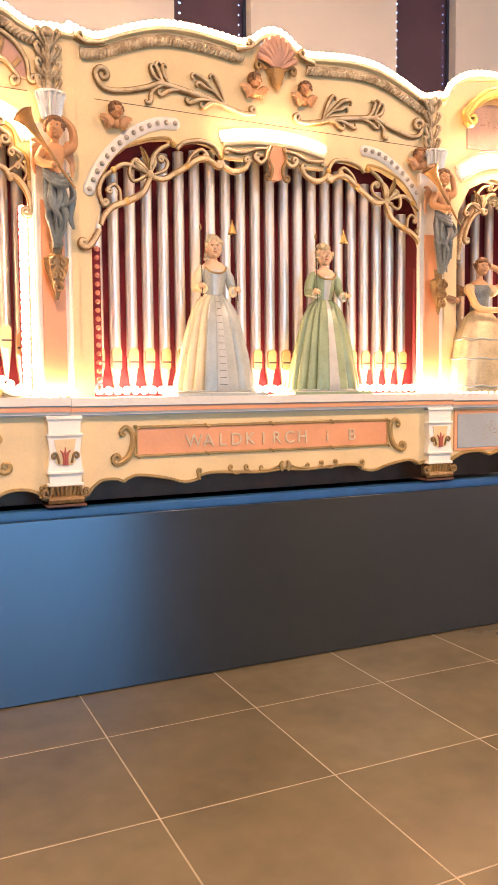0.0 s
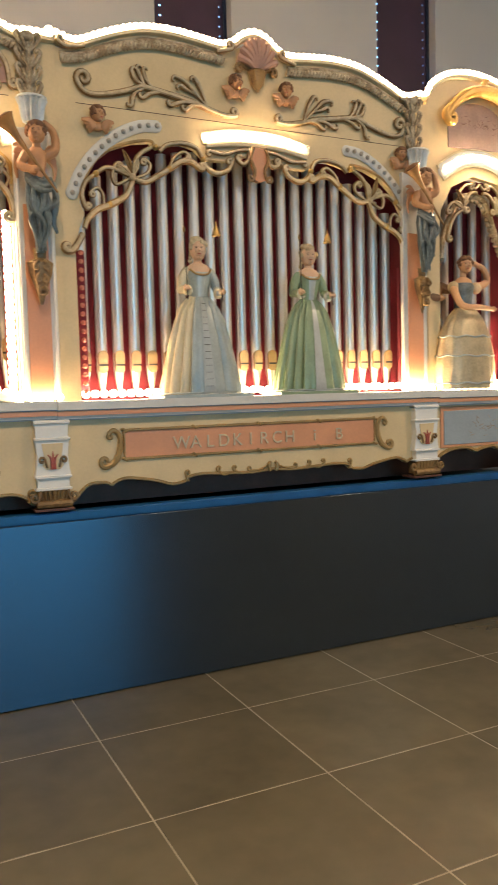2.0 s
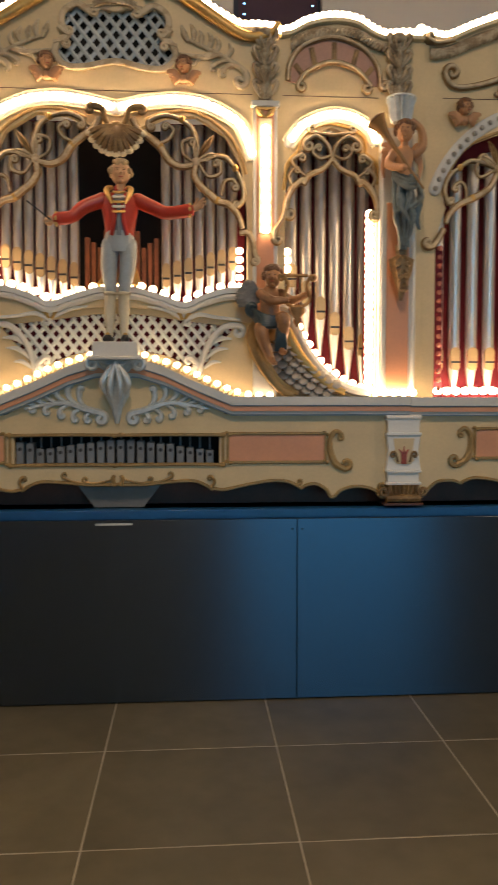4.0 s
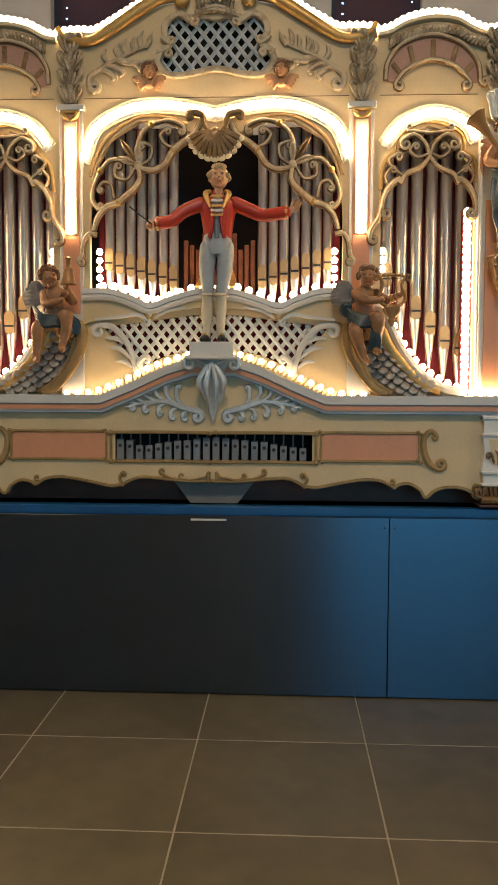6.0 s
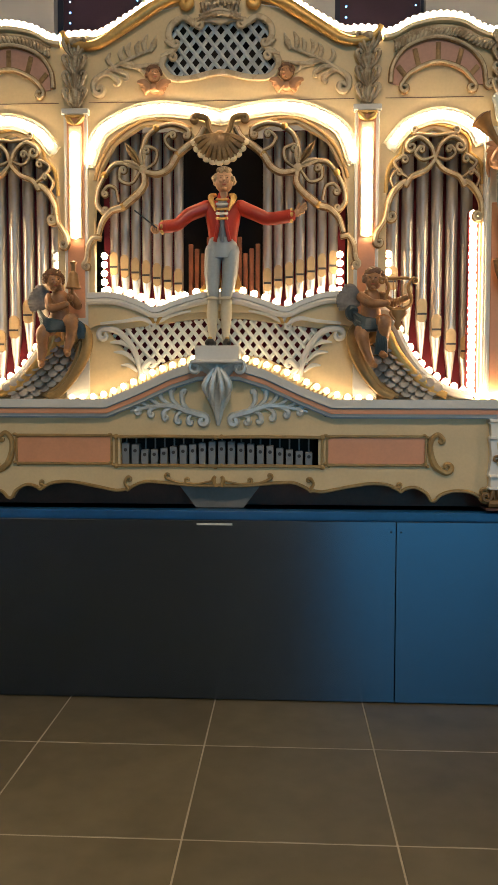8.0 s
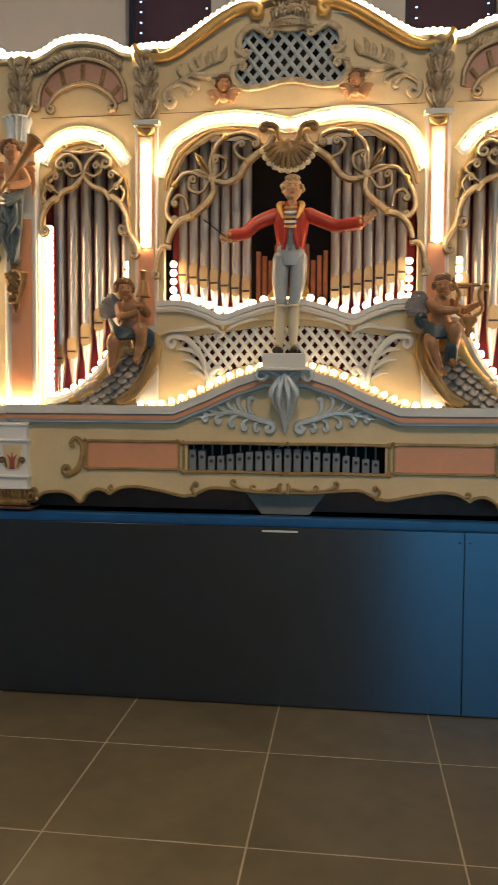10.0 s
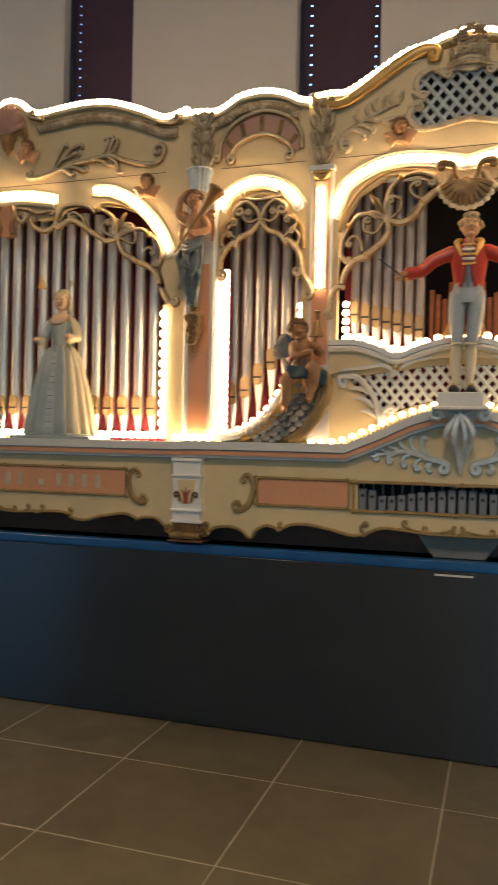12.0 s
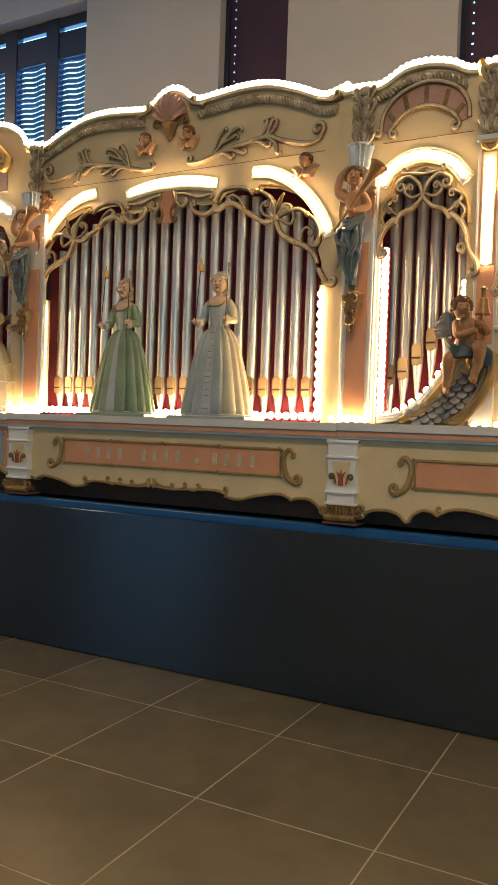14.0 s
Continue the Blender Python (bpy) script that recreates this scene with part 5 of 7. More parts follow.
    strokes("bench_scroll", [(p, (0.014, 0.026, 0.016)), (flat_line([(0.74, 1.228), (0.66, 1.275), (0.60, 1.36), (0.575, 1.45)], s, WY - 0.06), (0.01, 0.016, 0.01))], sec, BRONZE, 0.9, 9, "brown-gold scroll of the bench")
    bm = bmesh.new()
    slab(bm, [outline([(0.97, 1.222), (0.86, 1.27), (0.77, 1.35), (0.70, 1.47), (0.60, 1.50), (0.56, 1.44), (0.60, 1.33), (0.70, 1.222)], 4, 0, s)], WY - 0.04, 0.05)
    part("bench_cheek", bm, CARVED, sec)
    places = []
    for k in range(9):
        f = k / 8
        c = Vector((0.64 + 0.24 * f ** 1.2, 0, 1.43 - 0.19 * f ** 0.75))
        for j in range(4):
            w = (j - 1.5) * 0.032 * (1.1 - 0.25 * f)
            places.append(pose(CX + s * (c.x + w * 0.75), WY - 0.052 - 0.004 * (j % 2), c.z + w * 0.75 - 0.004 * (j % 2), -32, 0, 0))
    bm = bmesh.new()
    ball(bm, (0, 0, 0), 0.023, 0.004, 0.022, 10, 5)
    alike("scale", put_mesh("scale", bm, SCALE_GREY), sec, places)
    # column behind the bearer figure
    x = CX + s * 1.185
    bm = bmesh.new()
    cuboid(bm, x - 0.082, x + 0.082, WY - 0.03, WY - 0.002, 1.22, 2.30, 0.004)
    col = part("column", bm, GREY_WHITE, sec, "grey-white column")
    bm = bmesh.new()
    cuboid(bm, x - 0.05, x + 0.05, WY - 0.036, WY - 0.02, 1.24, 2.0, 0.002)
    part("column_field", bm, SALMON, col, "salmon column field")
    for q in (-1, 1):
        bm = bmesh.new()
        cuboid(bm, x + q * 0.068 - 0.006, x + q * 0.068 + 0.006, WY - 0.04, WY - 0.025, 1.23, 2.28, 0.003)
        part("column_bead", bm, WHITE, col)
    bulb_row([Vector((x - 0.10, WY - 0.055, 1.232)), Vector((x + 0.10, WY - 0.055, 1.232))], 0.042, sec, True, 0.015, 0, BULB)
    basket(sec, x, 2.31, 2.405, WY - 0.06, 0.115)
    acanthus(sec, x, 2.41, 2.66, WY - 0.02, 0.12)
    pedestal(sec, 1.197, s)
    return sec


for s in (1, -1):
    settle(side_bay(s), s, 0.943, 0.035)


# ---- the wide wing with the two ladies ----
def wing(s):
    M = 2.205
    sec = thing("organ_wing", CX + s * M, PY, 1.22, "wide cream organ wing with silver pipes and scroll grille", "organ front", "wings")
    top = [(0, 2.785), (0.06, 2.775), (0.11, 2.755), (0.17, 2.735), (0.28, 2.745), (0.42, 2.755), (0.56, 2.745), (0.70, 2.70), (0.82, 2.65), (0.90, 2.64), (0.985, 2.66)]
    rim = outline(both(top, M), 4, 0, s) + [(CX + s * (M + 0.985), 1.15), (CX + s * (M - 0.918), 1.15)]
    rim = [(min(max(x, CX + (M - 0.918 if s > 0 else -M - 0.985)), CX + (M + 0.985 if s > 0 else -M + 0.918)), z) for x, z in rim]
    hole = [(0, 2.305), (0.10, 2.285), (0.16, 2.262), (0.26, 2.262), (0.31, 2.303), (0.376, 2.318), (0.448, 2.303), (0.50, 2.290), (0.518, 2.309), (0.601, 2.296), (0.696, 2.260), (0.763, 2.207), (0.80, 2.15), (0.835, 2.09), (0.840, 2.03), (0.822, 1.99), (0.845, 1.92), (0.865, 1.86), (0.865, 1.19)]
    hole = [(CX + s * (M - u), z) for u, z in hole[::-1]] + [(CX + s * (M + u), z) for u, z in hole[1:]]
    bm = bmesh.new()
    slab(bm, [rim, hole], WY, 0.035)
    part("front_board", bm, CREAM, sec, "cream painted front board", False)
    for q in (1, -1):
        cornice_leaves(sec, [(M + q * u, z) for u, z in top[3:-1]], s, 0)
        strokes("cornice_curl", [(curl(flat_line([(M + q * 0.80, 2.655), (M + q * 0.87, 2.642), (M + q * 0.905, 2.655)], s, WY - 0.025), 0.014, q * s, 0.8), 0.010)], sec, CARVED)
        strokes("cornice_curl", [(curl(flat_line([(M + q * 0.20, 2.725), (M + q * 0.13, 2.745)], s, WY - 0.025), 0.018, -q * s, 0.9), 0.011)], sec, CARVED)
    top_lights(sec, both([(0, 2.838), (0.06, 2.82), (0.11, 2.782), (0.17, 2.762), (0.28, 2.772), (0.42, 2.782), (0.56, 2.77), (0.70, 2.725), (0.82, 2.675), (0.88, 2.678), (0.94, 2.695)], M), s, 0)
    # scallop shell with drop
    x = CX + s * M
    shell_fan(sec, x, 2.665, 1, 9, 0.098, 0.138, SALMON_DULL, "salmon carved scallop shell", WY - 0.02)
    SECTIONS["wing", s] = sec
    line_across(sec, s * M - 0.84, s * M + 0.84, 2.432)
    bm = bmesh.new()
    lathe(bm, (x, WY - 0.025, 0), [(0.036, 2.672), (0.045, 2.66), (0.036, 2.645), (0.028, 2.61), (0.012, 2.59), (0.003, 2.575)], 14, 0.8, 0, ripple=lambda a, f: 1 + 0.08 * math.cos(8 * a))
    for q in (1, -1):
        tube(bm, curl([Vector((x + q * 0.03, WY - 0.02, 2.67)), Vector((x + q * 0.08, WY - 0.02, 2.69))], 0.018, -q, 1.0), 0.010, 6)
    part("shell_drop", bm, CARVED, sec, "fluted carved drop")
    for q in (1, -1):
        c = s * q
        stem = [(0.832, 2.514), (0.813, 2.486), (0.769, 2.473), (0.69, 2.485), (0.609, 2.509), (0.554, 2.53), (0.485, 2.524), (0.40, 2.511), (0.314, 2.497), (0.24, 2.476), (0.166, 2.46), (0.115, 2.462)]
        path = [(M - q * u, z) for u, z in stem]
        ls = [(curl(flat_line(path, s, WY - 0.008), 0.018, c, 1.0), (0.012, 0.016, 0.011)), (curl(flat_line([path[1], path[0]], s, WY - 0.008), 0.032, -c, 1.15), (0.013, 0.015, 0.010))]
        for leaf, turn in (([(0.526, 2.533), (0.574, 2.551), (0.596, 2.588)], -1), ([(0.498, 2.528), (0.528, 2.555), (0.545, 2.595)], -1), ([(0.540, 2.527), (0.552, 2.560), (0.572, 2.600)], -1),
                           ([(0.540, 2.527), (0.589, 2.495), (0.599, 2.453)], -1), ([(0.457, 2.519), (0.513, 2.508), (0.548, 2.486)], -1),
                           ([(0.248, 2.482), (0.313, 2.543), (0.356, 2.582), (0.396, 2.595)], 1), ([(0.248, 2.482), (0.276, 2.555), (0.304, 2.599)], 1), ([(0.30, 2.530), (0.345, 2.545), (0.372, 2.560)], 1),
                           ([(0.270, 2.487), (0.357, 2.492), (0.422, 2.470)], -1), ([(0.255, 2.483), (0.314, 2.484), (0.351, 2.460)], -1)):
            ls.append((curl(flat_line([(M - q * u, z) for u, z in leaf], s, WY - 0.010), 0.016, turn * c, 0.5, 7), (0.006, 0.013, 0.005)))
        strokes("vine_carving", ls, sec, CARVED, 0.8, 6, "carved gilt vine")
    # lights over the opening
    lit = s < 0
    for q in (1, -1):
        light_strip([(M + q * u, z) for u, z in [(0.49, 2.376), (0.57, 2.366), (0.67, 2.318), (0.765, 2.238), (0.832, 2.15), (0.872, 2.065)]], sec, s, 0, lit, 0.026 if lit else 0.021)
        strokes("arch_moulding", [(flat_line([(M + q * u, z) for u, z in [(0.504, 2.290), (0.518, 2.312), (0.601, 2.300), (0.696, 2.264), (0.763, 2.211), (0.802, 2.152), (0.838, 2.09)]], s, WY - 0.004), 0.0065)], sec, BRONZE, 0.6, 7)
    light_strip([(M + u, z) for u, z in [(-0.26, 2.352), (-0.13, 2.378), (0, 2.385), (0.13, 2.378), (0.26, 2.352)]], sec, s, 0, True, 0.023)
    strokes("trough_lip", [(flat_line([(M + u, z) for u, z in [(-0.26, 2.318), (-0.13, 2.340), (0, 2.346), (0.13, 2.340), (0.26, 2.318)]], s, WY - 0.012), 0.013)], sec, CREAM_PALE, 0.8, 8)
    for q in (1, -1):
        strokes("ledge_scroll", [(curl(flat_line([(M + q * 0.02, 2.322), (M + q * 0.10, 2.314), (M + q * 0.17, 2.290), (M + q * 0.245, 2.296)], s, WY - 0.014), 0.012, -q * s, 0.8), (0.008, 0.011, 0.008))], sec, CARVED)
    half = [([(0.136, 2.256), (0.158, 2.221), (0.216, 2.202), (0.260, 2.221), (0.275, 2.246)], (0.010, 0.015, 0.010), 0, 1),
            ([(0.158, 2.221), (0.136, 2.250)], (0.011, 0.011, 0.009), 0.014, -1),
            ([(0.282, 2.262), (0.310, 2.303), (0.376, 2.315), (0.448, 2.300), (0.484, 2.269)], (0.010, 0.012, 0.010), 0, 1),
            ([(0.611, 2.145), (0.550, 2.135), (0.493, 2.166), (0.443, 2.197), (0.385, 2.236), (0.334, 2.239), (0.292, 2.215)], (0.012, 0.016, 0.012), 0.014, -1),
            ([(0.607, 2.140), (0.633, 2.082), (0.668, 2.053), (0.715, 2.028), (0.769, 2.004), (0.809, 1.966), (0.826, 1.925)], (0.013, 0.016, 0.011), 0, 1),
            ([(0.834, 1.902), (0.857, 1.863), (0.880, 1.835), (0.900, 1.830)], (0.014, 0.017, 0.008), 0.016, 1),
            ([(0.618, 2.152), (0.671, 2.172), (0.724, 2.179), (0.765, 2.155)], (0.009, 0.012, 0.009), 0, 1),
            ([(0.778, 2.146), (0.815, 2.113), (0.832, 2.063), (0.821, 2.014)], (0.009, 0.012, 0.009), 0.014, -1),
            ([(0.739, 2.028), (0.743, 2.071), (0.766, 2.093), (0.793, 2.076)], (0.007, 0.009, 0.007), 0.012, -1),
            ([(0.618, 2.147), (0.680, 2.115), (0.699, 2.150), (0.681, 2.196)], (0.008, 0.010, 0.008), 0.018, 1),
            ([(0.604, 2.154), (0.596, 2.212), (0.567, 2.254), (0.521, 2.282)], (0.008, 0.012, 0.009), 0, 1),
            ([(0.590, 2.150), (0.542, 2.173), (0.527, 2.207), (0.547, 2.228)], (0.007, 0.010, 0.008), 0.014, -1),
            ([(0.440, 2.204), (0.413, 2.252), (0.369, 2.279), (0.343, 2.263)], (0.007, 0.010, 0.008), 0.012, 1)]
    grille(sec, half, s, M)
    grille(sec, [([(0.045, 2.33), (0.05, 2.28), (0.078, 2.255), (0.105, 2.27)], (0.010, 0.013, 0.008), 0.014, 1)], s, M, label="carved scrolls beside the shield", name="shield_scroll")
    for q in (1, -1):
        lily(sec, CX + s * (M + q * 0.611), WY - 0.022, 2.147, s * q * 0.36, 0.118)
        for u, z in ((0.278, 2.254), (0.502, 2.284), (0.715, 2.030), (0.441, 2.200), (0.770, 2.150)):
            part("collar", ball(bmesh.new(), (CX + s * (M + q * u), WY - 0.018, z), 0.014, 0.016, 0.014, 9, 6), GOLD, sec, "small gilt collar")
    bm = bmesh.new()
    slab(bm, [[(x + q * u, z) for u, z, q in [(0.035, 2.33, 1), (0.04, 2.28, 1), (0.022, 2.23, 1), (0.03, 2.19, 1), (0.0, 2.18, 1), (0.03, 2.19, -1), (0.022, 2.23, -1), (0.04, 2.28, -1), (0.035, 2.33, -1)]]], WY - 0.025, 0.03)
    shield = part("shield", bm, SALMON, sec, "salmon painted shield")
    bm = bmesh.new()
    for q in (1, -1):
        tube(bm, curl(flat_line([(M + q * 0.03, 2.33), (M + q * 0.046, 2.28), (M + q * 0.026, 2.23), (M + q * 0.034, 2.19)], s, WY - 0.03), 0.016, s * q, 1.0), 0.008, 6)
    part("shield_border", bm, CARVED, shield)
    # pipes, cloth, jamb bulbs
    for k in range(22):
        u = -0.81 + k * 0.0772
        pipe(sec, CX + s * (M + u), WY + 0.14, 1.235, 2.33 - 0.38 * abs(u) ** 3, 0.0258, 1.385)
    bm = bmesh.new()
    cuboid(bm, x - 0.95, x + 0.95, WY + 0.185, WY + 0.19, 1.2, 2.36)
    part("cloth_back", bm, RED_CLOTH, sec, "red cloth behind the pipes")
    for q in (1, -1):
        bm = bmesh.new()
        cuboid(bm, x + q * 0.845 - 0.024, x + q * 0.845 + 0.024, WY + 0.03, WY + 0.05, 1.23, 1.84, 0.003)
        # the glow of lit bulbs is put into the strip as pale cream
        jam = part("light_strip", bm, CREAM_PALE if lit else RED_CLOTH, sec)
        bulb_row([Vector((x + q * 0.845, WY - 0.004, 1.25)), Vector((x + q * 0.845, WY - 0.004, 1.83))], 0.045 if lit else 0.036, jam, lit, 0.0165 if lit else 0.0115, 0, None if lit else LENS_RED)
    bulb_row([Vector((x - 0.84, WY + 0.02, 1.24)), Vector((x + 0.84, WY + 0.02, 1.24))], 0.040, sec, True, 0.017, 0)
    # lower board with the lettered field
    bot = [(0, 0.872), (0.05, 0.866), (0.12, 0.862), (0.25, 0.868), (0.36, 0.872), (0.42, 0.862), (0.44, 0.845), (0.50, 0.838), (0.58, 0.86), (0.70, 0.878), (0.755, 0.865), (0.77, 0.855), (0.80, 0.866), (0.86, 0.865), (0.90, 0.84), (0.93, 0.805), (0.955, 0.80)]
    low = outline(both(bot, M), 2, 0, s)
    bm = bmesh.new()
    slab(bm, [low + [(CX + s * (M + 0.955), 1.145), (CX + s * (M - 0.955), 1.145)]], PY, 0.03)
    part("lower_board", bm, CREAM, sec, "cream lower board with a scalloped edge", False)
    edge_bead(sec, both(bot, M), s)
    ls = []
    for q in (1, -1):
        for a, b, ct in (((0.03, 0.892), (0.12, 0.876), 1), ((0.13, 0.868), (0.20, 0.885), 1), ((0.23, 0.868), (0.28, 0.888), 1), ((0.42, 0.855), (0.435, 0.885), 1)):
            ls.append((curl(flat_line([(M + q * a[0], a[1]), (M + q * (a[0] + b[0]) / 2, min(a[1], b[1])), (M + q * b[0], b[1])], s, PY - 0.006), 0.011, ct * q * s, 0.8), (0.004, 0.007, 0.005)))
        ls.append((flat_line([(M + q * 0.014, 0.868), (M + q * 0.022, 0.895), (M + q * 0.012, 0.912)], s, PY - 0.01), (0.008, 0.011, 0.006)))
    for one in ls:
        strokes("edge_scroll", [one], sec, BRONZE, 0.9)
    shelf_edge(sec, [(1.2115, 1.213), (3.16, 1.213)], s)
    bm = bmesh.new()
    cuboid(bm, min(CX + s * 1.2115, CX + s * 3.158), max(CX + s * 1.2115, CX + s * 3.158), 0.60, 1.0, 1.18, 1.205)
    part("shelf", bm, GREY_WHITE, sec, "grey-white figure shelf")
    field = framed_panel(sec, 1.495, 2.78, 0.965, 1.086, s, SALMON, 4)
    for u, o in ((1.48, -1), (2.795, 1)):
        c_scroll(sec, u, 0.958, 1.075, s, o)
    # second column with basket and stem
    xc = CX + s * 3.085
    bm = bmesh.new()
    cuboid(bm, xc - 0.075, xc + 0.075, WY - 0.03, WY - 0.002, 1.22, 2.30, 0.004)
    col = part("column", bm, GREY_WHITE, sec, "grey-white column")
    bm = bmesh.new()
    cuboid(bm, xc - 0.048, xc + 0.048, WY - 0.036, WY - 0.02, 1.24, 2.0, 0.002)
    part("column_field", bm, SALMON, col, "salmon column field")
    bulb_row([Vector((xc - 0.09, WY - 0.055, 1.226)), Vector((xc + 0.09, WY - 0.055, 1.226))], 0.042, sec, True, 0.017, 0)
    basket(sec, xc, 2.31, 2.40, WY - 0.06, 0.11)
    acanthus(sec, xc, 2.405, 2.655, WY - 0.02, 0.11)
    pedestal(sec, 3.08, s)
    return sec, field


def lettering(field, s, words):
    """Raised letters (or plain bars for a name) on the salmon field."""
    x = CX + s * 2.125
    z = 0.995
    if words:
        for k, ch in enumerate(words):
            if ch == " ":
                continue
            cu = bpy.data.curves.new("letter", "FONT")
            cu.body, cu.size, cu.extrude, cu.align_x = ch, 0.078, 0.002, "CENTER"
            tmp = new("letter_source", cu)
            me = bpy.data.meshes.new_from_object(tmp.evaluated_get(bpy.context.evaluated_depsgraph_get()))
            bpy.data.objects.remove(tmp)
            me.transform(Matrix.Translation((x - 0.37 + 0.068 * k, PY - 0.007, z)) @ Matrix.Rotation(radians(90), 4, "X"))
            me.materials.append(LETTER)
            ob = new("letter", me)
            ob.parent = field
            tagged(ob, "raised cream letter")
        return
    for k in (0, 1, 2, 3, 5.2, 6.2, 7.2, 8.2, 9.9, 11.3, 12.3, 13.3, 14.3):
        bm = bmesh.new()
        a = x - 0.50 + k * 0.068
        h = 0.030 if k == 9.9 else 0.058
        cuboid(bm, a, a + 0.024, PY - 0.008, PY - 0.003, z, z + h, 0.001)
        part("letter_bar", bm, LETTER, field, "pale cream bar")


for s, words in ((1, "WALDKIRCH i B"), (-1, "")):
    sec, field = wing(s)
    lettering(field, s, words)
    settle(sec, s, 1.0, -0.02)


# ---- the end bay with the dancing girl ----
def end_bay(s):
    M = 3.53
    sec = thing("organ_end_bay", CX + s * M, PY, 1.22, "cream organ end bay under a gilt round hood", "organ front", "end bays")
    X = lambda u: CX + s * (M + u)
    rim = outline([(M - 0.345, 2.64), (M - 0.30, 2.74), (M - 0.18, 2.80), (M, 2.82), (M + 0.18, 2.78), (M + 0.30, 2.69), (M + 0.38, 2.55), (M + 0.46, 2.50)], 5, 0, s)
    rim = rim + [(X(0.46), 1.15), (X(-0.345), 1.15)]
    hole = [(-0.26, 1.2), (-0.26, 2.05), (-0.25, 2.14), (-0.18, 2.26), (-0.03, 2.325), (0.14, 2.30), (0.25, 2.18), (0.265, 2.05), (0.265, 1.2)]
    bm = bmesh.new()
    slab(bm, [rim, [(X(u), z) for u, z in hole]], WY, 0.035)
    part("front_board", bm, CREAM, sec, "cream painted front board", False)
    bm = bmesh.new()
    slab(bm, [outline([(M - 0.20, 2.46), (M - 0.19, 2.62), (M - 0.08, 2.69), (M + 0.06, 2.69), (M + 0.18, 2.62), (M + 0.25, 2.47)], 5, 0, s)], WY - 0.006, 0.02)
    part("hood_field", bm, MAUVE, sec, "dull painted field with faint flowers")
    bm = bmesh.new()
    rnd = random.Random(8)
    for k in range(40):
        u, z, a = rnd.gauss(0.02, 0.075), rnd.gauss(2.585, 0.02), rnd.uniform(0, 3.1)
        tube(bm, [Vector((X(u), WY - 0.0065, z)), Vector((X(u) + 0.022 * math.cos(a), WY - 0.007, z + 0.016 * math.sin(a)))], (0.001, 0.004, 0.001), 5, 0.2)
    tagged(part("painted_flowers", bm, BROWN_WOOD, sec), "dark faded painted flowers", kind="stuff")
    p = flat_line([(M - 0.25, 2.60), (M - 0.19, 2.67), (M - 0.08, 2.735), (M + 0.06, 2.745), (M + 0.18, 2.70), (M + 0.28, 2.60), (M + 0.31, 2.50)], s, WY - 0.05)
    p = curl(p, 0.03, -s, 1.0)
    p2 = curl(flat_line([(M - 0.19, 2.67), (M - 0.25, 2.62), (M - 0.24, 2.58)], s, WY - 0.05), 0.026, s, 0.9)
    strokes("gilt_hood", [(p, (0.022, 0.036, 0.024)), (p2, 0.020)], sec, GOLD, 1.2, 10, "thick gilt hood moulding")
    for u, z in ((0.0, 2.77), (0.18, 2.73), (0.31, 2.62)):
        strokes("hood_leaf", [(flat_line([(M + u, z), (M + u + 0.02, z + 0.035), (M + u + 0.055, z + 0.05)], s, WY - 0.04), (0.014, 0.016, 0.002))], sec, GOLD)
    top_lights(sec, [(M - 0.345, 2.70), (M - 0.30, 2.765), (M - 0.18, 2.825), (M, 2.84), (M + 0.18, 2.80), (M + 0.30, 2.71), (M + 0.39, 2.57)], s, 0)
    light_strip([(M - 0.23, 2.34), (M - 0.12, 2.40), (M, 2.42), (M + 0.12, 2.40), (M + 0.24, 2.33)], sec, s, width=0.042, lamp=BULB_END)
    half = [([(0.02, 2.24), (0.06, 2.235), (0.10, 2.19), (0.105, 2.15)], (0.010, 0.012, 0.008), 0.016, -1),
            ([(0.105, 2.15), (0.16, 2.12), (0.20, 2.06), (0.22, 2.00)], (0.010, 0.012, 0.008), 0.016, -1),
            ([(0.11, 2.15), (0.14, 2.22), (0.10, 2.27), (0.06, 2.28)], (0.006, 0.009, 0.006), 0.014, 1),
            ([(0.11, 2.15), (0.18, 2.18), (0.22, 2.14)], (0.006, 0.009, 0.006), 0.014, -1),
            ([(0.0, 2.285), (0.03, 2.26), (0.05, 2.275)], (0.007, 0.009, 0.006), 0.010, 1)]
    grille(sec, half, s, M)
    for q in (1, -1):
        lily(sec, X(q * 0.11), WY - 0.016, 2.15, s * q * 0.5, 0.11)
    # beaded inner arch
    bm = bmesh.new()
    for a in even(flat_line([(M - 0.20, 1.90), (M - 0.17, 2.05), (M - 0.08, 2.19), (M, 2.22), (M + 0.08, 2.19), (M + 0.15, 2.05), (M + 0.22, 1.92)], s, WY + 0.06), 0.03):
        ball(bm, a, 0.016, 0.012, 0.016, 7, 5)
    tube(bm, flat_line([(M - 0.21, 1.90), (M - 0.185, 2.05), (M - 0.09, 2.21), (M, 2.24), (M + 0.09, 2.21), (M + 0.165, 2.05), (M + 0.235, 1.92)], s, WY + 0.05), 0.016, 7)
    part("beaded_arch", bm, CARVED_GREY, sec, "beaded carved inner arch")
    for k in range(5):
        pipe(sec, X(-0.20 + 0.10 * k), WY + 0.16, 1.23, 2.28, 0.024, 1.385, True)
    bm = bmesh.new()
    cuboid(bm, min(X(-0.3), X(0.46)), max(X(-0.3), X(0.46)), WY + 0.195, WY + 0.20, 1.2, 2.36)
    part("cloth_back", bm, RED_CLOTH, sec, "red cloth behind the pipes")
    bm = bmesh.new()
    cuboid(bm, X(0.235) - 0.02, X(0.235) + 0.02, WY + 0.03, WY + 0.05, 1.23, 1.95, 0.003)
    jam = part("light_strip", bm, RED_CLOTH, sec)
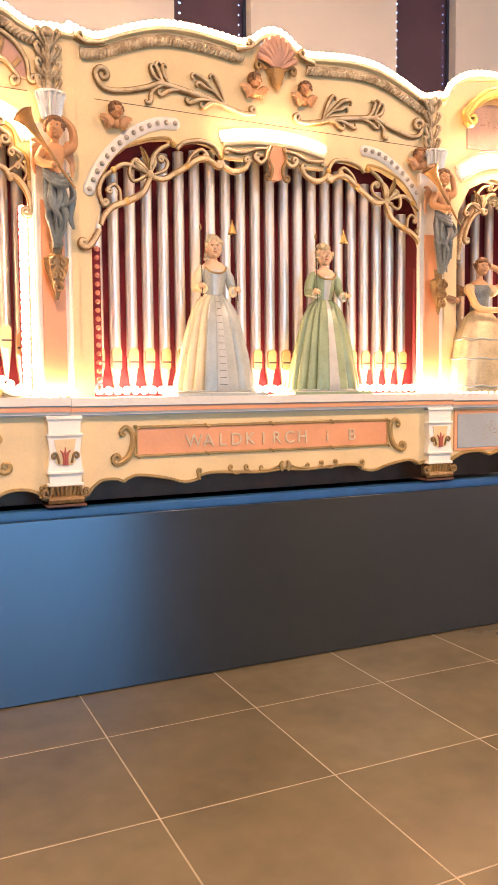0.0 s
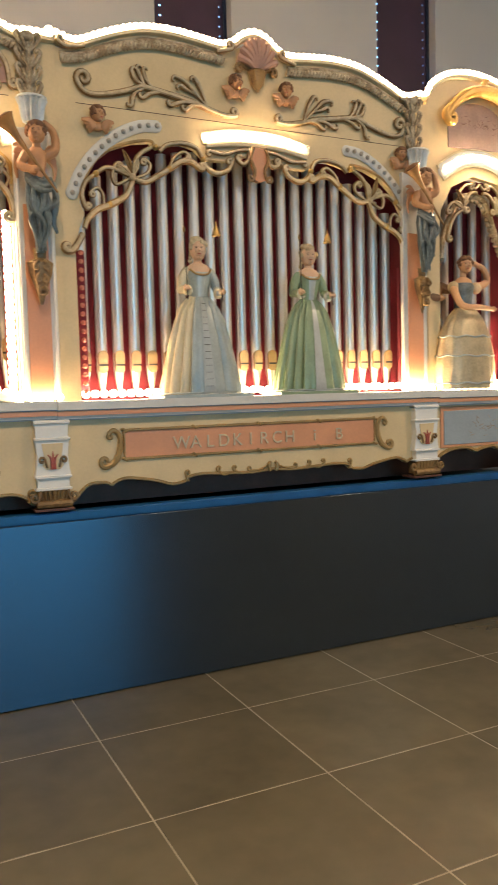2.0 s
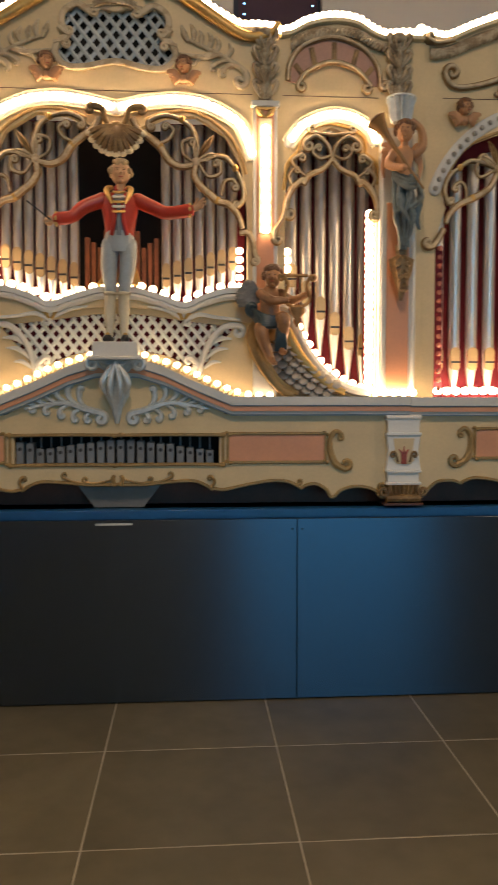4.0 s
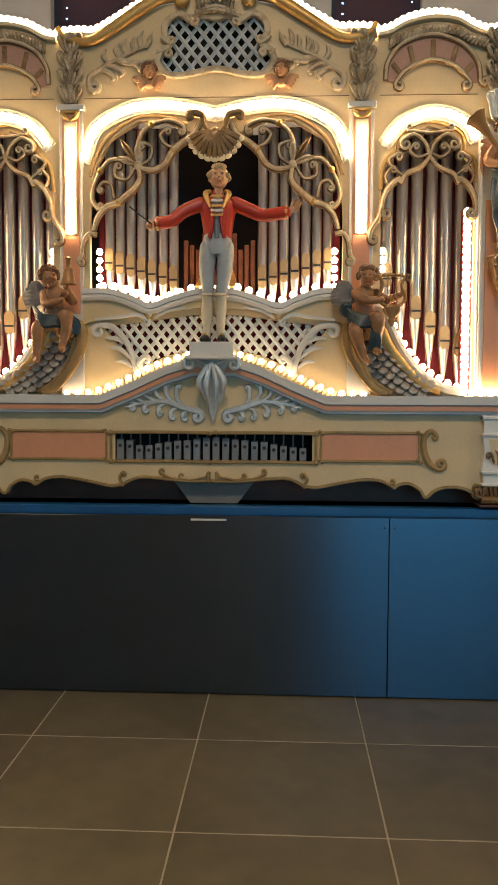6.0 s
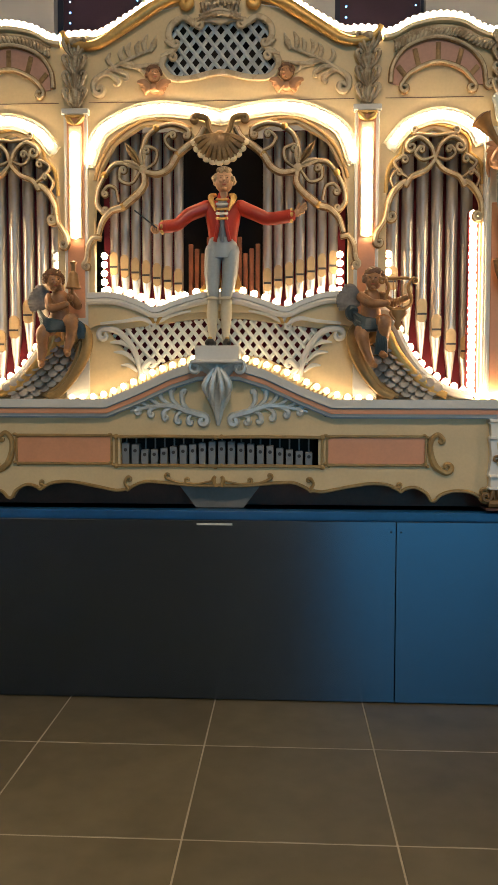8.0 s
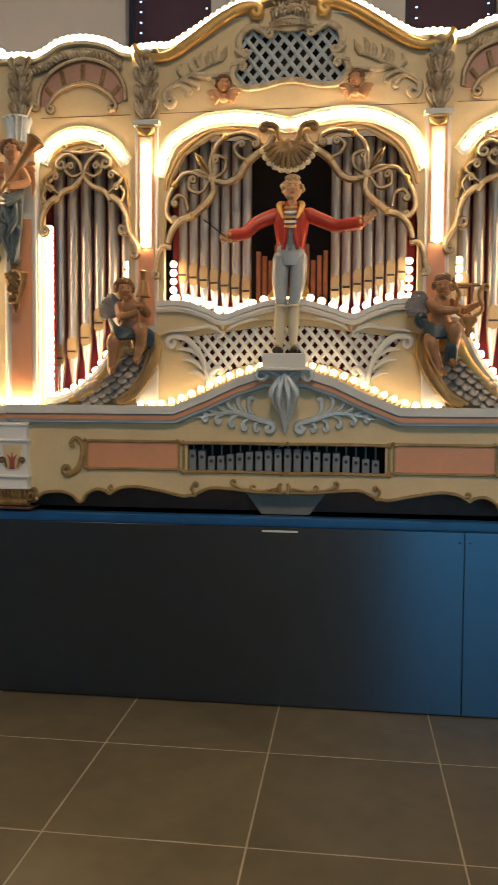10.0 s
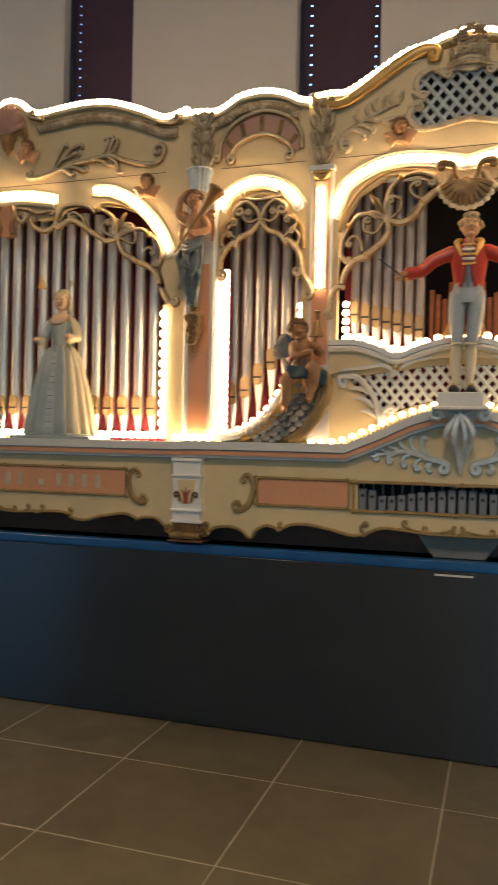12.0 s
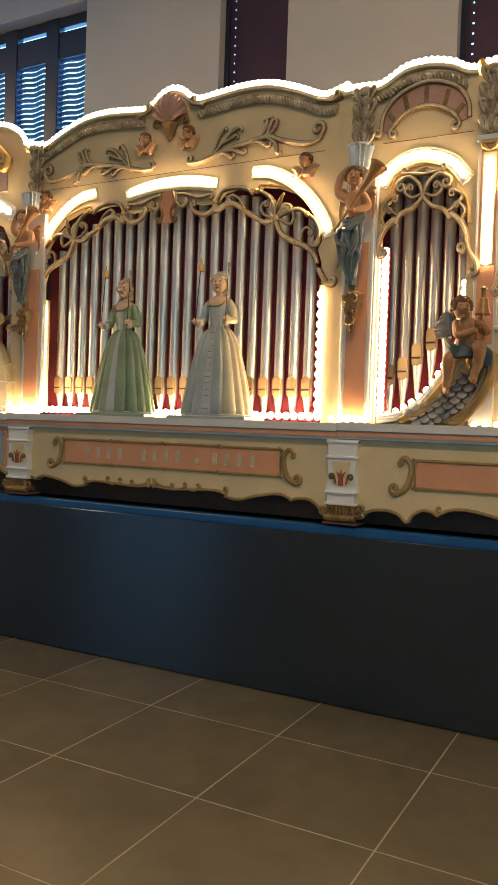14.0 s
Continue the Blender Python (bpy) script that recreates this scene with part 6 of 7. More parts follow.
    bulb_row([Vector((X(0.235), WY + 0.015, 1.25)), Vector((X(0.235), WY + 0.015, 1.93))], 0.036, jam, False, 0.0115, 0, LENS_RED)
    bulb_row([Vector((X(-0.25), WY - 0.03, 1.235)), Vector((X(0.40), WY - 0.03, 1.235))], 0.042, sec, True, 0.024, 0, BULB_END)
    xp = X(0.385)
    bm = bmesh.new()
    cuboid(bm, xp - 0.075, xp + 0.075, WY - 0.03, WY - 0.002, 1.22, 2.30, 0.004)
    part("column", bm, WHITE, sec, "white end column")
    basket(sec, xp, 2.20, 2.30, WY - 0.05, 0.14)
    bot = [(-0.42, 0.80), (-0.36, 0.86), (-0.27, 0.90), (-0.16, 0.905), (-0.10, 0.885), (-0.06, 0.895), (0.02, 0.905), (0.06, 0.888), (0.10, 0.898), (0.18, 0.90), (0.25, 0.87), (0.27, 0.80)]
    low = outline([(M + u, z) for u, z in bot], 3, 0, s)
    bm = bmesh.new()
    slab(bm, [low + [(X(0.27), 1.145), (X(-0.42), 1.145)]], PY, 0.03)
    part("lower_board", bm, CREAM, sec, "cream lower board with a scalloped edge", False)
    edge_bead(sec, [(M + u, z) for u, z in bot], s, 0.010)
    bm = bmesh.new()
    cuboid(bm, min(X(-0.335), X(0.185)), max(X(-0.335), X(0.185)), PY - 0.006, PY + 0.01, 0.915, 1.125, 0.002)
    part("picture_border", bm, SALMON, sec, "thin salmon border")
    bm = bmesh.new()
    cuboid(bm, min(X(-0.315), X(0.165)), max(X(-0.315), X(0.165)), PY - 0.010, PY + 0.01, 0.93, 1.105, 0.002)
    pic = part("picture_field", bm, BLUE_GREY, sec, "grey-blue painted field with flowers")
    bm = bmesh.new()
    rnd = random.Random(5)
    for k in range(26):
        u, z, a = rnd.gauss(-0.05, 0.07), rnd.gauss(1.01, 0.022), rnd.uniform(0, 3.1)
        tube(bm, [Vector((X(u), PY - 0.011, z)), Vector((X(u) + 0.03 * math.cos(a), PY - 0.0115, z + 0.02 * math.sin(a)))], (0.002, 0.006, 0.001), 5, 0.2)
    tagged(part("painted_flowers", bm, CARVED_GREY, pic), kind="stuff")
    shelf_edge(sec, [(3.16, 1.208), (4.05, 1.208)], s)
    bm = bmesh.new()
    cuboid(bm, min(CX + s * 3.16, CX + s * 4.05), max(CX + s * 3.16, CX + s * 4.05), 0.60, 1.0, 1.18, 1.202)
    part("shelf", bm, GREY_WHITE, sec, "grey-white figure shelf")
    pedestal(sec, M + 0.325, s, 0.15)
    settle(sec, s, 1.0, -0.02)


for s in (1, -1):
    end_bay(s)


# ---- carved figures (each one mesh) ----
def V(*a):
    return Vector(a)


def face(bm, c, r, skin, hair, turnx=0.0, curls=26, seed=1, tall=1.22, eye=None, lip=None):
    """Carved head: skull, nose, brow, chin, lips and a cap of curls."""
    c = Vector(c)
    ball(bm, c, r, r * 1.02, r * tall, 14, 10, mi=skin)
    fwd = V(turnx, -1, 0).normalized()
    sidev = V(-fwd.y, fwd.x, 0)
    tube(bm, [c + fwd * r * 0.92 + V(0, 0, r * 0.22), c + fwd * r * 1.16 + V(0, 0, -r * 0.18), c + fwd * r * 0.95 + V(0, 0, -r * 0.26)], (r * 0.07, r * 0.15, r * 0.1), 6, mi=skin)
    for q in (-1, 1):
        ball(bm, c + fwd * r * 0.80 + sidev * q * r * 0.36 + V(0, 0, -r * 0.18), r * 0.26, r * 0.2, r * 0.26, 7, 5, mi=skin)
        tube(bm, [c + fwd * r * 0.97 + sidev * q * r * 0.14 + V(0, 0, r * 0.32), c + fwd * r * 0.84 + sidev * q * r * 0.52 + V(0, 0, r * 0.30)], r * 0.018, 5, mi=hair if eye is None else eye)
        ball(bm, c + fwd * r * 0.93 + sidev * q * r * 0.33 + V(0, 0, r * 0.16), r * 0.11, r * 0.07, r * 0.05, 6, 4, mi=hair if eye is None else eye)
    tube(bm, [c + fwd * r * 0.96 + sidev * -r * 0.2 + V(0, 0, -r * 0.55), c + fwd * r * 1.02 + V(0, 0, -r * 0.57), c + fwd * r * 0.96 + sidev * r * 0.2 + V(0, 0, -r * 0.55)], r * 0.06, 5, mi=skin if lip is None else lip)
    ball(bm, c + fwd * r * 0.66 + V(0, 0, -r * 0.92), r * 0.30, r * 0.3, r * 0.24, 7, 5, mi=skin)
    rnd = random.Random(seed)
    ball(bm, c - fwd * r * 0.46 + V(0, 0, r * 0.34), r * 1.02, r * 0.95, r * 1.10, 12, 8, mi=hair)
    for k in range(curls):
        a = rnd.uniform(-2.2, 2.2)
        e = rnd.uniform(-0.3 if abs(a) > 0.9 else 0.62, 1.3)
        d = (-fwd * math.cos(a + math.pi) * -1)
        w = (fwd * math.cos(a) + sidev * math.sin(a)) * math.cos(e) + V(0, 0, math.sin(e))
        ball(bm, c - fwd * r * 0.10 + V(0, 0, r * 0.20) + w * r * 1.04, r * 0.35, r * 0.30, r * 0.32, 6, 4, mi=hair)


def limb(bm, pts, radii, mi, segs=9):
    path = smooth_line(pts, 5)
    k = len(path) - 1
    m = len(radii) - 1
    rr = []
    for i in range(k + 1):
        f = i / k * m
        a = min(int(f), m - 1)
        rr.append(radii[a] + (radii[a + 1] - radii[a]) * (f - a))
    tube(bm, path, rr, segs, mi=mi)
    ball(bm, path[0], rr[0], su=8, sv=6, mi=mi)
    ball(bm, path[-1], rr[-1], su=8, sv=6, mi=mi)


def fist(bm, c, r, mi):
    c = Vector(c)
    ball(bm, c, r, r * 0.8, r * 1.05, 8, 6, mi=mi)
    for k in range(4):
        ball(bm, c + V((k - 1.5) * r * 0.45, -r * 0.7, -r * 0.15), r * 0.26, r * 0.4, r * 0.5, 6, 4, mi=mi)


def lady(u, s, green):
    """Lady in a pleated bell skirt, ringing a small bell on a rod."""
    x, y, z = CX + s * u, 0.562, 1.222
    mats = [DRESS_GREEN if green else DRESS_GREY, DRESS_PALE, DRESS_GREEN if green else DRESS_CREAM, SKIN_PALE, HAIR_GREY if not green else HAIR_BLOND, BRONZE, GREY_WHITE, GOLD, EYE_DARK, LIP_RED]
    bm = bmesh.new()
    cuboid(bm, x - 0.215, x + 0.215, 0.458, 0.66, z - 0.010, z + 0.006, 0.002, mi=6)
    prof = [(0.190, 0.006), (0.200, 0.014), (0.194, 0.05), (0.180, 0.11), (0.163, 0.18), (0.145, 0.25), (0.124, 0.32), (0.102, 0.375), (0.076, 0.412), (0.043, 0.438)]

    def ripple(a, f):
        d = abs((a - 1.5 * math.pi + math.pi) % (2 * math.pi) - math.pi)
        w = 0.21 * (1 - 0.35 * f) * min(1, max(0, (d - 0.2) * 4))
        return 1 - 1.1 * w * (1 - abs(math.sin(9 * a + 0.6 * math.sin(3 * a)))) ** 2.2 + 0.010 * math.sin(7 * a + 5 * f)

    def pick(a, f):
        d = (a - 1.5 * math.pi + math.pi) % (2 * math.pi) - math.pi
        return 2 if d * s < -0.5 else 0
    lathe(bm, (x, y, z), prof, 144, 0.52, 0, ripple, pick)
    strip = [[bm.verts.new((x + r * 1.025 * math.sin(q * (0.15 - 0.06 * i / 9)), y - 0.52 * r * 1.04 * math.cos(0.15), z + h)) for q in (-1, 1)] for i, (r, h) in enumerate(prof)]
    for lo, hi in zip(strip, strip[1:]):   # pale front panel
        bm.faces.new((lo[0], lo[1], hi[1], hi[0])).material_index = 1
    for k in range(13 if not green else 0):   # ribbon bars down the front panel
        f = k / 12
        r = 0.104 - 0.052 * f ** 1.4
        zz = z + 0.04 + f * 0.36
        w = 0.026 - 0.013 * f
        tube(bm, [V(x - w * 0.7, y - r * 1.03, zz), V(x + w * 0.7, y - r * 1.03, zz)], 0.0009, 4, mi=8)
    tube(bm, [V(x + 0.196 * math.cos(a), y + 0.099 * math.sin(a), z + 0.012) for a in [2 * math.pi * k / 48 for k in range(48)]], 0.005, 5, closed=True, mi=1)
    lathe(bm, (x, y, z), [(0.043, 0.432), (0.047, 0.46), (0.058, 0.505), (0.064, 0.53), (0.058, 0.548)], 20, 0.72, 0, pick=lambda a, f: 1 if abs(a - 1.5 * math.pi) < 0.35 else 0)
    lathe(bm, (x, y, z), [(0.060, 0.530), (0.060, 0.552), (0.046, 0.570), (0.021, 0.582), (0.017, 0.60), (0.017, 0.622)], 16, 0.74, 3)
    tube(bm, smooth_line([(x - 0.05, y - 0.03, z + 0.550), (x - 0.025, y - 0.046, z + 0.528), (x + 0.025, y - 0.046, z + 0.528), (x + 0.05, y - 0.03, z + 0.550)], 5), 0.0045, 6, mi=5)
    tube(bm, [V(x + 0.018 * math.cos(a), y + 0.018 * math.sin(a), z + 0.600) for a in [2 * math.pi * k / 14 for k in range(14)]], 0.003, 5, closed=True, mi=5)
    hx = x
    face(bm, (hx, y - 0.008, z + 0.636), 0.0365, 3, 4, -0.24 * s, 16, 3 + int(green), 1.28, 8, 9)
    for k in range(10):
        a = k * 0.63
        ball(bm, (hx + 0.016 * math.cos(a), y + 0.012 + 0.014 * math.sin(a), z + 0.684), 0.014, 0.013, 0.015, 7, 5, mi=4)
    for k in range(4):
        ball(bm, (hx - s * (0.024 + 0.002 * k), y + 0.016, z + 0.640 - 0.016 * k), 0.011, 0.011, 0.012, 6, 5, mi=4)
    for q in (1, -1):
        el = (x + q * 0.088, y - 0.005, z + 0.462)
        limb(bm, [(x + q * 0.056, y, z + 0.545), (x + q * 0.075, y, z + 0.51), el], [0.020, 0.024, 0.019], 0 if q * s > 0 or green else 2)
        wr = (x + q * 0.082, y - 0.075, z + 0.452) if q * s < 0 else (x + q * 0.060, y - 0.08, z + 0.440)
        limb(bm, [el, ((el[0] + wr[0]) / 2, (el[1] + wr[1]) / 2, el[2] - 0.004), wr], [0.019, 0.019, 0.021], 0 if q * s > 0 or green else 2)
        ball(bm, wr, 0.023, 0.02, 0.023, 8, 6, mi=2 if not green else 1)
        fist(bm, (wr[0] + q * 0.012, wr[1] - 0.02, wr[2] + 0.008), 0.016, 3)
        if q * s > 0:
            top = V(wr[0] + q * 0.01 - s * 0.02, wr[1] - 0.02, z + 0.735)
            tube(bm, [V(wr[0] + q * 0.01, wr[1] - 0.03, z + 0.40), top], 0.0022, 6, mi=8)
            lathe(bm, (top.x, top.y, top.z - 0.05), [(0.021, 0), (0.018, 0.006), (0.012, 0.022), (0.010, 0.034), (0.004, 0.042), (0.003, 0.06)], 12, mi=7)
        else:
            tube(bm, [V(wr[0] + q * 0.012, wr[1] - 0.03, z + 0.41), V(wr[0] - s * 0.016, wr[1] - 0.02, z + 0.70)], 0.002, 6, mi=8)
            ball(bm, (wr[0] - s * 0.016, wr[1] - 0.02, z + 0.705), 0.006, 0.006, 0.014, 6, 5, mi=5)
    fig = solid("lady_figure", bm, mats, "carved lady in a pleated sea-green dress holding a bell" if green else "carved lady in a pleated silver-blue and cream dress holding a bell", "figurine", "lady figures")
    settle(fig, s, 1.0, -0.02)


for s in (1, -1):
    lady(1.885, s, False)
    lady(2.455, s, True)


def bandmaster():
    x, y, z = CX + 0.004, 0.475, 1.427
    bm = bmesh.new()
    mats = [COAT_RED, TROUSERS, STOCKING, BLACK, SKIN_TAN, HAIR_TAN, GOLD, GREY_WHITE, KEY_GREY, EYE_DARK, LIP_RED]
    # legs, shoes
    for q in (1, -1):
        hip, knee, ank = (x + q * 0.034 + 0.012, y, z + 0.375), (x + q * 0.026 + 0.004, y - 0.012, z + 0.195), (x + q * 0.027, y, z + 0.028)
        limb(bm, [hip, (x + q * 0.036 + 0.008, y - 0.004, z + 0.29), knee], [0.036, 0.033, 0.022], 1, 12)
        limb(bm, [knee, (x + q * 0.028, y + 0.006, z + 0.125), ank], [0.021, 0.0235, 0.013], 2, 10)
        tube(bm, [V(knee[0] + 0.023 * math.cos(a), knee[1] + 0.023 * math.sin(a), knee[2] - 0.008) for a in [2 * math.pi * k / 14 for k in range(14)]], 0.006, 6, closed=True, mi=2)
        limb(bm, [(ank[0], y + 0.012, z + 0.012), (ank[0] + q * 0.008, y - 0.02, z + 0.014), (ank[0] + q * 0.016, y - 0.055, z + 0.009)], [0.015, 0.017, 0.010], 3)
        ball(bm, (ank[0] + q * 0.008, y - 0.024, z + 0.03), 0.010, 0.006, 0.007, 7, 5, mi=6)
        tube(bm, smooth_line([(x + q * 0.02, y + 0.04, z + 0.38), (x + q * 0.035, y + 0.05, z + 0.28), (x + q * 0.03, y + 0.045, z + 0.20)], 4), (0.03, 0.032, 0.008), 8, 0.4, mi=0)
    lathe(bm, (x + 0.014, y, z), [(0.054, 0.345), (0.062, 0.375), (0.058, 0.405), (0.054, 0.425)], 18, 0.72, 1)
    lathe(bm, (x + 0.016, y, z), [(0.056, 0.405), (0.058, 0.43), (0.066, 0.48), (0.073, 0.52), (0.070, 0.548), (0.050, 0.567), (0.024, 0.58), (0.020, 0.60)], 20, 0.66, 0, pick=lambda a, f: 8 if abs(a - 1.5 * math.pi) < 0.22 else 0)
    # ruffled jabot and gilt collar
    for k in range(5):
        tube(bm, smooth_line([(x + 0.016 - 0.022, y - 0.052, z + 0.565 - 0.018 * k), (x + 0.016, y - 0.066, z + 0.56 - 0.018 * k), (x + 0.016 + 0.022, y - 0.052, z + 0.565 - 0.018 * k)], 4), 0.0055, 6, mi=7 if k % 2 else 6)
    for q in (1, -1):
        tube(bm, smooth_line([(x + 0.016 + q * 0.03, y - 0.01, z + 0.592), (x + 0.016 + q * 0.046, y - 0.04, z + 0.575), (x + 0.016 + q * 0.026, y - 0.058, z + 0.52)], 4), (0.008, 0.013, 0.004), 6, mi=6)
        tube(bm, smooth_line([(x + 0.016 + q * 0.012, y - 0.054, z + 0.53), (x + 0.016 + q * 0.018, y - 0.050, z + 0.46), (x + 0.016 + q * 0.03, y - 0.040, z + 0.405)], 4), (0.004, 0.008, 0.008), 6, mi=0)
    tube(bm, [V(x + 0.016, y - 0.055, z + 0.52), V(x + 0.016, y - 0.046, z + 0.405)], 0.009, 6, 0.5, mi=8)
    tube(bm, [V(x + 0.018, y, z + 0.58), V(x + 0.02, y - 0.004, z + 0.615)], 0.018, 9, mi=4)
    face(bm, (x + 0.020, y - 0.008, z + 0.646), 0.038, 4, 5, 0.1, 24, 9, 1.22, 9, 10)
    for q in (1, -1):
        for k in range(2):
            ball(bm, (x + 0.02 + q * 0.035, y + 0.004, z + 0.655 - 0.014 * k), 0.011, 0.012, 0.010, 7, 5, mi=5)
    # arms held wide
    limb(bm, [(x - 0.052, y, z + 0.545), (x - 0.12, y - 0.015, z + 0.515), (x - 0.165, y - 0.03, z + 0.475), (x - 0.215, y - 0.05, z + 0.462)], [0.030, 0.028, 0.025, 0.026], 0, 10)
    limb(bm, [(x + 0.086, y, z + 0.545), (x + 0.15, y - 0.015, z + 0.515), (x + 0.20, y - 0.025, z + 0.495), (x + 0.285, y - 0.05, z + 0.500)], [0.030, 0.028, 0.026, 0.026], 0, 10)
    for cx, cz in ((x - 0.222, z + 0.460), (x + 0.29, z + 0.501)):
        for k in range(6):
            a = k * 1.05
            ball(bm, (cx, y - 0.05 + 0.018 * math.cos(a), cz + 0.020 * math.sin(a)), 0.009, 0.010, 0.010, 6, 5, mi=6)
    fist(bm, (x - 0.25, y - 0.055, z + 0.452), 0.019, 4)
    ball(bm, (x + 0.315, y - 0.055, z + 0.512), 0.024, 0.010, 0.016, 9, 6, Matrix.Rotation(-0.6, 3, "Y"), mi=4)
    for k in range(4):
        tube(bm, [V(x + 0.325, y - 0.058, z + 0.515 + 0.007 * (k - 1)), V(x + 0.352 - 0.005 * abs(k - 2), y - 0.066, z + 0.522 + 0.011 * (k - 1))], 0.0055, 6, mi=4)
    tube(bm, [V(x + 0.31, y - 0.06, z + 0.52), V(x + 0.322, y - 0.066, z + 0.545)], 0.0055, 6, mi=4)
    tube(bm, [V(x - 0.235, y - 0.07, z + 0.448), V(x - 0.325, y - 0.10, z + 0.515)], 0.003, 6, mi=3)
    fig = solid("bandmaster_figure", bm, mats, "carved bandmaster in a red coat with outstretched arms on a bracket", "figurine")
    settle(fig)


bandmaster()


def cherub(u, flip, lyre):
    """Seated winged child on the scroll bench."""
    bm = bmesh.new()
    mats = [SKIN_DARK, HAIR_BROWN, DRAPE_DARK, WING_GREY, HORN, EYE_DARK, LIP_RED]
    y = 0.475
    P3 = lambda dx, dy, z: V(CX + u + dx, y + dy, z)
    lathe(bm, (CX + u, y, 0), [(0.042, 1.515), (0.046, 1.54), (0.042, 1.575), (0.041, 1.60), (0.045, 1.635), (0.034, 1.655), (0.018, 1.668)], 16, 0.8, 0)
    tube(bm, [P3(0, 0, 1.66), P3(0.0, -0.01, 1.69)], 0.02, 8, mi=0)
    hx = 0.008 if lyre else -0.02
    face(bm, P3(hx, -0.024, 1.700), 0.037, 0, 1, -0.2 if lyre else 0.6, 60, 21 + lyre, 1.12, 5, 6)
    # legs
    if lyre:
        legs = [[(-0.03, -0.02, 1.51), (-0.045, -0.075, 1.475), (-0.03, -0.07, 1.42), (-0.005, -0.075, 1.36)], [(0.03, -0.02, 1.515), (0.045, -0.10, 1.52), (0.045, -0.085, 1.46), (0.035, -0.085, 1.40)]]
    else:
        legs = [[(-0.03, -0.02, 1.51), (-0.05, -0.08, 1.48), (-0.055, -0.075, 1.42), (-0.06, -0.085, 1.36)], [(0.04, -0.02, 1.515), (0.075, -0.09, 1.53), (0.07, -0.08, 1.47), (0.055, -0.09, 1.405)]]
    for L in legs:
        limb(bm, [P3(*p) for p in L], [0.032, 0.031, 0.023, 0.015], 0, 10)
        e = L[-1]
        limb(bm, [P3(*e), P3(e[0] + 0.008, e[1] - 0.02, e[2] - 0.014), P3(e[0] + 0.014, e[1] - 0.045, e[2] - 0.018)], [0.016, 0.014, 0.009], 0, 8)
    # arms and what they hold
    if lyre:
        limb(bm, [P3(-0.04, 0, 1.635), P3(0.0, -0.06, 1.60), P3(0.06, -0.075, 1.60)], [0.022, 0.020, 0.014], 0)
        limb(bm, [P3(0.045, 0, 1.635), P3(0.09, -0.03, 1.605), P3(0.145, -0.055, 1.625)], [0.023, 0.019, 0.014], 0)
        fist(bm, P3(0.155, -0.06, 1.63), 0.014, 0)
        for q in (1, -1):
            p = smooth_line([P3(0.105 + q * 0.008, -0.075, 1.565), P3(0.105 + q * 0.055, -0.075, 1.60), P3(0.105 + q * 0.04, -0.075, 1.66), P3(0.105 + q * 0.055, -0.075, 1.695)], 5)
            tube(bm, curl(p, 0.013, -q, 1.0), 0.0075, 7, mi=4)
            tube(bm, curl([P3(0.105 + q * 0.01, -0.075, 1.53), P3(0.105 + q * 0.03, -0.075, 1.555)], 0.010, q, 0.9), 0.006, 6, mi=4)
        tube(bm, [P3(0.06, -0.075, 1.70), P3(0.15, -0.075, 1.70)], 0.007, 7, mi=4)
        for k in range(4):
            tube(bm, [P3(0.085 + 0.013 * k, -0.075, 1.57), P3(0.085 + 0.013 * k, -0.075, 1.70)], 0.0014, 4, mi=4)
        lathe(bm, P3(0.105, -0.075, 0), [(0.004, 1.49), (0.016, 1.51), (0.012, 1.53), (0.026, 1.55), (0.030, 1.57), (0.012, 1.582)], 12, 0.5, 4)
    else:
        limb(bm, [P3(-0.045, 0, 1.635), P3(-0.02, -0.05, 1.585), P3(0.05, -0.07, 1.60)], [0.023, 0.020, 0.014], 0)
        limb(bm, [P3(0.045, 0, 1.635), P3(0.085, -0.02, 1.60), P3(0.07, -0.06, 1.645)], [0.022, 0.019, 0.014], 0)
        fist(bm, P3(0.066, -0.068, 1.63), 0.016, 0)
        tube(bm, [P3(0.066, -0.07, 1.61), P3(0.078, -0.07, 1.67)], 0.006, 7, mi=4)
        lathe(bm, P3(0.080, -0.07, 1.665), [(0.034, 0), (0.030, 0.008), (0.024, 0.03), (0.020, 0.06), (0.010, 0.07), (0.011, 0.10), (0.016, 0.108), (0.006, 0.115)], 14, 1, 4)
    # wing of layered feathers
    for k in range(8):
        f = k / 7
        a = P3(-0.045, 0.02, 1.63 - 0.02 * f)
        b = P3(-0.112 - 0.035 * math.sin(f * 2.4), 0.02, 1.685 - 0.10 * f)
        tube(bm, smooth_line([a, (a + b) / 2 + V(0, -0.012, 0.016 * (1 - f)), b], 4), (0.010, 0.017, 0.006), 7, 0.5, mi=3)
    # loincloth
    for k in range(5):
        tube(bm, smooth_line([P3(-0.085 + 0.004 * k, -0.02, 1.575 - 0.012 * k), P3(-0.04, -0.07 - 0.004 * k, 1.535 - 0.010 * k), P3(0.03, -0.075, 1.52 - 0.006 * k), P3(0.07, -0.04, 1.50 - 0.004 * k)], 5), (0.010, 0.014, 0.010), 7, mi=2)
    if lyre:
        for k in range(4):
            tube(bm, smooth_line([P3(0.03 - 0.006 * k, -0.08, 1.51), P3(0.022 + 0.008 * k, -0.10, 1.45), P3(0.015 + 0.012 * k, -0.09, 1.39)], 5), (0.008, 0.013, 0.009), 7, mi=2)
        tube(bm, curl([P3(-0.05, -0.03, 1.53), P3(-0.085, -0.03, 1.545)], 0.025, -1, 0.7), (0.014, 0.018, 0.008), 8, mi=2)
    else:
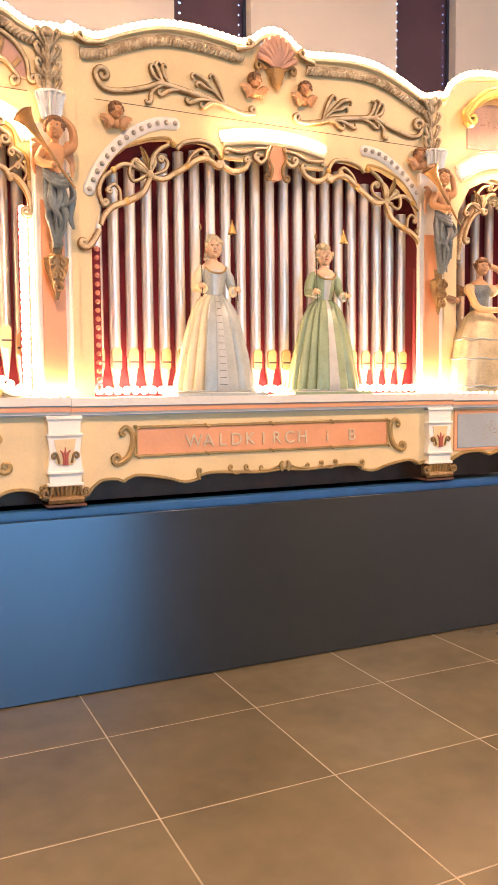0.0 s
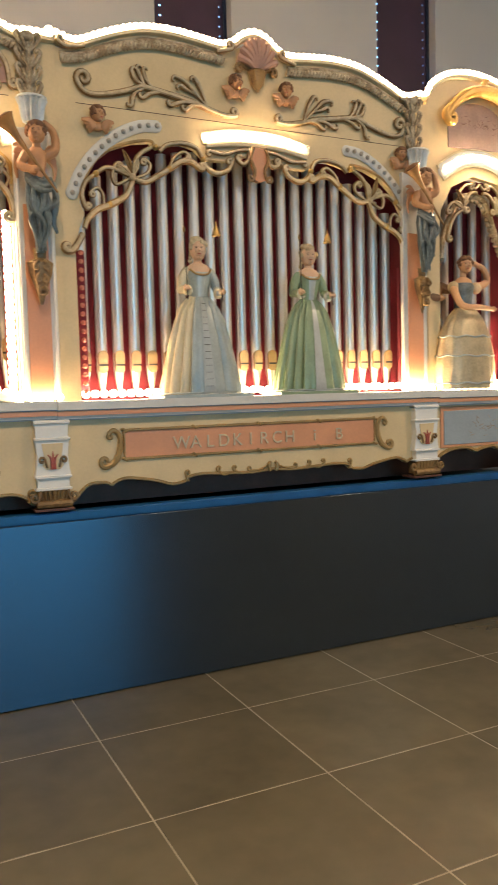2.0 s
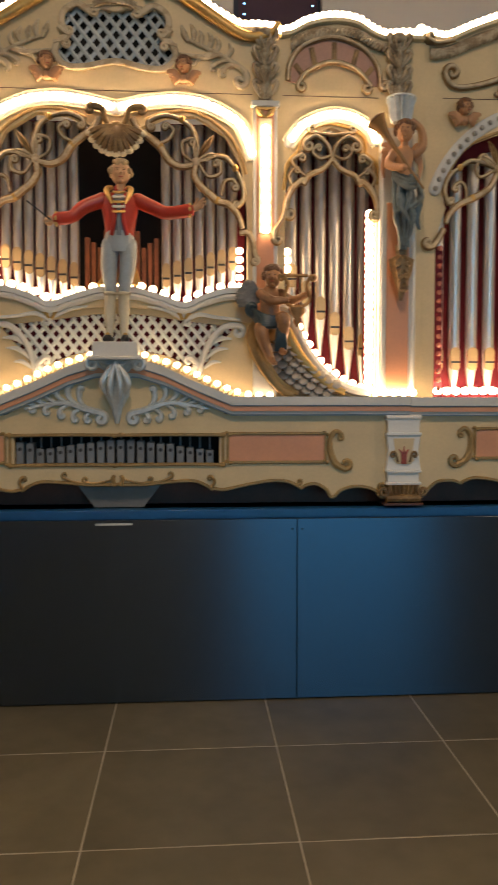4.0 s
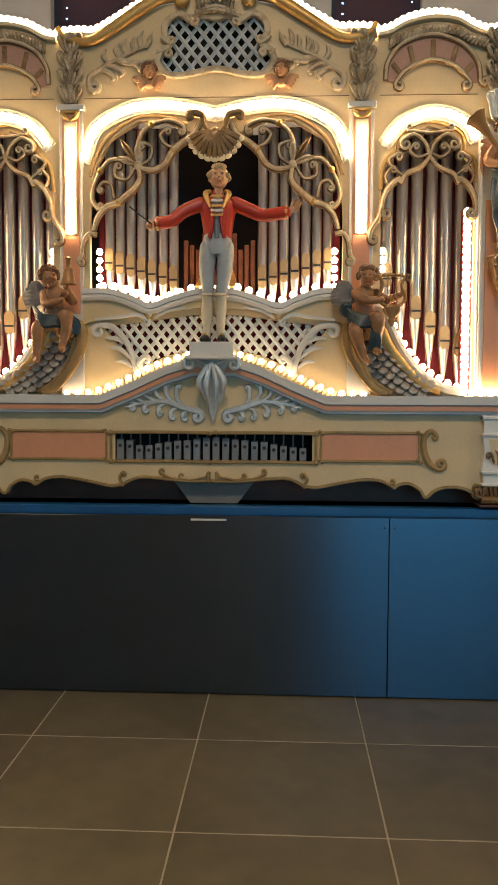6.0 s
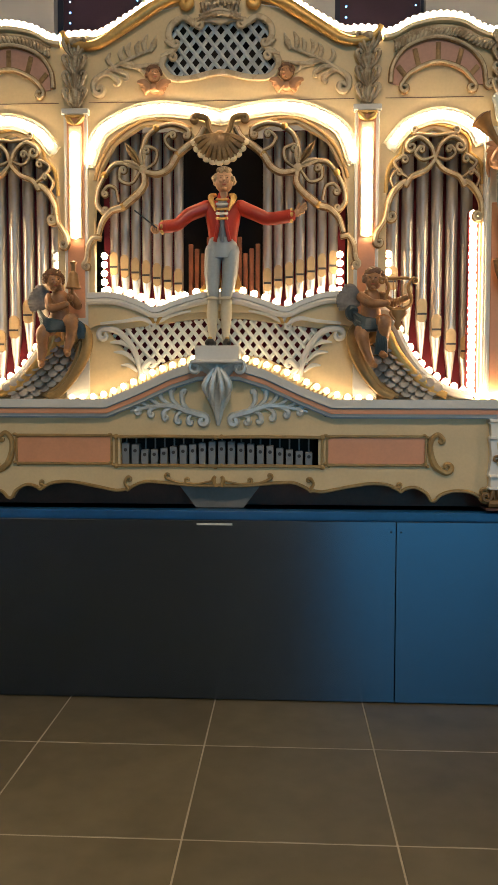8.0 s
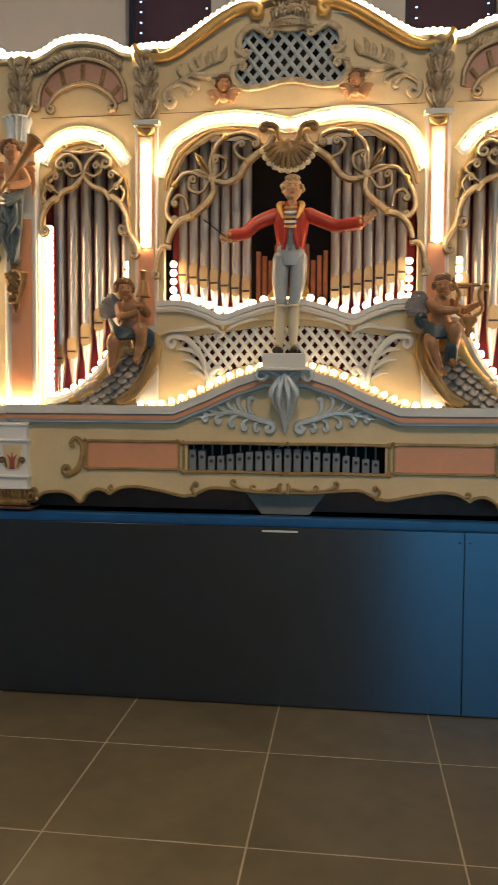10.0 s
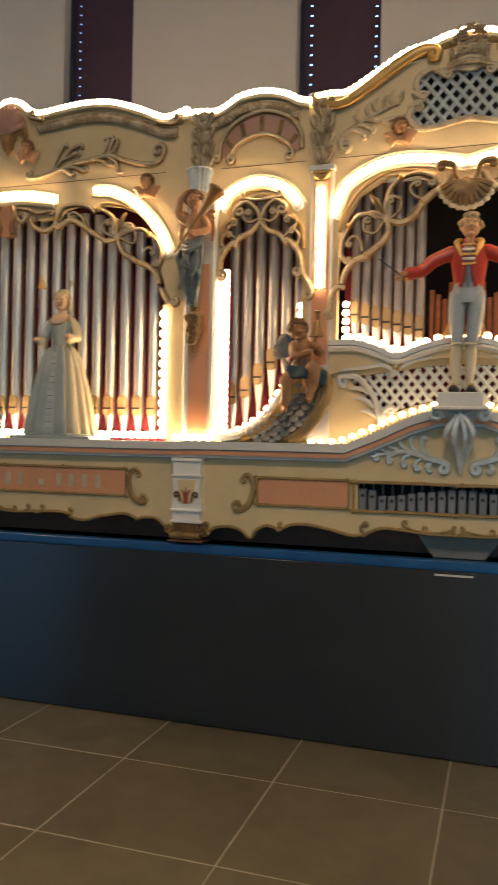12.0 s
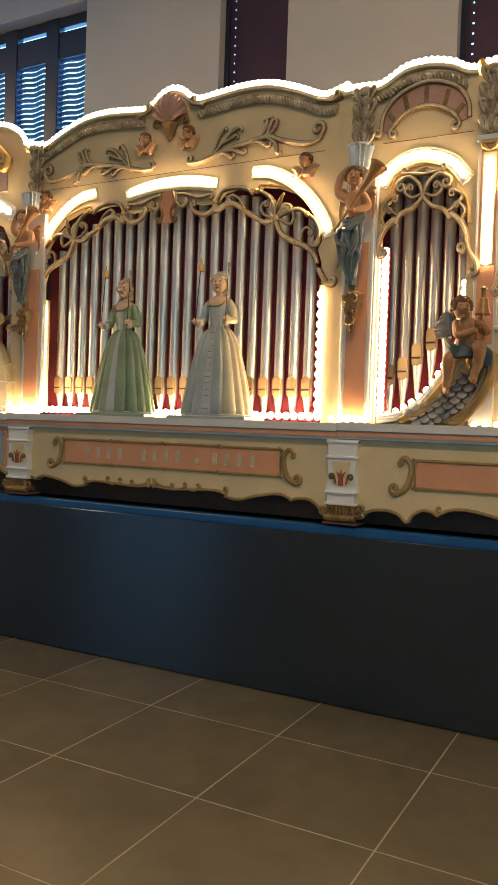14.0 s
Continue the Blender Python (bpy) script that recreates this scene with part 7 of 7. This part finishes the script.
        for k in range(3):
            tube(bm, smooth_line([P3(0.05, -0.03, 1.545), P3(0.085 + 0.008 * k, -0.02, 1.51), P3(0.09 + 0.008 * k, -0.02, 1.46)], 5), (0.012, 0.016, 0.006), 7, mi=2)
    bm.transform(Matrix.Translation(V(CX + u, y, 1.40)) @ Matrix.Scale(0.94, 4) @ Matrix.Translation(-V(CX + u, y, 1.40)))
    fig = solid("cherub_figure", bm, mats, "carved winged child seated playing a gilt lyre" if lyre else "carved winged child seated holding up a gilt bell", "figurine", "seated cherub figures")
    settle(fig)


cherub(0.615, 1, True)
cherub(-0.650, 1, False)


def bearer(u, s):
    """Winged bearer figure with drapery and horn under a basket capital, ending in a carved drop."""
    bm = bmesh.new()
    mats = [SKIN, HAIR_BROWN, DRAPE, GOLD, CARVED, EYE_DARK, HORN]
    y = 0.475
    P3 = lambda dx, dy, z: V(CX + s * (u + dx * 0.82), y + dy, z)
    lathe(bm, (CX + s * u, y, 0), [(0.028, 2.03), (0.037, 2.06), (0.032, 2.09), (0.032, 2.12), (0.041, 2.165), (0.039, 2.185), (0.018, 2.205)], 16, 0.75, 0)
    tube(bm, [P3(0, 0, 2.19), P3(0, -0.006, 2.23)], 0.017, 8, mi=0)
    face(bm, P3(0, -0.012, 2.255), 0.034, 0, 1, -0.25 * s, 60, 31, 1.2, 5)
    for q in (1, -1):
        if q > 0:
            limb(bm, [P3(0.05, 0, 2.175), P3(0.088, -0.01, 2.20), P3(0.085, 0.0, 2.265), P3(0.045, 0.0, 2.30)], [0.020, 0.018, 0.016, 0.012], 0)
        else:
            limb(bm, [P3(-0.05, 0, 2.175), P3(-0.082, -0.02, 2.125), P3(-0.03, -0.07, 2.10)], [0.020, 0.018, 0.013], 0)
            fist(bm, P3(-0.025, -0.078, 2.10), 0.014, 0)
    # horn held across the body, bell end towards the middle
    a, b = P3(0.075, -0.075, 2.02), P3(-0.165, -0.08, 2.275)
    d = (b - a)
    tube(bm, [a, a + d * 0.3, a + d * 0.58, a + d * 0.74, a + d * 0.86, a + d * 0.95, b], [0.004, 0.006, 0.008, 0.013, 0.021, 0.033, 0.044], 16, mi=6)
    ball(bm, b + d * 0.004, 0.037, 0.037, 0.012, 14, 5, d.to_track_quat("Z", "Y").to_matrix(), mi=1)
    # drapery: a knotted sash and long twisting folds that narrow to the drop
    lathe(bm, P3(0, 0, 0), [(0.034, 2.085), (0.040, 2.04), (0.034, 1.95), (0.024, 1.87), (0.016, 1.80)], 28, 0.75, 2, ripple=lambda a, f: 1 + 0.10 * math.cos(9 * a + 5 * f))
    for k in range(9):
        f = (k - 4) / 4
        sw = 0.030 * math.sin(k * 1.7)
        tube(bm, smooth_line([P3(0.050 * f, -0.034 + 0.02 * f * f, 2.085 - 0.010 * (k % 3)), P3(0.056 * f + sw, -0.050 + 0.02 * f * f, 2.00 - 0.025 * (k % 2)), P3(0.035 * f - sw * 0.8, -0.040 + 0.015 * f * f, 1.90 + 0.02 * (k % 3)), P3(0.014 * f + sw * 0.3, -0.022, 1.805 + 0.015 * (k % 2))], 5), (0.007, 0.012, 0.004), 7, mi=2)
    for k in range(3):
        tube(bm, smooth_line([P3(-0.060, -0.015, 2.10 - 0.012 * k), P3(0.0, -0.052 - 0.004 * k, 2.060 - 0.016 * k), P3(0.060, -0.015, 2.085 - 0.020 * k)], 5), (0.008, 0.012, 0.008), 8, mi=2)
    tube(bm, smooth_line([P3(0.058, -0.01, 2.08), P3(0.085, 0.0, 2.02), P3(0.070, 0.005, 1.93), P3(0.088, 0.01, 1.88)], 5), (0.010, 0.016, 0.005), 8, 0.6, mi=2)
    for k in range(5):   # small wings behind the shoulders
        for q in (1, -1):
            tube(bm, smooth_line([P3(q * 0.035, 0.025, 2.18), P3(q * (0.075 + 0.004 * k), 0.03, 2.215 - 0.018 * k), P3(q * (0.105 - 0.004 * k), 0.03, 2.215 - 0.032 * k)], 4), (0.006, 0.012, 0.004), 6, 0.5, mi=0)
    # carved drop
    lathe(bm, P3(0, 0.02, 0), [(0.024, 1.82), (0.020, 1.78), (0.046, 1.765), (0.040, 1.72), (0.020, 1.66), (0.005, 1.60)], 14, 0.6, 4, ripple=lambda a, f: 1 + 0.14 * math.cos(6 * a))
    for k in range(3):
        for q in (1, -1):
            tube(bm, curl([P3(q * 0.012, -0.008, 1.77 - 0.05 * k), P3(q * (0.034 - 0.007 * k), -0.01, 1.752 - 0.05 * k)], 0.012, -q * s, 0.9, 8), 0.007, 6, mi=4)
    fig = solid("bearer_figure", bm, mats, "carved winged bearer with grey-teal drapery and gilt horn on a column", "figurine", "bearer figures")
    settle(fig, s, 1.0, -0.033 if u < 2 else -0.02)


for s in (1, -1):
    bearer(1.187, s)
    bearer(3.085, s)


def putto_head(sec, x, z, turn, seed):
    """Small cherub head with spread wings, set on the front."""
    bm = bmesh.new()
    y = WY - 0.028
    face(bm, (x, y, z + 0.012), 0.027, 0, 1, turn, 40, seed, 1.15, 3, 4)
    ball(bm, (x, y + 0.01, z - 0.035), 0.026, 0.018, 0.02, 10, 7, mi=0)
    for q in (1, -1):
        for k in range(4):
            a = V(x + q * 0.012, y, z - 0.032)
            b = V(x + q * (0.068 - 0.010 * k), y + 0.006, z - 0.012 - 0.016 * k)
            tube(bm, smooth_line([a, (a + b) / 2 + V(0, -0.008, 0.004), b], 4), (0.008, 0.014, 0.007), 7, 0.6, mi=2)
    part("cherub_head", bm, [SKIN, HAIR_BROWN, SKIN, EYE_DARK, LIP_RED], sec, "small carved winged cherub head")


for s in (1, -1):
    putto_head(SECTIONS["middle"], CX + s * 0.272, 2.515, -0.4 * s, 40 + s)
    putto_head(SECTIONS["wing", s], CX + s * 2.075, 2.605, 0.5 * s, 44 + s)
    putto_head(SECTIONS["wing", s], CX + s * 2.333, 2.605, -0.5 * s, 48 + s)
    putto_head(SECTIONS["wing", s], CX + s * 1.43, 2.39, 0.4 * s, 52 + s)
    putto_head(SECTIONS["wing", s], CX + s * 2.99, 2.385, -0.3 * s, 56 + s)


def dancer(s):
    """Dancing girl in a banded straw-gold skirt, one arm behind her head."""
    bm = bmesh.new()
    x, y, z = CX + s * 3.405, 0.545, 1.215
    mats = [DRESS_STRAW, DRAPE, SKIN_TAN, HAIR_BROWN, DRESS_PALE, EYE_DARK, LIP_RED]
    lathe(bm, (x, y, z), [(0.180, 0.0), (0.190, 0.05), (0.186, 0.12), (0.176, 0.20), (0.150, 0.30), (0.105, 0.38), (0.055, 0.425)], 72, 0.5, 0, lambda a, f: 1 + 0.022 * math.cos(18 * a) * (1 - 0.5 * f) + 0.012 * math.sin(5 * a + 9 * f))
    for zz, r in ((0.03, 0.193), (0.17, 0.183), (0.27, 0.163)):
        tube(bm, [V(x + r * math.cos(a), y + 0.5 * r * math.sin(a), z + zz + 0.004 * math.sin(9 * a)) for a in [2 * math.pi * k / 60 for k in range(60)]], 0.005, 5, closed=True, mi=4)
    lathe(bm, (x - s * 0.01, y, z), [(0.055, 0.42), (0.050, 0.45), (0.060, 0.50), (0.066, 0.53), (0.05, 0.555)], 18, 0.7, 1)
    lathe(bm, (x - s * 0.01, y, z), [(0.056, 0.548), (0.045, 0.566), (0.02, 0.58), (0.018, 0.61)], 14, 0.7, 2)
    face(bm, (x - s * 0.002, y - 0.01, z + 0.640), 0.035, 2, 3, -0.3 * s, 44, 61, 1.25, 5, 6)
    for q in (1, -1):
        ball(bm, (x + q * 0.075, y, z + 0.525), 0.034, 0.03, 0.032, 9, 7, mi=0)
    limb(bm, [(x + s * 0.085, y, z + 0.53), (x + s * 0.155, y, z + 0.565), (x + s * 0.125, y, z + 0.63), (x + s * 0.04, y + 0.02, z + 0.665)], [0.022, 0.018, 0.016, 0.012], 2)
    limb(bm, [(x - s * 0.09, y - 0.02, z + 0.51), (x - s * 0.085, y - 0.08, z + 0.425), (x + s * 0.03, y - 0.10, z + 0.415), (x + s * 0.095, y - 0.10, z + 0.408)], [0.021, 0.018, 0.014, 0.011], 2)
    fist(bm, (x + s * 0.108, y - 0.10, z + 0.408), 0.014, 2)
    fig = solid("dancer_figure", bm, mats, "carved dancing girl in a banded straw-gold skirt", "figurine", "dancer figures")
    settle(fig, s, 1.0, -0.02)


for s in (1, -1):
    dancer(s)


def partner(s):
    """Dancing man half hidden behind the girl, one arm reaching to her shoulder."""
    bm = bmesh.new()
    x, y, z = CX + s * 3.275, 0.66, 1.212
    mats = [COAT_BROWN, STOCKING, SKIN_TAN, HAIR_BROWN, TROUSERS, EYE_DARK, LIP_RED, BLACK]
    for q in (1, -1):
        limb(bm, [(x + q * 0.030, y, z + 0.36), (x + q * 0.034, y, z + 0.28), (x + q * 0.030, y - 0.006, z + 0.20)], [0.038, 0.036, 0.025], 4, 10)
        limb(bm, [(x + q * 0.030, y - 0.006, z + 0.20), (x + q * 0.032, y + 0.006, z + 0.13), (x + q * 0.030, y, z + 0.03)], [0.024, 0.026, 0.015], 1, 10)
        limb(bm, [(x + q * 0.030, y + 0.01, z + 0.014), (x + q * 0.034, y - 0.02, z + 0.014), (x + q * 0.040, y - 0.06, z + 0.010)], [0.014, 0.017, 0.010], 7, 8)
    lathe(bm, (x, y, z), [(0.070, 0.30), (0.062, 0.36), (0.056, 0.42), (0.066, 0.49), (0.072, 0.54), (0.050, 0.575), (0.022, 0.59)], 20, 0.66, 0, ripple=lambda a, f: 1 + 0.02 * math.cos(8 * a))
    tube(bm, [V(x, y, z + 0.58), V(x + s * 0.006, y - 0.004, z + 0.63)], 0.019, 9, mi=2)
    face(bm, (x + s * 0.012, y - 0.008, z + 0.660), 0.035, 2, 3, 0.5 * s, 30, 71, 1.25, 5, 6)
    limb(bm, [(x + s * 0.060, y, z + 0.545), (x + s * 0.10, y - 0.03, z + 0.53), (x + s * 0.145, y - 0.05, z + 0.565)], [0.028, 0.025, 0.020], 0, 9)
    limb(bm, [(x - s * 0.060, y, z + 0.54), (x - s * 0.085, y - 0.03, z + 0.50), (x - s * 0.03, y - 0.09, z + 0.475)], [0.028, 0.025, 0.019], 0, 9)
    fist(bm, (x - s * 0.012, y - 0.10, z + 0.475), 0.016, 2)
    fist(bm, (x + s * 0.155, y - 0.055, z + 0.572), 0.015, 2)
    fig = solid("partner_figure", bm, mats, "carved dancing man in a brown coat standing behind the girl", "figurine", "dancing partner figures")
    settle(fig, s, 1.0, -0.02)


for s in (1, -1):
    partner(s)

# ---- card on the plinth ----
card = thing("information_card", 3.66, 0.46, 0.745, "small cream information card leaning on the plinth", "sign")
bm = bmesh.new()
cuboid(bm, -0.085, 0.085, -0.002, 0.002, 0, 0.125, 0.0008)
bm.transform(pose(3.667, 0.445, 0.745, 14, 0, 0))
part("board", bm, CARD_WHITE, card)
bm = bmesh.new()
cuboid(bm, -0.055, 0.055, -0.0035, -0.002, 0.085, 0.108)
bm.transform(pose(3.667, 0.445, 0.745, 14, 0, 0))
part("photograph", bm, SALMON_DULL, card)
for k in range(5):
    bm = bmesh.new()
    cuboid(bm, -0.055, 0.055 - 0.02 * (k % 2), -0.0035, -0.002, 0.018 + 0.011 * k, 0.021 + 0.011 * k)
    bm.transform(pose(3.667, 0.445, 0.745, 14, 0, 0))
    part("text_line", bm, KEY_GREY, card)


# ---- floor tiles ----
bm = bmesh.new()
cuboid(bm, -T / 2 + 0.0026, T / 2 - 0.0026, -T / 2 + 0.0026, T / 2 - 0.0026, -0.012, 0.0, 0.0015)
TILE_MESH = put_mesh("tile", bm, TILE)
rest = bmesh.new()
for i in range(-18, 13):
    for j in range(-14, 4):
        cx, cy = (i + 0.5) * T, (j + 0.5) * T
        if -9 <= i <= 9 and -8 <= j <= 0:
            ob = new("tile", TILE_MESH)
            ob.parent = floor
            ob.location = (cx, cy, 0)
        else:
            cuboid(rest, cx - T / 2 + 0.0026, cx + T / 2 - 0.0026, cy - T / 2 + 0.0026, cy + T / 2 - 0.0026, -0.012, 0.0)
ob = part("far_tiles", rest, TILE, floor)
tagged(ob, kind="stuff")
